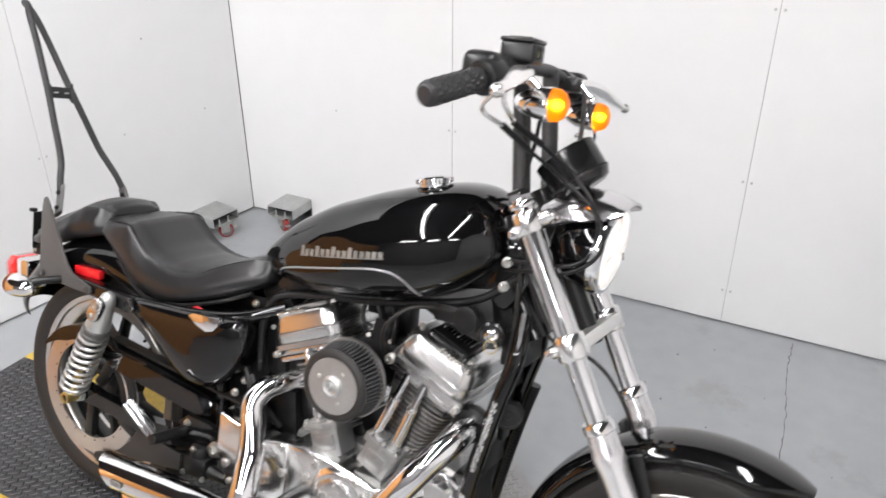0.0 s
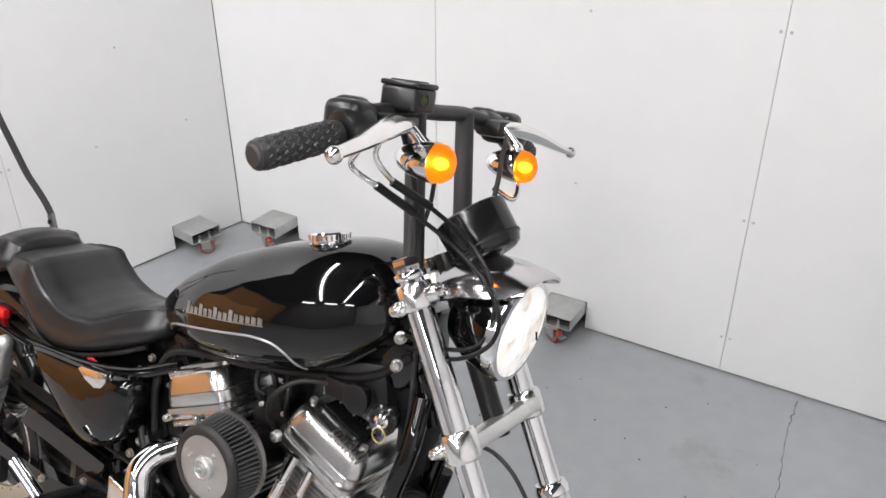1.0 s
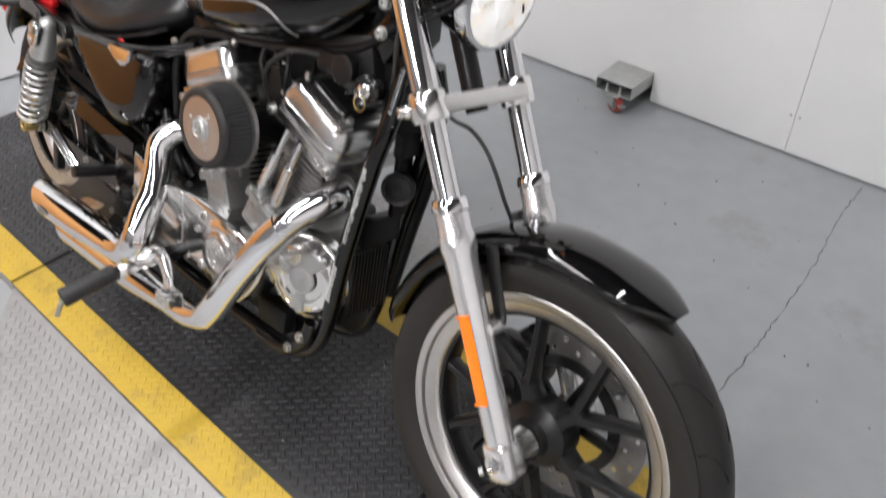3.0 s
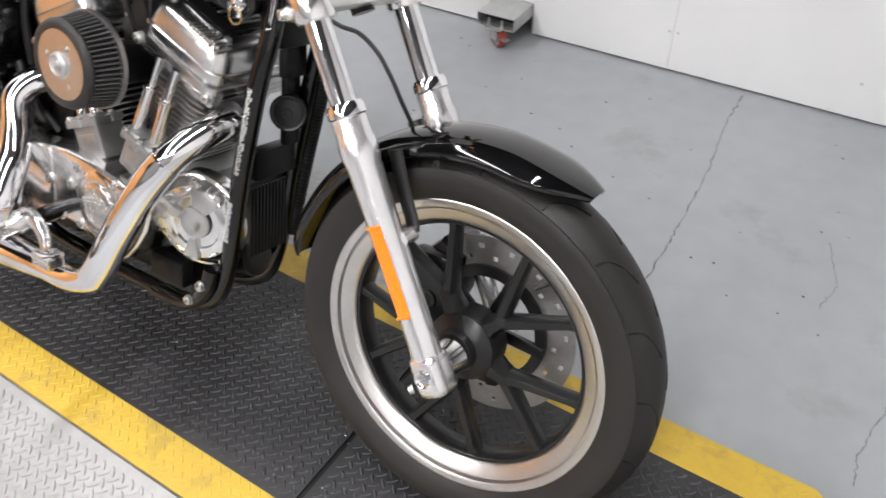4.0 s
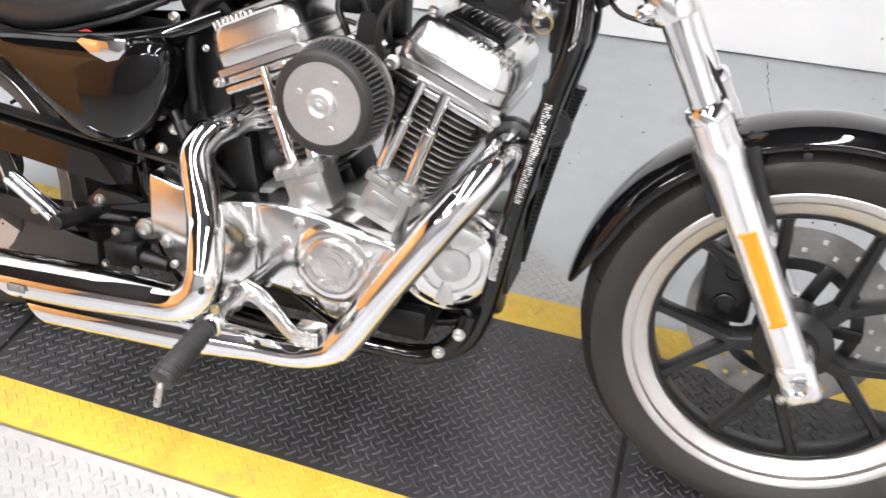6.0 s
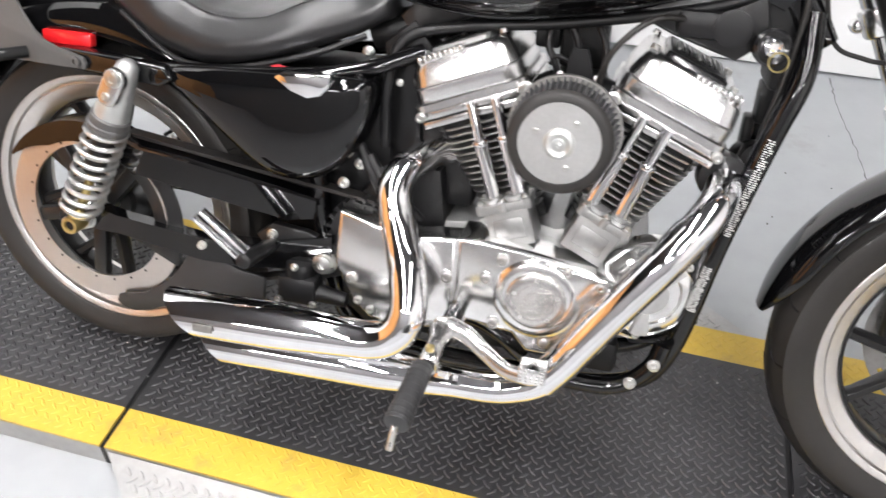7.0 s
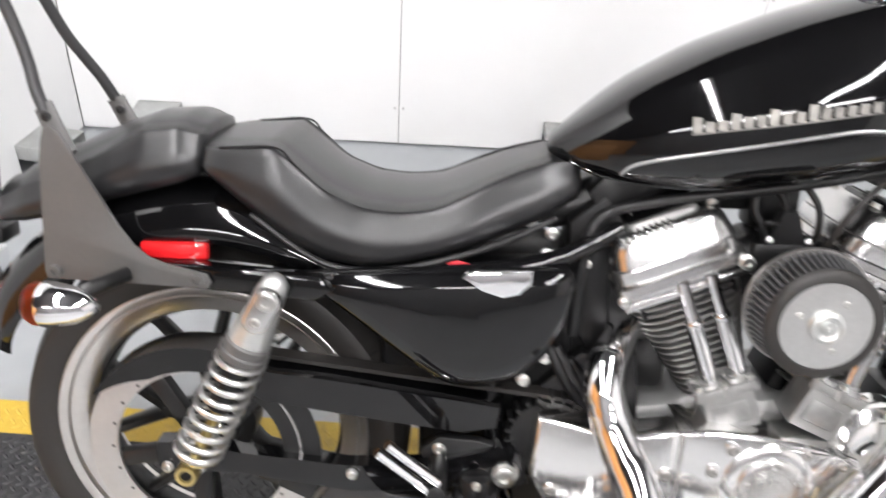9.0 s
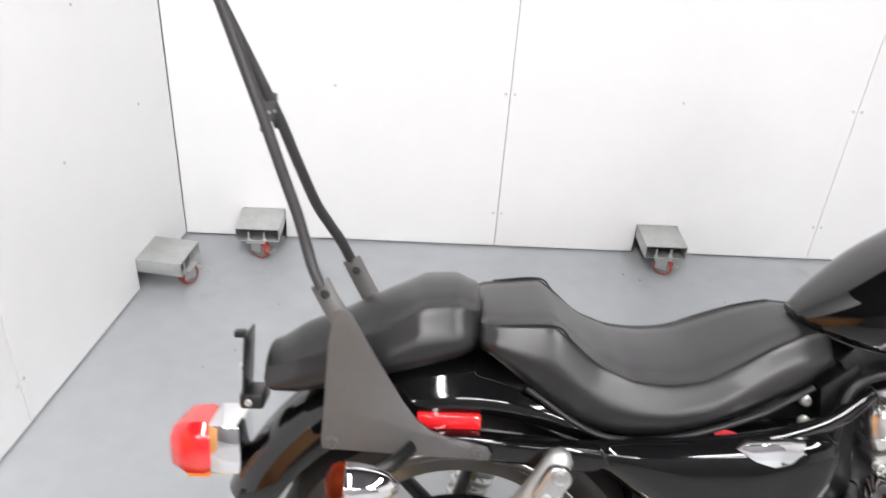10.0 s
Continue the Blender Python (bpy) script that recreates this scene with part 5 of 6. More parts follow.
for x, z in ((0.807, 0.642), (0.862, 0.641)):
    part("sensor_bolt", B(bolt((x, -0.056, z), (0, -1, 0.3), 0.0045, 0.005)), BOLT, sen)
for line, r in (([(0.83, -0.045, 0.675), (0.822, -0.045, 0.7), (0.8, -0.04, 0.725)], 0.006), ([(0.806, -0.05, 0.63), (0.796, -0.055, 0.66), (0.784, -0.05, 0.685), (0.79, -0.04, 0.72)], 0.0055),
                ([(0.862, -0.05, 0.63), (0.87, -0.06, 0.655), (0.868, -0.055, 0.69), (0.85, -0.04, 0.72)], 0.005), ([(0.79, -0.05, 0.655), (0.8, -0.06, 0.668), (0.816, -0.058, 0.664)], 0.004)):
    part("hose", B(tube(line, r, seg=10)), PLASTIC_BLACK, bike)
part("gearbox_case", B(plate([(0.47, 0.2), (0.47, 0.38), (0.56, 0.47), (0.64, 0.47), (0.66, 0.3), (0.62, 0.16), (0.52, 0.16)], -0.075, 0.1, 0.01)), HEAT_BLACK, bike)
cam_cover = part("cam_cover", B(plate([(0.6915, 0.248), (0.6915, 0.392), (0.735, 0.3955), (0.79, 0.3915), (0.852, 0.3825), (0.9, 0.372), (0.94, 0.358), (0.952, 0.335), (0.94, 0.3), (0.915, 0.262), (0.885, 0.228), (0.852, 0.214), (0.815, 0.214), (0.804, 0.226), (0.79, 0.243), (0.756, 0.247), (0.72, 0.251)], -0.155, -0.069, 0.008, seg=4)), POLISHED, bike, "polished alloy cam cover")
boss = part("timing_boss", B(lathe((0.823, -0.152, 0.312), (0, -1, 0), [(0, 0.0), (0, 0.0685), (0.003, 0.068), (0.0075, 0.061), (0.0085, 0.052), (0.0085, 0)], 64), plate([(0.842, 0.375), (0.875, 0.37), (0.925, 0.363), (0.93, 0.345), (0.89, 0.315), (0.86, 0.3)], -0.1585, -0.15, 0.003, seg=2)), POLISHED, cam_cover, "raised boss round the timing cover")
tc = part("timing_cover", B(lathe((0.823, -0.16, 0.312), (0, -1, 0), [(0, 0.0), (0, 0.0475), (0.004, 0.0475), (0.0055, 0.0455), (0.0052, 0.03), (0.0046, 0.0295), (0.0046, 0.0285), (0.0056, 0.028), (0.0056, 0.0175), (0.005, 0.017), (0.005, 0.0162), (0.006, 0.0158), (0.006, 0)], 64)), TURNED, cam_cover, "round turned alloy timing cover with fine rings")
for i in range(5):
    a = radians(20 + 72 * i)
    part("cover_rivet", B(bolt((0.823 + 0.036 * math.cos(a), -0.165, 0.312 + 0.036 * math.sin(a)), (0, -1, 0), 0.0024, 0.0012)), BOLT, tc)


def socket_screw(x, y, z, parent, r=0.0072):
    """A round socket head on a raised oval lug."""
    oval = [(x + 0.0095 * math.cos(t), z + 0.009 * math.sin(t) + (0.004 if math.sin(t) > 0 else -0.002)) for t in [2 * math.pi * (k + 0.5) / 16 for k in range(16)]]
    part("screw_lug", B(plate(oval, y - 0.0015, y + 0.006, 0.001, seg=1)), POLISHED, parent)
    part("cover_screw", B(lathe((x, y - 0.0015, z), (0, -1, 0), [(0, 0.0), (0, r), (0.003, r), (0.004, r * 0.8), (0.004, r * 0.5), (0.001, r * 0.48), (0.001, 0)], 14)), DISC_GREY, parent)


for x, z in ((0.742, 0.333), (0.765, 0.369), (0.866, 0.365), (0.918, 0.35), (0.705, 0.258), (0.759, 0.257), (0.843, 0.238)):
    socket_screw(x, -0.155, z, cam_cover)
part("cover_joint", B(box(0.685, 0.697, -0.1515, -0.1, 0.252, 0.388, 0.0)), POLISHED, cam_cover)
sp = part("sprocket_cover", B(plate([(0.497, 0.408), (0.489, 0.314), (0.5, 0.29), (0.524, 0.245), (0.55, 0.222), (0.6, 0.215), (0.665, 0.225), (0.6895, 0.244), (0.6895, 0.391), (0.66, 0.388), (0.624, 0.382), (0.58, 0.388)], -0.154, -0.1, 0.007, seg=3)), POLISHED, bike, "polished alloy sprocket cover")
for x, z in ((0.519, 0.291), (0.678, 0.323)):
    socket_screw(x, -0.154, z, sp, 0.0085)
for x, z in ((0.53, 0.252), (0.552, 0.238)):
    part("cover_screw", B(bolt((x, -0.153, z), (0, -1, 0), 0.006, 0.005)), BOLT, sp)
part("peg_bracket", B(tube([(0.69, -0.11, 0.232), (0.73, -0.125, 0.24), (0.77, -0.13, 0.225), (0.81, -0.125, 0.19)], 0.017, seg=14, squash=0.6, n=6)), GLOSS_BLACK, bike, "gloss black footrest bracket under the engine")
part("oil_pump", B(box(0.87, 0.96, -0.095, -0.06, 0.165, 0.222, 0.01)), HEAT_BLACK, bike)
ga = Vector((0.25, -1, 0.0)).normalized()
gc = Vector((0.985, -0.05, 0.318))
gen = part("front_cover", B(lathe(gc, ga, [(0, 0), (0, 0.09), (0.024, 0.0895), (0.027, 0.088), (0.029, 0.08), (0.041, 0.068), (0.043, 0.05), (0.039, 0.047), (0.0385, 0.0)], 64)), POLISHED, bike, "round cast alloy front cover with a bevelled edge")
part("bevel_ring", B(lathe(gc, ga, [(0.0285, 0.082), (0.0296, 0.0815), (0.0417, 0.0685), (0.0405, 0.067)], 64, closed=True)), POLISHED, gen, "polished bevel")
gm = Matrix.Translation(gc + ga * 0.043) @ (-ga).to_track_quat("Y", "Z").to_matrix().to_4x4()
for a0, a1, r0, r1 in ((40, 95, 0.03, 0.066), (150, 176, 0.03, 0.07), (250, 276, 0.03, 0.07)):
    ring = [(r1 * math.cos(radians(a)), r1 * math.sin(radians(a))) for a in np.linspace(a0, a1, 8)] + [(r0 * math.cos(radians(a)), r0 * math.sin(radians(a))) for a in np.linspace(a1, a0, 8)]
    part("raised_sector", B(placed(plate(ring, -0.004, 0.016, 0.002), gm)), BRUSHED, gen)
part("cover_hub", B(placed(lathe((0, 0, 0), (0, -1, 0), [(0, 0), (0, 0.03), (0.003, 0.028), (0.004, 0.012), (0.003, 0.01), (0.003, 0)], 40), gm)), BRUSHED, gen)
for a in (50, 86, 165, 225, 263, 330):
    part("cover_screw", B(placed(bolt((0.076 * math.cos(radians(a)), -0.004 if a < 100 else 0.012, 0.076 * math.sin(radians(a))), (0, -1, 0), 0.006, 0.006), gm)), BOLT, gen)
part("oil_filter", B(cyl((0.97, 0.0, 0.22), (1.06, 0.0, 0.24), 0.038, seg=28, bevel=0.006)), SATIN_BLACK, bike)
reg = part("voltage_regulator", B(box(1.03, 1.07, -0.045, 0.06, 0.25, 0.4, 0.008)), SATIN_BLACK, bike, "black finned regulator between the frame tubes")
for i in range(12):
    part("fin", B(box(1.0705, 1.079, -0.041 + 0.0085 * i, -0.0375 + 0.0085 * i, 0.258, 0.392)), SATIN_BLACK, reg)
sleeve = [(1.137, 0.078, 0.58), (1.118, 0.082, 0.51), (1.1, 0.083, 0.43), (1.082, 0.083, 0.34), (1.07, 0.08, 0.27)]
wrap = part("corrugated_sleeve", B(tube(sleeve, 0.0105, n=6, seg=12)), PLASTIC_BLACK, bike, "black corrugated cable sleeve on the far frame tube")
for i, p in enumerate(spline(sleeve, 11)):
    d = Vector((0.22, 0, 1)).normalized()
    part("ridge", B(cyl(p - d * 0.0016, p + d * 0.0016, 0.0128, seg=12)), PLASTIC_BLACK, wrap)
part("horn", B(lathe((1.108, 0.02, 0.528), (0.6, -1, 0.1), [(-0.02, 0), (-0.02, 0.028), (0.0, 0.032), (0.006, 0.032), (0.008, 0.03), (0.007, 0.026), (0.009, 0.025), (0.0095, 0.009), (0.011, 0.008), (0.011, 0)], 36)), SATIN_BLACK, bike, "round black horn on the frame")
part("ignition_coil", B(box(1.1, 1.15, -0.045, 0.07, 0.65, 0.725, 0.008)), HEAT_BLACK, bike, "square black electrics box between the frame tubes")
part("electrics_bracket", B(box(1.065, 1.095, -0.04, 0.06, 0.41, 0.465, 0.006), box(1.1, 1.12, 0.0, 0.05, 0.59, 0.65, 0.004), box(1.088, 1.104, 0.02, 0.055, 0.465, 0.595, 0.004)), HEAT_BLACK, bike, "black bracket behind the horn")
ks = part("key_switch", B(lathe((1.09, -0.07, 0.715), (0.2, -1, 0.1), [(-0.03, 0), (-0.03, 0.02), (0.0, 0.026), (0.006, 0.026), (0.009, 0.022), (0.006, 0.0145), (0.004, 0.0)], 28)), GLOSS_PLASTIC, bike, "black key switch with a chrome core")
part("key_core", B(lathe((1.09, -0.07, 0.715), (0.2, -1, 0.1), [(0.003, 0), (0.003, 0.014), (0.011, 0.0125), (0.013, 0.008), (0.011, 0.006), (0.011, 0)], 24)), CHROME, ks)
for x, z, y, r in ((0.94, 0.66, -0.052, 0.0105), (1.002, 0.636, -0.052, 0.009), (0.85, 0.587, -0.086, 0.009), (0.56, 0.6, -0.062, 0.007)):
    part("engine_bolt", B(bolt((x, y, z), (0.1, -1, 0.1), r * 0.75, r * 0.7)), BOLT, bike)
# intake and air cleaner
part("intake", B(cyl((0.83, -0.02, 0.56), (0.83, -0.146, 0.578), 0.036, seg=24), box(0.76, 0.9, -0.04, 0.04, 0.53, 0.6, 0.012)), HEAT_BLACK, bike)
ac = Vector((0.832, -0.146, 0.582))
air = part("air_cleaner", B(lathe(ac, (0, -1, 0), [(0, 0.0), (0, 0.074), (0.004, 0.076), (0.008, 0.074), (0.009, 0.072), (0.055, 0.063), (0.055, 0.0)], 64)), PLASTIC_BLACK, bike, "round open air cleaner with a pleated black element")
for i in range(58):
    m = Matrix.Translation(ac) @ Matrix.Rotation(2 * math.pi * i / 58, 4, "Y")
    part("pleat", B(loft([[m @ Vector((x * q, y, z)) for x, z in ((-0.0022, r0), (0.0022, r0), (0.0012, r1), (-0.0012, r1))] for y, q, r0, r1 in ((-0.055, 0.9, 0.062, 0.0715), (-0.009, 1.0, 0.068, 0.079))])), ELEMENT_MESH, air)
part("back_flange", B(lathe(ac, (0, -1, 0), [(0.0, 0.06), (0.0, 0.081), (0.004, 0.0822), (0.0085, 0.081), (0.0088, 0.06)], 64, closed=True)), DISC_GREY, air, "steel rear flange")
part("end_ring", B(lathe(ac, (0, -1, 0), [(0.055, 0.056), (0.055, 0.0725), (0.059, 0.0735), (0.064, 0.071), (0.067, 0.066), (0.067, 0.058), (0.065, 0.0565)], 64, closed=True)), RUBBER, air, "black rubber end ring")
pltt = part("end_plate", B(lathe(ac, (0, -1, 0), [(0.057, 0.0), (0.057, 0.0575), (0.0655, 0.0575), (0.0655, 0.022), (0.069, 0.021), (0.069, 0.0)], 64)), BRUSHED, air, "flat brushed alloy end plate")
part("centre_boss", B(lathe(ac + Vector((0, -0.069, 0)), (0, -1, 0), [(0, 0), (0, 0.0215), (0.002, 0.021), (0.0045, 0.016), (0.003, 0.014), (0.0025, 0.009), (0.005, 0.0085), (0.0055, 0)], 28)), STEEL, air)
part("centre_bolt", B(bolt(ac + Vector((0, -0.0745, 0)), (0, -1, 0), 0.0036, 0.003)), STEEL, air)
for a in (55, 158, 292):
    p = ac + Vector((0.036 * math.cos(radians(a)), -0.0655, 0.036 * math.sin(radians(a))))
    part("plate_screw", B(bolt(p, (0, -1, 0), 0.0042, 0.0025)), BOLT, air)

# ---- exhaust ----
up_line = [(0.655, -0.02, 0.495), (0.624, -0.05, 0.492), (0.606, -0.085, 0.486), (0.591, -0.115, 0.477), (0.583, -0.138, 0.455), (0.588, -0.148, 0.426), (0.598, -0.158, 0.397), (0.613, -0.177, 0.363), (0.627, -0.2, 0.338), (0.635, -0.216, 0.312), (0.637, -0.226, 0.288), (0.629, -0.23, 0.262), (0.609, -0.231, 0.241), (0.581, -0.231, 0.23), (0.544, -0.231, 0.2265)]


def slash(line, r, r0, seg=36, cut=0.05, wall=0.0025):
    """A straight muffler that ends in a slanted mouth, longer above."""
    a, b = Vector(line[0]), Vector(line[-1])
    d = (b - a).normalized()

    def mk(bm):
        rings = []
        for where, rr in (("a0", r0), ("a1", r), ("b", r), ("bi", r - wall), ("in", r - wall)):
            ring = []
            for k in range(seg):
                t = 2 * math.pi * k / seg
                off = Vector((0, math.cos(t), math.sin(t)))
                base = {"a0": a, "a1": a + d * 0.13, "in": b - d * 0.12}.get(where, b)
                p = base + off * rr
                if where in ("b", "bi"):
                    p += d * (cut * (math.sin(t) - 1) / 2)
                ring.append(bm.verts.new(p))
            rings.append(ring)
        for p, q in zip(rings, rings[1:]):
            for k in range(seg):
                bm.faces.new((p[k], p[(k + 1) % seg], q[(k + 1) % seg], q[k]))
        bm.faces.new(rings[-1])
    return mk


ex1 = part("rear_exhaust_pipe", B(tube(up_line, 0.0265, n=8, seg=28, radii=(0.0262, 0.0265, 0.0272, 0.0282, 0.0288, 0.0292, 0.0296, 0.0302, 0.031, 0.0318))), CHROME, bike, "chrome rear exhaust pipe")
part("muffler", B(slash([(0.553, -0.231, 0.2275), (0.23, -0.236, 0.218)], 0.039, 0.0316, cut=0.07)), CHROME, ex1, "chrome slash-cut muffler")
part("muffler_badge", B(box(0.295, 0.33, -0.2785, -0.275, 0.213, 0.227, 0.002)), BADGE, ex1, "small plain badge")
lo_line = [(1.065, -0.06, 0.52), (1.062, -0.12, 0.51), (1.04, -0.165, 0.48), (0.997, -0.185, 0.42), (0.932, -0.194, 0.322), (0.88, -0.198, 0.238), (0.85, -0.199, 0.196), (0.808, -0.199, 0.174), (0.765, -0.2, 0.1655), (0.7, -0.2, 0.163)]
ex2 = part("front_exhaust_pipe", B(tube(lo_line, 0.0265, n=8, seg=28)), CHROME, bike, "chrome front exhaust pipe")
part("heat_shield", B(tube([(1.03, -0.173, 0.468), (0.997, -0.188, 0.42), (0.932, -0.197, 0.322), (0.88, -0.201, 0.238), (0.852, -0.202, 0.199)], 0.0285, n=8, seg=24)), CHROME, ex2)
part("muffler", B(slash([(0.72, -0.2, 0.1636), (0.27, -0.205, 0.152)], 0.036, 0.026, cut=0.06)), CHROME, ex2, "chrome slash-cut muffler")
for x, y, z in ((1.065, -0.06, 0.52), (0.645, -0.03, 0.494)):
    part("exhaust_flange", B(cyl((x - 0.004, y + 0.02, z), (x, y - 0.012, z), 0.036, seg=24, bevel=0.003)), SATIN_BLACK, ex2 if x > 0.9 else ex1)

# ---- side cover, foot controls ----
def dome(outline, rings):
    """A shell over an outline in x and z; rings: share of the way to the middle, y."""
    cx, cz = sum(p[0] for p in outline) / len(outline), sum(p[1] for p in outline) / len(outline)
    ring = [(p.x, p.z) for p in spline([(x, 0, z) for x, z in outline + outline[:1]], 4)[:-1]]
    return loft([[(x + (cx - x) * q, y, z + (cz - z) * q) for x, z in ring] for q, y in rings])


side = part("side_cover", B(dome([(0.188, 0.576), (0.2, 0.598), (0.26, 0.605), (0.35, 0.609), (0.44, 0.614), (0.51, 0.617), (0.535, 0.604), (0.533, 0.56), (0.516, 0.512), (0.49, 0.474), (0.45, 0.446), (0.4, 0.438), (0.355, 0.449), (0.3, 0.488), (0.245, 0.532)],
                                 [(0, -0.07), (0, -0.122), (0.02, -0.133), (0.06, -0.139), (0.14, -0.1435), (0.3, -0.147), (0.55, -0.149), (0.8, -0.15)])), GLOSS_BLACK, bike, "gloss black domed side cover", 50)
part("side_badge", B(plate([(0.386, 0.606), (0.4, 0.615), (0.478, 0.619), (0.476, 0.6), (0.462, 0.585), (0.44, 0.579), (0.412, 0.588)], -0.15, -0.13, 0.004)), CHROME, side, "chrome shield badge")
part("side_cover", B(plate([(0.16, 0.54), (0.2, 0.588), (0.5, 0.601), (0.536, 0.54), (0.493, 0.463), (0.4, 0.437), (0.262, 0.468)], 0.08, 0.142, 0.014, seg=3)), GLOSS_BLACK, bike, "gloss black cover of the other side")
for x, z in ((0.507, 0.466), (0.478, 0.428), (0.36, 0.325), (0.5, 0.62)):
    part("frame_bolt", B(bolt((x, -0.085 if z > 0.4 else -0.11, z), (0, -1, 0), 0.0085, 0.008)), BOLT, bike)
for i in range(3):
    part("oil_hose", B(tube([(0.5 + 0.02 * i, -0.08, 0.5 - 0.02 * i), (0.535 + 0.02 * i, -0.09, 0.44 - 0.01 * i), (0.57 + 0.02 * i, -0.08, 0.38)], 0.009)), PLASTIC_BLACK, bike)
part("pivot_nut", B(cyl((0.456, -0.09, 0.29), (0.456, -0.118, 0.29), 0.022, seg=28, bevel=0.003), bolt((0.456, -0.118, 0.29), (0, -1, 0), 0.0165, 0.012)), BOLT, bike, "large bright swingarm pivot nut")
mc = part("brake_cylinder", B(box(0.38, 0.45, -0.145, -0.1, 0.215, 0.265, 0.008), cyl((0.45, -0.125, 0.235), (0.5, -0.125, 0.23), 0.016, 0.012), cyl((0.415, -0.12, 0.262), (0.415, -0.12, 0.288), 0.026, 0.024, bevel=0.004)), PLASTIC_BLACK, bike, "black rear brake cylinder")
for x, z in ((0.385, 0.222), (0.447, 0.222), (0.415, 0.288)):
    part("cylinder_bolt", B(bolt((x, -0.146, z), (0, -1, 0), 0.006, 0.006)), BOLT, mc)
part("rear_mount", B(plate([(0.33, 0.32), (0.36, 0.345), (0.42, 0.34), (0.48, 0.32), (0.49, 0.27), (0.44, 0.25), (0.36, 0.26)], -0.112, -0.095, 0.004)), SATIN_BLACK, bike)
peg2 = part("pillion_peg", B(*[tube([(0.282 + o, -0.226, 0.389 + o * 0.9), (0.315 + o, -0.219, 0.357 + o * 0.9), (0.348 + o, -0.212, 0.325 + o * 0.9)], 0.0065, squash=1.3) for o in (0.0, 0.014)]), CHROME, bike, "folded chrome pillion footrest")
part("peg_joint", B(cyl((0.36, -0.222, 0.322), (0.36, -0.1, 0.305), 0.013, bevel=0.002)), SATIN_BLACK, peg2)
for s in (-1, 1):
    pg = part("footrest", B(cyl((0.685, s * 0.3, 0.248), (0.678, s * 0.405, 0.217), 0.0165, 0.019, 24, bevel=0.003)), GRIP_RUBBER, bike, "black rubber footrest")
    for i in range(9):
        p = Vector((0.685, s * 0.3, 0.248)).lerp(Vector((0.678, s * 0.405, 0.217)), 0.08 + i * 0.105)
        d = Vector((-0.007, s * 0.102, -0.033)).normalized()
        part("rib", B(cyl(p - d * 0.002, p + d * 0.002, 0.0172 + 0.00028 * i, seg=20)), GRIP_RUBBER, pg)
    part("feeler", B(cyl((0.676, s * 0.403, 0.214), (0.672, s * 0.413, 0.178), 0.005, seg=12, bevel=0.001)), BOLT, pg)
    part("peg_arm", B(cyl((0.698, s * 0.1, 0.266), (0.698, s * 0.212, 0.266), 0.015, seg=24, bevel=0.003)), GLOSS_BLACK, pg, "gloss black footrest arm")
    part("peg_mount", B(loft([[(0.692 + dx * w, s * y, z + dz * h) for dx, dz in ((-1, -0.6), (-0.6, -1), (0.6, -1), (1, -0.6), (1, 0.6), (0.6, 1), (-0.6, 1), (-1, 0.6))] for y, z, w, h in ((0.21, 0.266, 0.016, 0.018), (0.236, 0.264, 0.017, 0.019), (0.25, 0.26, 0.0115, 0.012), (0.275, 0.255, 0.0125, 0.014), (0.296, 0.249, 0.0135, 0.016), (0.3, 0.248, 0.011, 0.013))])), POLISHED, pg, "polished alloy footrest clevis")
    part("peg_pin", B(cyl((0.689, s * 0.283, 0.232), (0.69, s * 0.283, 0.274), 0.006, bevel=0.001)), GOLD_BOLT, pg, "yellow zinc pivot pin")
lever = part("brake_pedal", B(tube([(0.7, -0.215, 0.272), (0.73, -0.22, 0.266), (0.76, -0.23, 0.25), (0.8, -0.253, 0.238), (0.835, -0.272, 0.246), (0.846, -0.277, 0.254)], 0.0135, squash=0.8, seg=14, radii=(0.017, 0.0155, 0.0135, 0.0125, 0.0135, 0.014))), ROCKER_SILVER, bike, "satin alloy rear brake pedal")
pad = part("pedal_pad", B(box(0.823, 0.863, -0.295, -0.261, 0.249, 0.274, 0.003)), POLISHED, lever)
for i in range(5):
    for j in range(4):
        part("pad_stud", B(box(0.825 + 0.0078 * i, 0.8295 + 0.0078 * i, -0.2975, -0.2945, 0.251 + 0.0058 * j, 0.255 + 0.0058 * j, 0.0008)), POLISHED, lever)
low = part("lower_bracket", B(tube([(0.88, -0.088, 0.135), (0.95, -0.09, 0.138), (0.99, -0.09, 0.158), (1.02, -0.09, 0.196), (1.03, -0.086, 0.235)], 0.0155, n=6, seg=14)), GLOSS_BLACK, bike)
for x, z in ((1.02, 0.204), (0.988, 0.163)):
    part("bracket_bolt", B(bolt((x, -0.104, z), (0, -1, 0), 0.009, 0.008)), BOLT, low)
# warning labels on the frame tube: plain bars
rnd = random.Random(3)
for z0, z1, x0, x1 in ((0.435, 0.59, 1.0885, 1.121), (0.3, 0.38, 1.0615, 1.075)):
    n = 46 if z1 - z0 > 0.1 else 24
    for i in range(n):
        t = (i + 0.5) / n
        x, z = x0 + (x1 - x0) * t, z0 + (z1 - z0) * t
        whole = [(x - 0.012, -0.075, z + 0.002), (x - 0.006, -0.0818, z + 0.001), (x, -0.0832, z), (x + 0.0055, -0.0818, z - 0.001)]
        cut = rnd.uniform(0.25, 0.75)
        for a, b in ((0.0, cut - 0.06), (cut + 0.06, rnd.uniform(0.75, 1.0))):
            line = spline(whole, 6)
            line = line[int(a * (len(line) - 1)):int(b * (len(line) - 1)) + 1]
            if len(line) > 1:
                part("label_bar", B(tube(line, 0.001, seg=5, raw=True)), LABEL_WHITE, bike)
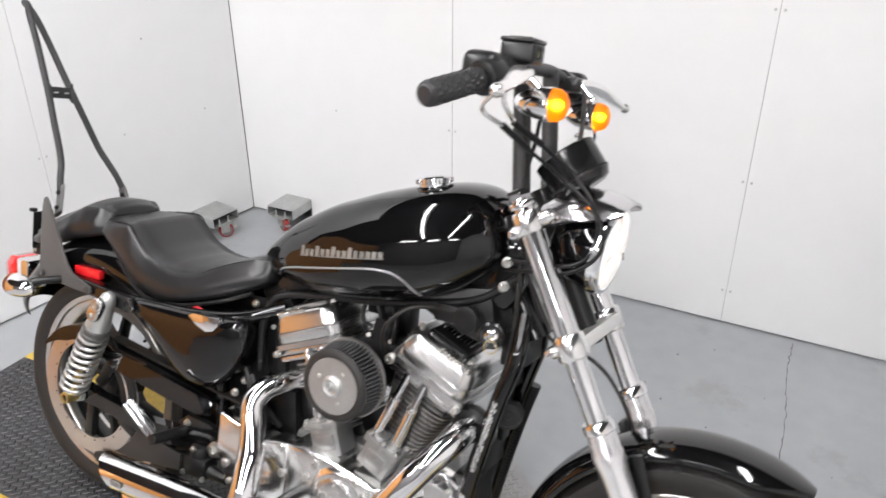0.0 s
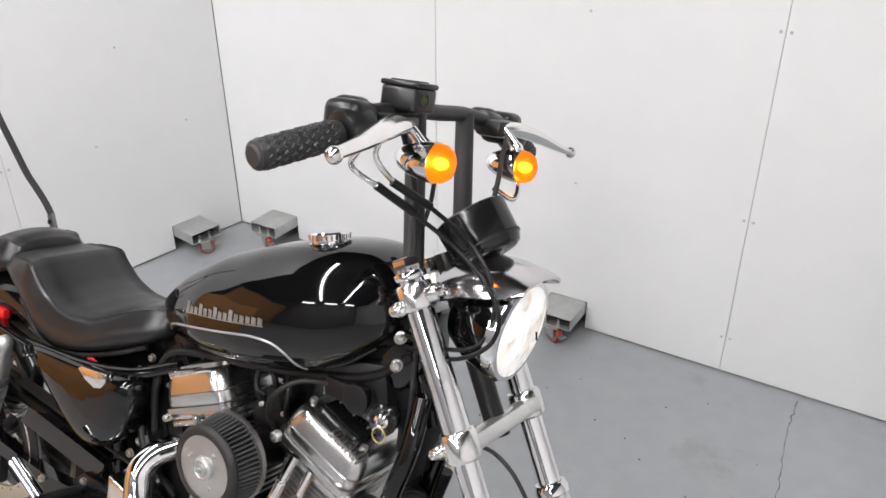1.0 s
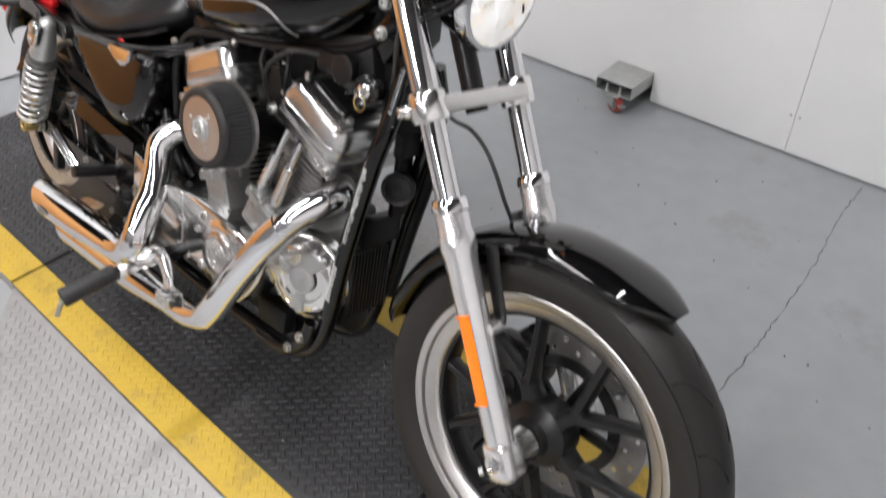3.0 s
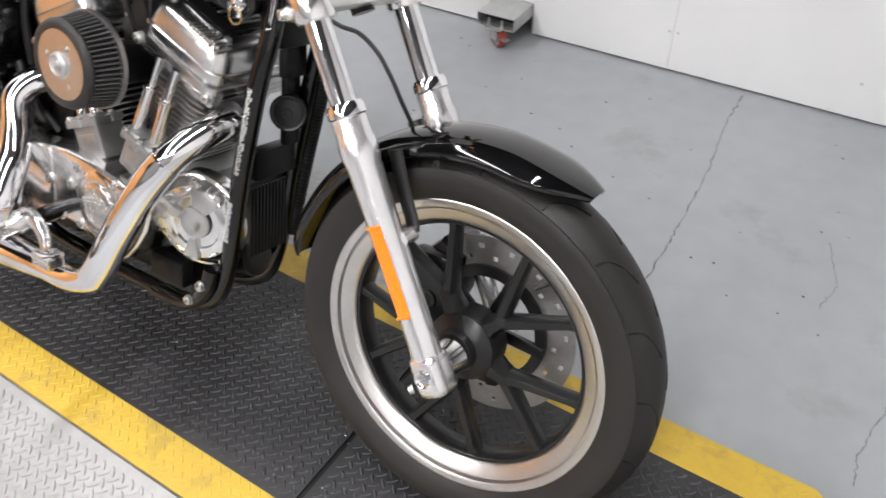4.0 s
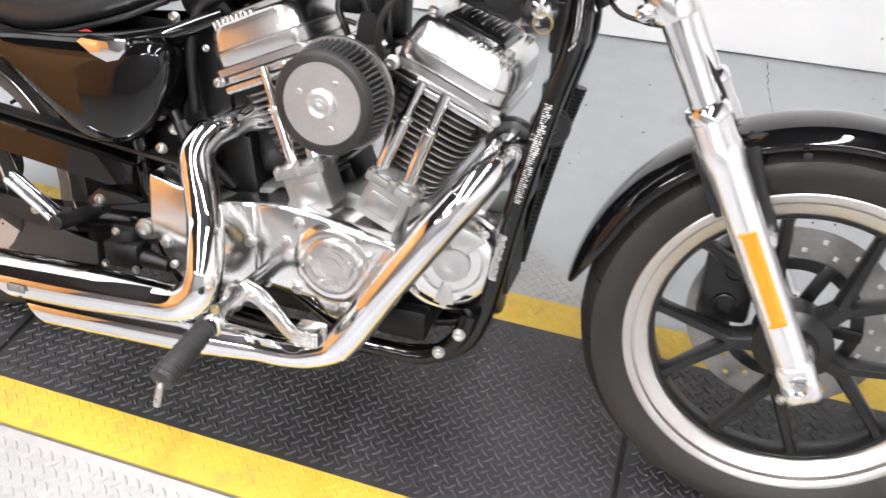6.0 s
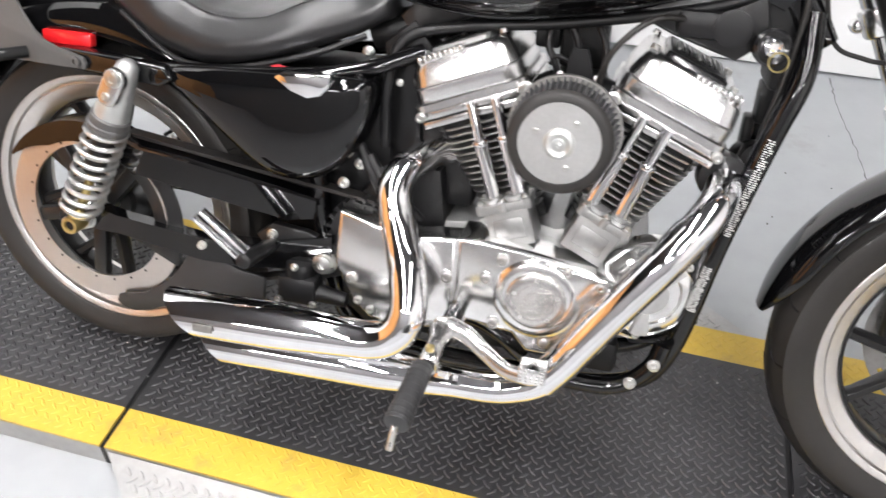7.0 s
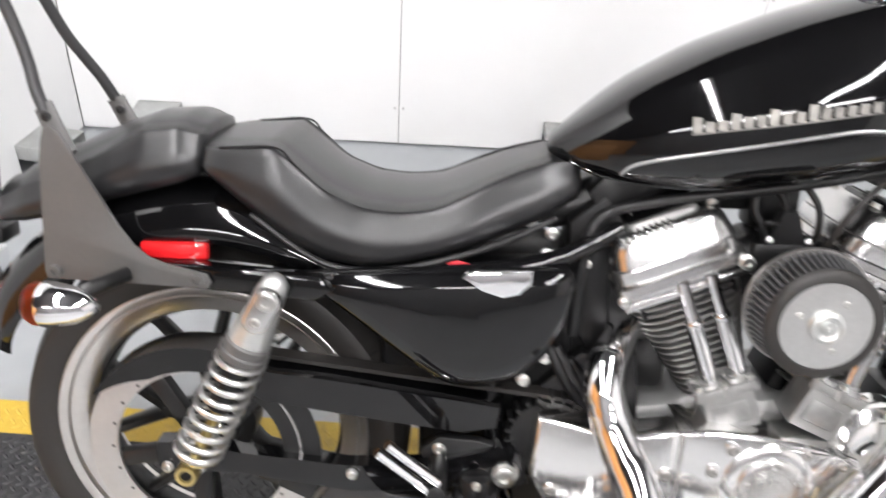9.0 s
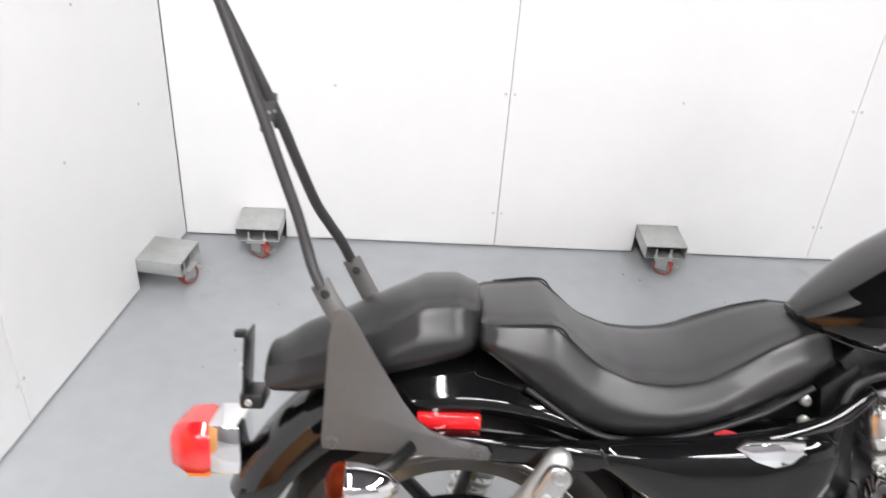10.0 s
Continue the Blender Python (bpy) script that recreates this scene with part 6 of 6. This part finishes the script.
part("under_tank_frame", B(plate([(0.555, 0.7), (0.585, 0.655), (0.62, 0.69), (0.68, 0.715), (0.76, 0.722), (0.84, 0.726), (0.9, 0.738), (0.96, 0.714), (1.02, 0.697), (1.05, 0.688), (1.09, 0.72), (1.07, 0.8), (0.9, 0.765), (0.7, 0.735), (0.58, 0.73)], -0.055, 0.055, 0.006)), SATIN_BLACK, bike)
part("rear_wiring_cover", B(plate([(0.53, 0.66), (0.545, 0.5), (0.575, 0.46), (0.6, 0.5), (0.595, 0.6), (0.61, 0.66), (0.58, 0.7)], -0.06, 0.06, 0.01)), HEAT_BLACK, bike)
part("side_stand", B(tube([(0.8, 0.1, 0.13), (0.72, 0.17, 0.09), (0.66, 0.23, 0.05)], 0.012), box(0.63, 0.69, 0.215, 0.26, 0.083, 0.092, 0.003)), SATIN_BLACK, bike)


# ---- fork, bars and headlamp ----
BAR = pose(1.083, 0, 1.012) @ pose(0, 0, 0, -1.8, 0, 1.55) @ pose(-1.08, 0, -1.0)

FD = Vector((0.471, 0, -0.8821)).normalized()
FN = Vector((-FD.z, 0, FD.x))
F0 = Vector((1.15, 0, 0.948))


def fk(d, y, out=0.0):
    """A point d metres down the fork from the upper clamp; out: ahead of its line."""
    return F0 + FD * d + FN * out + Vector((0, y, 0))


def pose_fk(d, y):
    m = Matrix(((-FD.z, 0, -FD.x), (0, 1, 0), (FD.x, 0, -FD.z))).to_4x4()
    return Matrix.Translation(fk(d, y)) @ m


fork = part("fork", B(cyl(fk(-0.055, 0), fk(0.25, 0), 0.018)), SATIN_BLACK, bike, "telescopic front fork with chrome tubes")
for s in (-1, 1):
    y = s * 0.107
    part("fork_tube", B(cyl(fk(-0.045, y), fk(0.45, y), 0.0197, seg=32)), CHROME, fork, "chrome fork tube")
    part("fork_sleeve", B(cyl(fk(0.02, y), fk(0.205, y), 0.0218, seg=36)), CHROME, fork, "bright upper fork sleeve")
    part("fork_cap", B(cyl(fk(-0.062, y), fk(-0.03, y), 0.0215, seg=6, bevel=0.003), cyl(fk(-0.04, y), fk(-0.028, y), 0.026, seg=28, bevel=0.003)), CHROME, fork)
    part("upper_clamp", B(lathe(fk(0.018, y), -FD, [(0, 0.02), (0, 0.026), (0.004, 0.0285), (0.036, 0.0285), (0.04, 0.026), (0.04, 0.02)], 32), cyl(fk(0.0, y + s * 0.0, 0.01), fk(0.0, y, 0.045), 0.014, bevel=0.003), ball(fk(0.01, y + s * 0.026, -0.018), 0.012)), POLISHED, fork, "satin upper fork clamp")
    part("clamp_bolt", B(bolt(fk(0, y, 0.044), FN, 0.01, 0.01)), CHROME, fork)
    part("clamp_bolt", B(bolt(fk(0.01, y + s * 0.034, -0.018), (0, s, 0), 0.008, 0.008)), CHROME, fork)
    part("lower_clamp", B(lathe(fk(0.252, y), -FD, [(0, 0.02), (0, 0.027), (0.005, 0.0295), (0.04, 0.0295), (0.045, 0.027), (0.045, 0.02)], 32), ball(fk(0.23, y + s * 0.012, -0.03), 0.0125, 1, 1.2, 1)), POLISHED, fork, "satin lower fork clamp")
    part("clamp_bolt", B(bolt(fk(0.23, y + s * 0.025, -0.032), (-0.3, s, 0), 0.0075, 0.008)), CHROME, fork)
    sl = part("fork_slider", B(lathe(fk(0.388, y), FD, [(0, 0.02), (0, 0.0255), (0.004, 0.0265), (0.03, 0.0268), (0.036, 0.029), (0.058, 0.029), (0.07, 0.0262), (0.12, 0.025), (0.3, 0.0238), (0.385, 0.0238), (0.4, 0.023), (0.4, 0)], 36)), FORK_SILVER, fork, "polished alloy fork slider")
    part("slider_cap", B(lathe(fk(0.368, y), FD, [(0, 0.0205), (0, 0.026), (0.006, 0.029), (0.018, 0.029), (0.021, 0.026), (0.022, 0.02)], 36)), CHROME, sl)
    a = fk(0.73, y)
    part("axle_lug", B(box(-0.026, 0.026, -0.026, 0.026, -0.035, 0.035, 0.014, m=Matrix.Translation(Vector((1.521, y, 0.254))) @ Matrix.Rotation(-0.49, 4, "Y"), seg=3)), FORK_SILVER, sl)
    part("axle_end", B(lathe((1.521, s * 0.133, 0.254), (0, s, 0), [(0, 0), (0, 0.016), (0.003, 0.016), (0.004, 0.012), (0.002, 0.009), (-0.004, 0.008), (-0.004, 0)], 28)), CHROME, sl)
    part("pinch_bolt", B(bolt((1.503, s * 0.131, 0.229), (-0.6, s * 0.6, -0.4), 0.007, 0.007)), BOLT, sl)
    part("reflector", B(placed(loft([[(0.026 * math.cos(t) * q, s * 0.0268 * math.sin(t), zz) for t in [radians(v) for v in range(62, 118, 8)]] + [] for zz, q in ((0.07, 1), (-0.07, 1))], caps=False), pose_fk(0.617, y))), AMBER, sl, "long amber reflector")
    for q in (-0.07, 0.07):
        part("reflector_end", B(placed(box(-0.012, 0.012, min(s * 0.022, s * 0.0277), max(s * 0.022, s * 0.0277), q - 0.002, q + 0.002, 0.001), pose_fk(0.617, y))), AMBER, sl)
    part("fender_stay", B(box(-0.006, 0.006, min(s * 0.066, s * 0.1), max(s * 0.066, s * 0.1), -0.05, 0.05, 0.003, m=pose_fk(0.475, 0) @ Matrix.Translation((-0.03, 0, 0)))), SATIN_BLACK, sl)
part("upper_yoke", B(box(-0.022, 0.022, -0.107, 0.107, -0.01, 0.01, 0.006, m=pose_fk(0.0, 0)), cyl(fk(-0.03, 0, -0.035), fk(0.02, 0, -0.035), 0.028, bevel=0.004)), SATIN_SILVER, fork, "satin upper yoke")
part("lower_yoke", B(box(-0.016, 0.018, -0.107, 0.107, -0.013, 0.013, 0.006, m=pose_fk(0.23, 0) @ Matrix.Translation((0.012, 0, 0)))), SATIN_SILVER, fork, "satin lower yoke bar")
part("stem_nut", B(cyl(fk(-0.055, 0, -0.035), fk(-0.03, 0, -0.035), 0.02, seg=6, bevel=0.003)), CHROME, fork)
part("front_axle", B(cyl((1.519, -0.13, 0.256), (1.519, 0.13, 0.256), 0.0105)), BOLT, fork)
for y in (-0.066,):
    part("axle_spacer", B(lathe((1.519, y, 0.256), (0, 1, 0), [(-0.02, 0.011), (-0.02, 0.024), (-0.008, 0.026), (0.012, 0.03), (0.012, 0.011)], 24, closed=True)), POLISHED, fork)
cal = part("brake_caliper", B(plate([(1.38, 0.346), (1.415, 0.386), (1.46, 0.366), (1.465, 0.296), (1.445, 0.246), (1.405, 0.231), (1.38, 0.266)], 0.05, 0.11, 0.012), box(1.375, 1.455, 0.03, 0.062, 0.246, 0.366, 0.01)), SATIN_BLACK, fork, "black front brake caliper")
for x, z in ((1.42, 0.338), (1.415, 0.281)):
    part("piston_cap", B(lathe((x, 0.031, z), (0, -1, 0), [(0, 0), (0, 0.019), (0.005, 0.018), (0.006, 0.014), (0.003, 0.012), (0.003, 0)], 24)), SATIN_BLACK, cal)
for s in (-1, 1):
    stay = part("fender_bracket", B(tube([(1.392, s * 0.07, 0.565), (1.413, s * 0.071, 0.51), (1.434, s * 0.073, 0.468), (1.441, s * 0.078, 0.452)], 0.0125, seg=12, squash=0.4, flat=(1, 0, 0.4))), SATIN_BLACK, fork, "black strap that holds the mudguard")
    part("bracket_lug", B(lathe((1.439, s * 0.094, 0.449), (0, -s, 0), [(-0.01, 0), (-0.01, 0.011), (0.018, 0.012), (0.019, 0)], 20)), FORK_SILVER, stay)
    part("bracket_bolt", B(bolt((1.439, s * 0.074, 0.449), (0, -s, 0), 0.0075, 0.006)), BOLT, stay)
front_fender = fender("front_fender", FW, 0.352, 0.319, 0.064, 62, 174, 48, "gloss black front mudguard", 0.62)
# added black studs where the lacquer only reflects a glint
for s in (-1, 1):
    part("fender_glint_stud", B(bolt((1.465, s * 0.0705, 0.564), (0, s, 0), 0.0055, 0.003)), SATIN_BLACK, front_fender)

# headlamp
hl = Vector((1.264, 0, 0.908))
hx = Vector((0.99, 0, -0.12)).normalized()
lamp_h = part("headlamp", B(lathe(hl, hx, [(-0.1, 0), (-0.098, 0.03), (-0.085, 0.056), (-0.05, 0.076), (-0.015, 0.083), (0.0, 0.084), (0.0, 0)], 48)), GLOSS_BLACK, bike, "round headlamp in a black bucket, lit")
part("trim_ring", B(lathe(hl, hx, [(-0.004, 0.082), (-0.004, 0.0865), (0.008, 0.0865), (0.016, 0.082), (0.017, 0.0745), (0.01, 0.074)], 56, closed=True)), CHROME, lamp_h)
part("lens", B(lathe(hl, hx, [(0.009, 0.0), (0.009, 0.075), (0.014, 0.075), (0.019, 0.06), (0.0235, 0.03), (0.025, 0)], 48)), HEAD_LENS, lamp_h, "lit clear headlamp lens")
part("lens_mark", B(box(-0.007, 0.007, -0.002, 0.002, -0.001, 0.001, 0.0006, m=Matrix.Translation(hl + hx * 0.0228 + Vector((0, 0.042, -0.014))) @ Matrix.Rotation(1.4, 4, "Y"))), PLASTIC_BLACK, lamp_h)
vis = []
for x, w, z, h in ((1.148, 0.066, 0.985, 0.05), (1.175, 0.075, 1.002, 0.056), (1.21, 0.082, 1.014, 0.055), (1.25, 0.083, 1.014, 0.046), (1.283, 0.077, 1.006, 0.03), (1.303, 0.066, 0.997, 0.014)):
    ring = []
    for q, sg in ((0.0, 1), (0.004, -1)):
        ks = range(11)
        for k in (ks if sg > 0 else reversed(ks)):
            t = -1 + 0.2 * k
            ring.append((x, (w - q) * math.sin(t * math.pi / 2), z - q - h * (1 - math.cos(t * math.pi / 2))))
    vis.append(ring)
part("headlamp_visor", B(loft(vis)), VISOR_GREY, lamp_h, "chrome visor over the headlamp")
part("lamp_mount", B(box(1.15, 1.24, -0.02, 0.02, 0.945, 0.972, 0.006)), SATIN_BLACK, lamp_h)

# handlebar
bars = part("handlebar", B(tube([(1.064, -0.383, 1.136), (1.088, -0.26, 1.169), (1.085, -0.15, 1.192), (1.082, -0.075, 1.203), (1.082, 0.0, 1.203), (1.082, 0.075, 1.203), (1.085, 0.15, 1.192), (1.088, 0.26, 1.169), (1.064, 0.383, 1.136)], 0.0127, n=6, seg=16)), WRINKLE_BLACK, bike, "black handlebar on tall risers")
bars.matrix_basis = BAR
for s in (-1, 1):
    part("riser", B(cyl((1.115, s * 0.075, 0.95), (1.082, s * 0.075, 1.205), 0.0165, 0.0155, 20)), WRINKLE_BLACK, bars, "tall black riser")
    a, b = Vector((1.062, s * 0.389, 1.1345)), Vector((1.0865, s * 0.262, 1.168))
    g = part("grip", B(cyl(a, b, 0.0195, 0.0185, 24, bevel=0.004), cyl(a, a + (a - b).normalized() * 0.003, 0.016, 0.013, 20)), GRIP_RUBBER, bars, "black rubber grip with a diamond pattern")
    u1, w1 = basis(b - a)
    for i in range(10):
        for j in range(12):
            t = 0.1 + 0.085 * i
            ang = 2 * math.pi * (j + 0.5 * (i % 2)) / 12
            dirn = u1 * math.cos(ang) + w1 * math.sin(ang)
            tang = (b - a).normalized()
            c = a.lerp(b, t) + dirn * 0.0192
            side_v = tang.cross(dirn)

            def pyr(bm, c=c, dirn=dirn, tang=tang, side_v=side_v):
                vs = [bm.verts.new(c + tang * p * 0.0058 + side_v * q * 0.0045) for p, q in ((1, 0), (0, 1), (-1, 0), (0, -1))]
                vt = [bm.verts.new(c + dirn * 0.0016 + tang * p * 0.0035 + side_v * q * 0.0028) for p, q in ((1, 0), (0, 1), (-1, 0), (0, -1))]
                for k in range(4):
                    bm.faces.new((vs[k], vs[(k + 1) % 4], vt[(k + 1) % 4], vt[k]))
                bm.faces.new(vt)
            part("grip_stud", B(pyr), GRIP_RUBBER, g)
    sw = part("switch_housing", B(cyl(b + (a - b).normalized() * -0.002, b + (b - a).normalized() * 0.05, 0.03, 0.028, 24, bevel=0.007), box(1.045, 1.108, min(s * 0.198, s * 0.256), max(s * 0.198, s * 0.256), 1.155, 1.213, 0.016, seg=3), box(1.03, 1.075, min(s * 0.175, s * 0.215), max(s * 0.175, s * 0.215), 1.18, 1.216, 0.012, seg=3)), SATIN_BLACK, bars, "black switch housing")
    part("perch", B(box(1.075, 1.125, min(s * 0.125, s * 0.2), max(s * 0.125, s * 0.2), 1.17, 1.2, 0.009), cyl((1.082, s * 0.14, 1.193), (1.082, s * 0.19, 1.188), 0.021, bevel=0.003)), SATIN_BLACK, bars)
    lv = [(1.112, s * 0.15, 1.186), (1.126, s * 0.19, 1.186), (1.14, s * 0.24, 1.178), (1.15, s * 0.295, 1.165), (1.158, s * 0.35, 1.154), (1.163, s * 0.366, 1.152)]
    l_ = part("hand_lever", B(tube(lv, 0.011, n=6, seg=14, squash=0.6, radii=[0.017, 0.0225, 0.02, 0.015, 0.0115, 0.0095], flat=(1, 0, 0)), ball((1.163, s * 0.365, 1.152), 0.0112)), POLISHED, bars, "polished hand lever")
    ind = indicator(pose(1.173 if s < 0 else 1.162, s * 0.151, 1.141 if s < 0 else 1.128) @ Matrix.Scale(1.08, 4), True, "black chrome bullet indicator, lit amber")
    ind.matrix_basis = BAR
    part("stem", B(cyl((1.155, s * 0.15, 1.155), (1.12, s * 0.15, 1.185), 0.0085), ball((1.15, s * 0.15, 1.157), 0.0115)), CHROME, ind)
res = part("brake_reservoir", B(box(1.068, 1.13, -0.155, -0.098, 1.203, 1.239, 0.007, seg=3)), SATIN_BLACK, bars, "black brake fluid reservoir")
part("reservoir_lid", B(box(1.0672, 1.1308, -0.1558, -0.0972, 1.2375, 1.2455, 0.003), box(1.078, 1.12, -0.145, -0.109, 1.2453, 1.2475, 0.001)), SATIN_BLACK, res)
sg = part("sight_ring", B(lathe((1.13, -0.135, 1.222), (1, -0.25, 0), [(-0.004, 0.0075), (-0.004, 0.0105), (0.002, 0.0105), (0.003, 0.0085), (0.001, 0.0075)], 20, closed=True)), SATIN_BLACK, res)
part("sight_glass", B(lathe((1.13, -0.135, 1.222), (1, -0.25, 0), [(-0.004, 0), (-0.004, 0.0074), (0.0005, 0.0074), (0.001, 0)], 20)), GLASS_OLIVE, res, "small dark sight glass")
g_c, g_n = Vector((1.176, 0.0, 1.032)), Vector((-0.66, 0, 0.75)).normalized()
gauge = part("speedometer", B(lathe(g_c, g_n, [(-0.046, 0), (-0.046, 0.044), (-0.042, 0.052), (-0.03, 0.0575), (0.022, 0.0595), (0.028, 0.06), (0.031, 0.056), (0.027, 0.053), (0.027, 0)], 44)), GLOSS_PLASTIC, bars, "black speedometer pod")
part("pod_mount", B(tube([(1.17, 0.0, 1.0), (1.15, 0.0, 0.97), (1.13, 0, 0.94)], 0.014)), SATIN_BLACK, gauge)
part("pod_strap", B(lathe(g_c, g_n, [(-0.029, 0.057), (-0.029, 0.059), (-0.025, 0.0592), (-0.025, 0.057)], 44, closed=True)), PLASTIC_BLACK, gauge)


def cable(name, pts, r, material, label=""):
    ob = part(name, B(tube(pts, r, n=8, seg=10)), material, bike, label)
    ob.matrix_basis = BAR if pts[0][2] > 1.05 else Matrix()
    return ob


# throttle tubes that run under the brake lever, then black sleeves down to the frame
t_lines = (([(1.1, -0.225, 1.16), (1.092, -0.225, 1.143), (1.076, -0.215, 1.127), (1.078, -0.2, 1.113), (1.108, -0.186, 1.097)], [(1.104, -0.188, 1.099), (1.134, -0.13, 1.062)],
            [(1.132, -0.134, 1.064), (1.187, -0.092, 1.019), (1.248, -0.09, 0.975), (1.276, -0.09, 0.931), (1.266, -0.092, 0.887), (1.215, -0.09, 0.852), (1.15, -0.07, 0.84), (1.09, -0.05, 0.83)]),
           ([(1.11, -0.2, 1.162), (1.105, -0.2, 1.143), (1.11, -0.19, 1.125), (1.117, -0.162, 1.103)], [(1.115, -0.166, 1.105), (1.15, -0.11, 1.072)],
            [(1.148, -0.114, 1.074), (1.199, -0.072, 1.028), (1.246, -0.075, 0.979), (1.262, -0.08, 0.93), (1.25, -0.086, 0.885), (1.2, -0.086, 0.862), (1.1, -0.055, 0.85)]))
for a, b, c in t_lines:
    cable("throttle_tube", a, 0.0042, CHROME, "bright bent cable tube")
    cable("throttle_sleeve", b, 0.0064, PLASTIC_BLACK, "black cable sleeve")
    cable("throttle_cable", c, 0.0036, PLASTIC_BLACK)
cable("brake_hose", [(1.1, -0.12, 1.185), (1.13, -0.09, 1.15), (1.12, -0.06, 1.08), (1.115, -0.075, 1.0), (1.12, -0.07, 0.9), (1.14, -0.03, 0.8), (1.175, 0.0, 0.71), (1.222, 0.0, 0.69), (1.262, 0.0, 0.685), (1.298, 0.0, 0.664), (1.327, 0.0, 0.632), (1.348, 0.004, 0.598), (1.36, 0.02, 0.565)], 0.0036, RUBBER)
cable("clutch_cable", [(1.12, 0.17, 1.182), (1.15, 0.1, 1.15), (1.16, 0.06, 1.06), (1.12, 0.03, 0.98), (1.11, -0.03, 0.9), (1.12, -0.045, 0.8), (1.12, -0.04, 0.7), (1.1, -0.03, 0.55)], 0.0045, RUBBER)
cable("bar_wire", [(1.09, -0.12, 1.18), (1.11, -0.1, 1.1), (1.118, -0.09, 1.0), (1.1, -0.06, 0.93)], 0.005, RUBBER)
cable("bar_wire", [(1.13, 0.16, 1.14), (1.165, 0.14, 1.1), (1.17, 0.12, 1.075), (1.14, 0.1, 1.09)], 0.005, CHROME)
cable("frame_loom", [(1.12, -0.05, 0.83), (1.05, -0.055, 0.775), (0.95, -0.06, 0.745), (0.8, -0.06, 0.715), (0.65, -0.065, 0.695), (0.57, -0.075, 0.67), (0.548, -0.085, 0.6), (0.545, -0.08, 0.5)], 0.008, PLASTIC_BLACK)
cable("spark_lead", [(0.985, -0.06, 0.74), (0.93, -0.1, 0.74), (0.885, -0.115, 0.7), (0.868, -0.1, 0.65), (0.87, -0.07, 0.6)], 0.0045, RUBBER)
part("coil_cover", B(box(0.96, 1.05, -0.075, 0.075, 0.715, 0.755, 0.01), lathe((1.035, -0.076, 0.735), (0, -1, 0), [(0, 0), (0, 0.026), (0.004, 0.026), (0.006, 0.02), (0.004, 0.008), (0.006, 0)], 28)), PLASTIC_BLACK, bike)
for x, z in ((1.098, 0.811), (1.1, 0.859)):
    part("tank_mount_bolt", B(bolt((x, -0.06, z), (0.3, -1, 0), 0.009, 0.012)), BOLT, bike)
part("tank_mount", B(plate([(1.05, 0.78), (1.085, 0.9), (1.125, 0.895), (1.13, 0.8), (1.1, 0.76)], -0.05, 0.05, 0.006)), GLOSS_BLACK, bike)
part("key_ring", B(tube([(1.1 + 0.013 * math.cos(t), -0.095 , 0.7 + 0.013 * math.sin(t)) for t in [2 * math.pi * k / 16 for k in range(17)]], 0.0012, seg=6, raw=True)), GOLD_BOLT, bike)
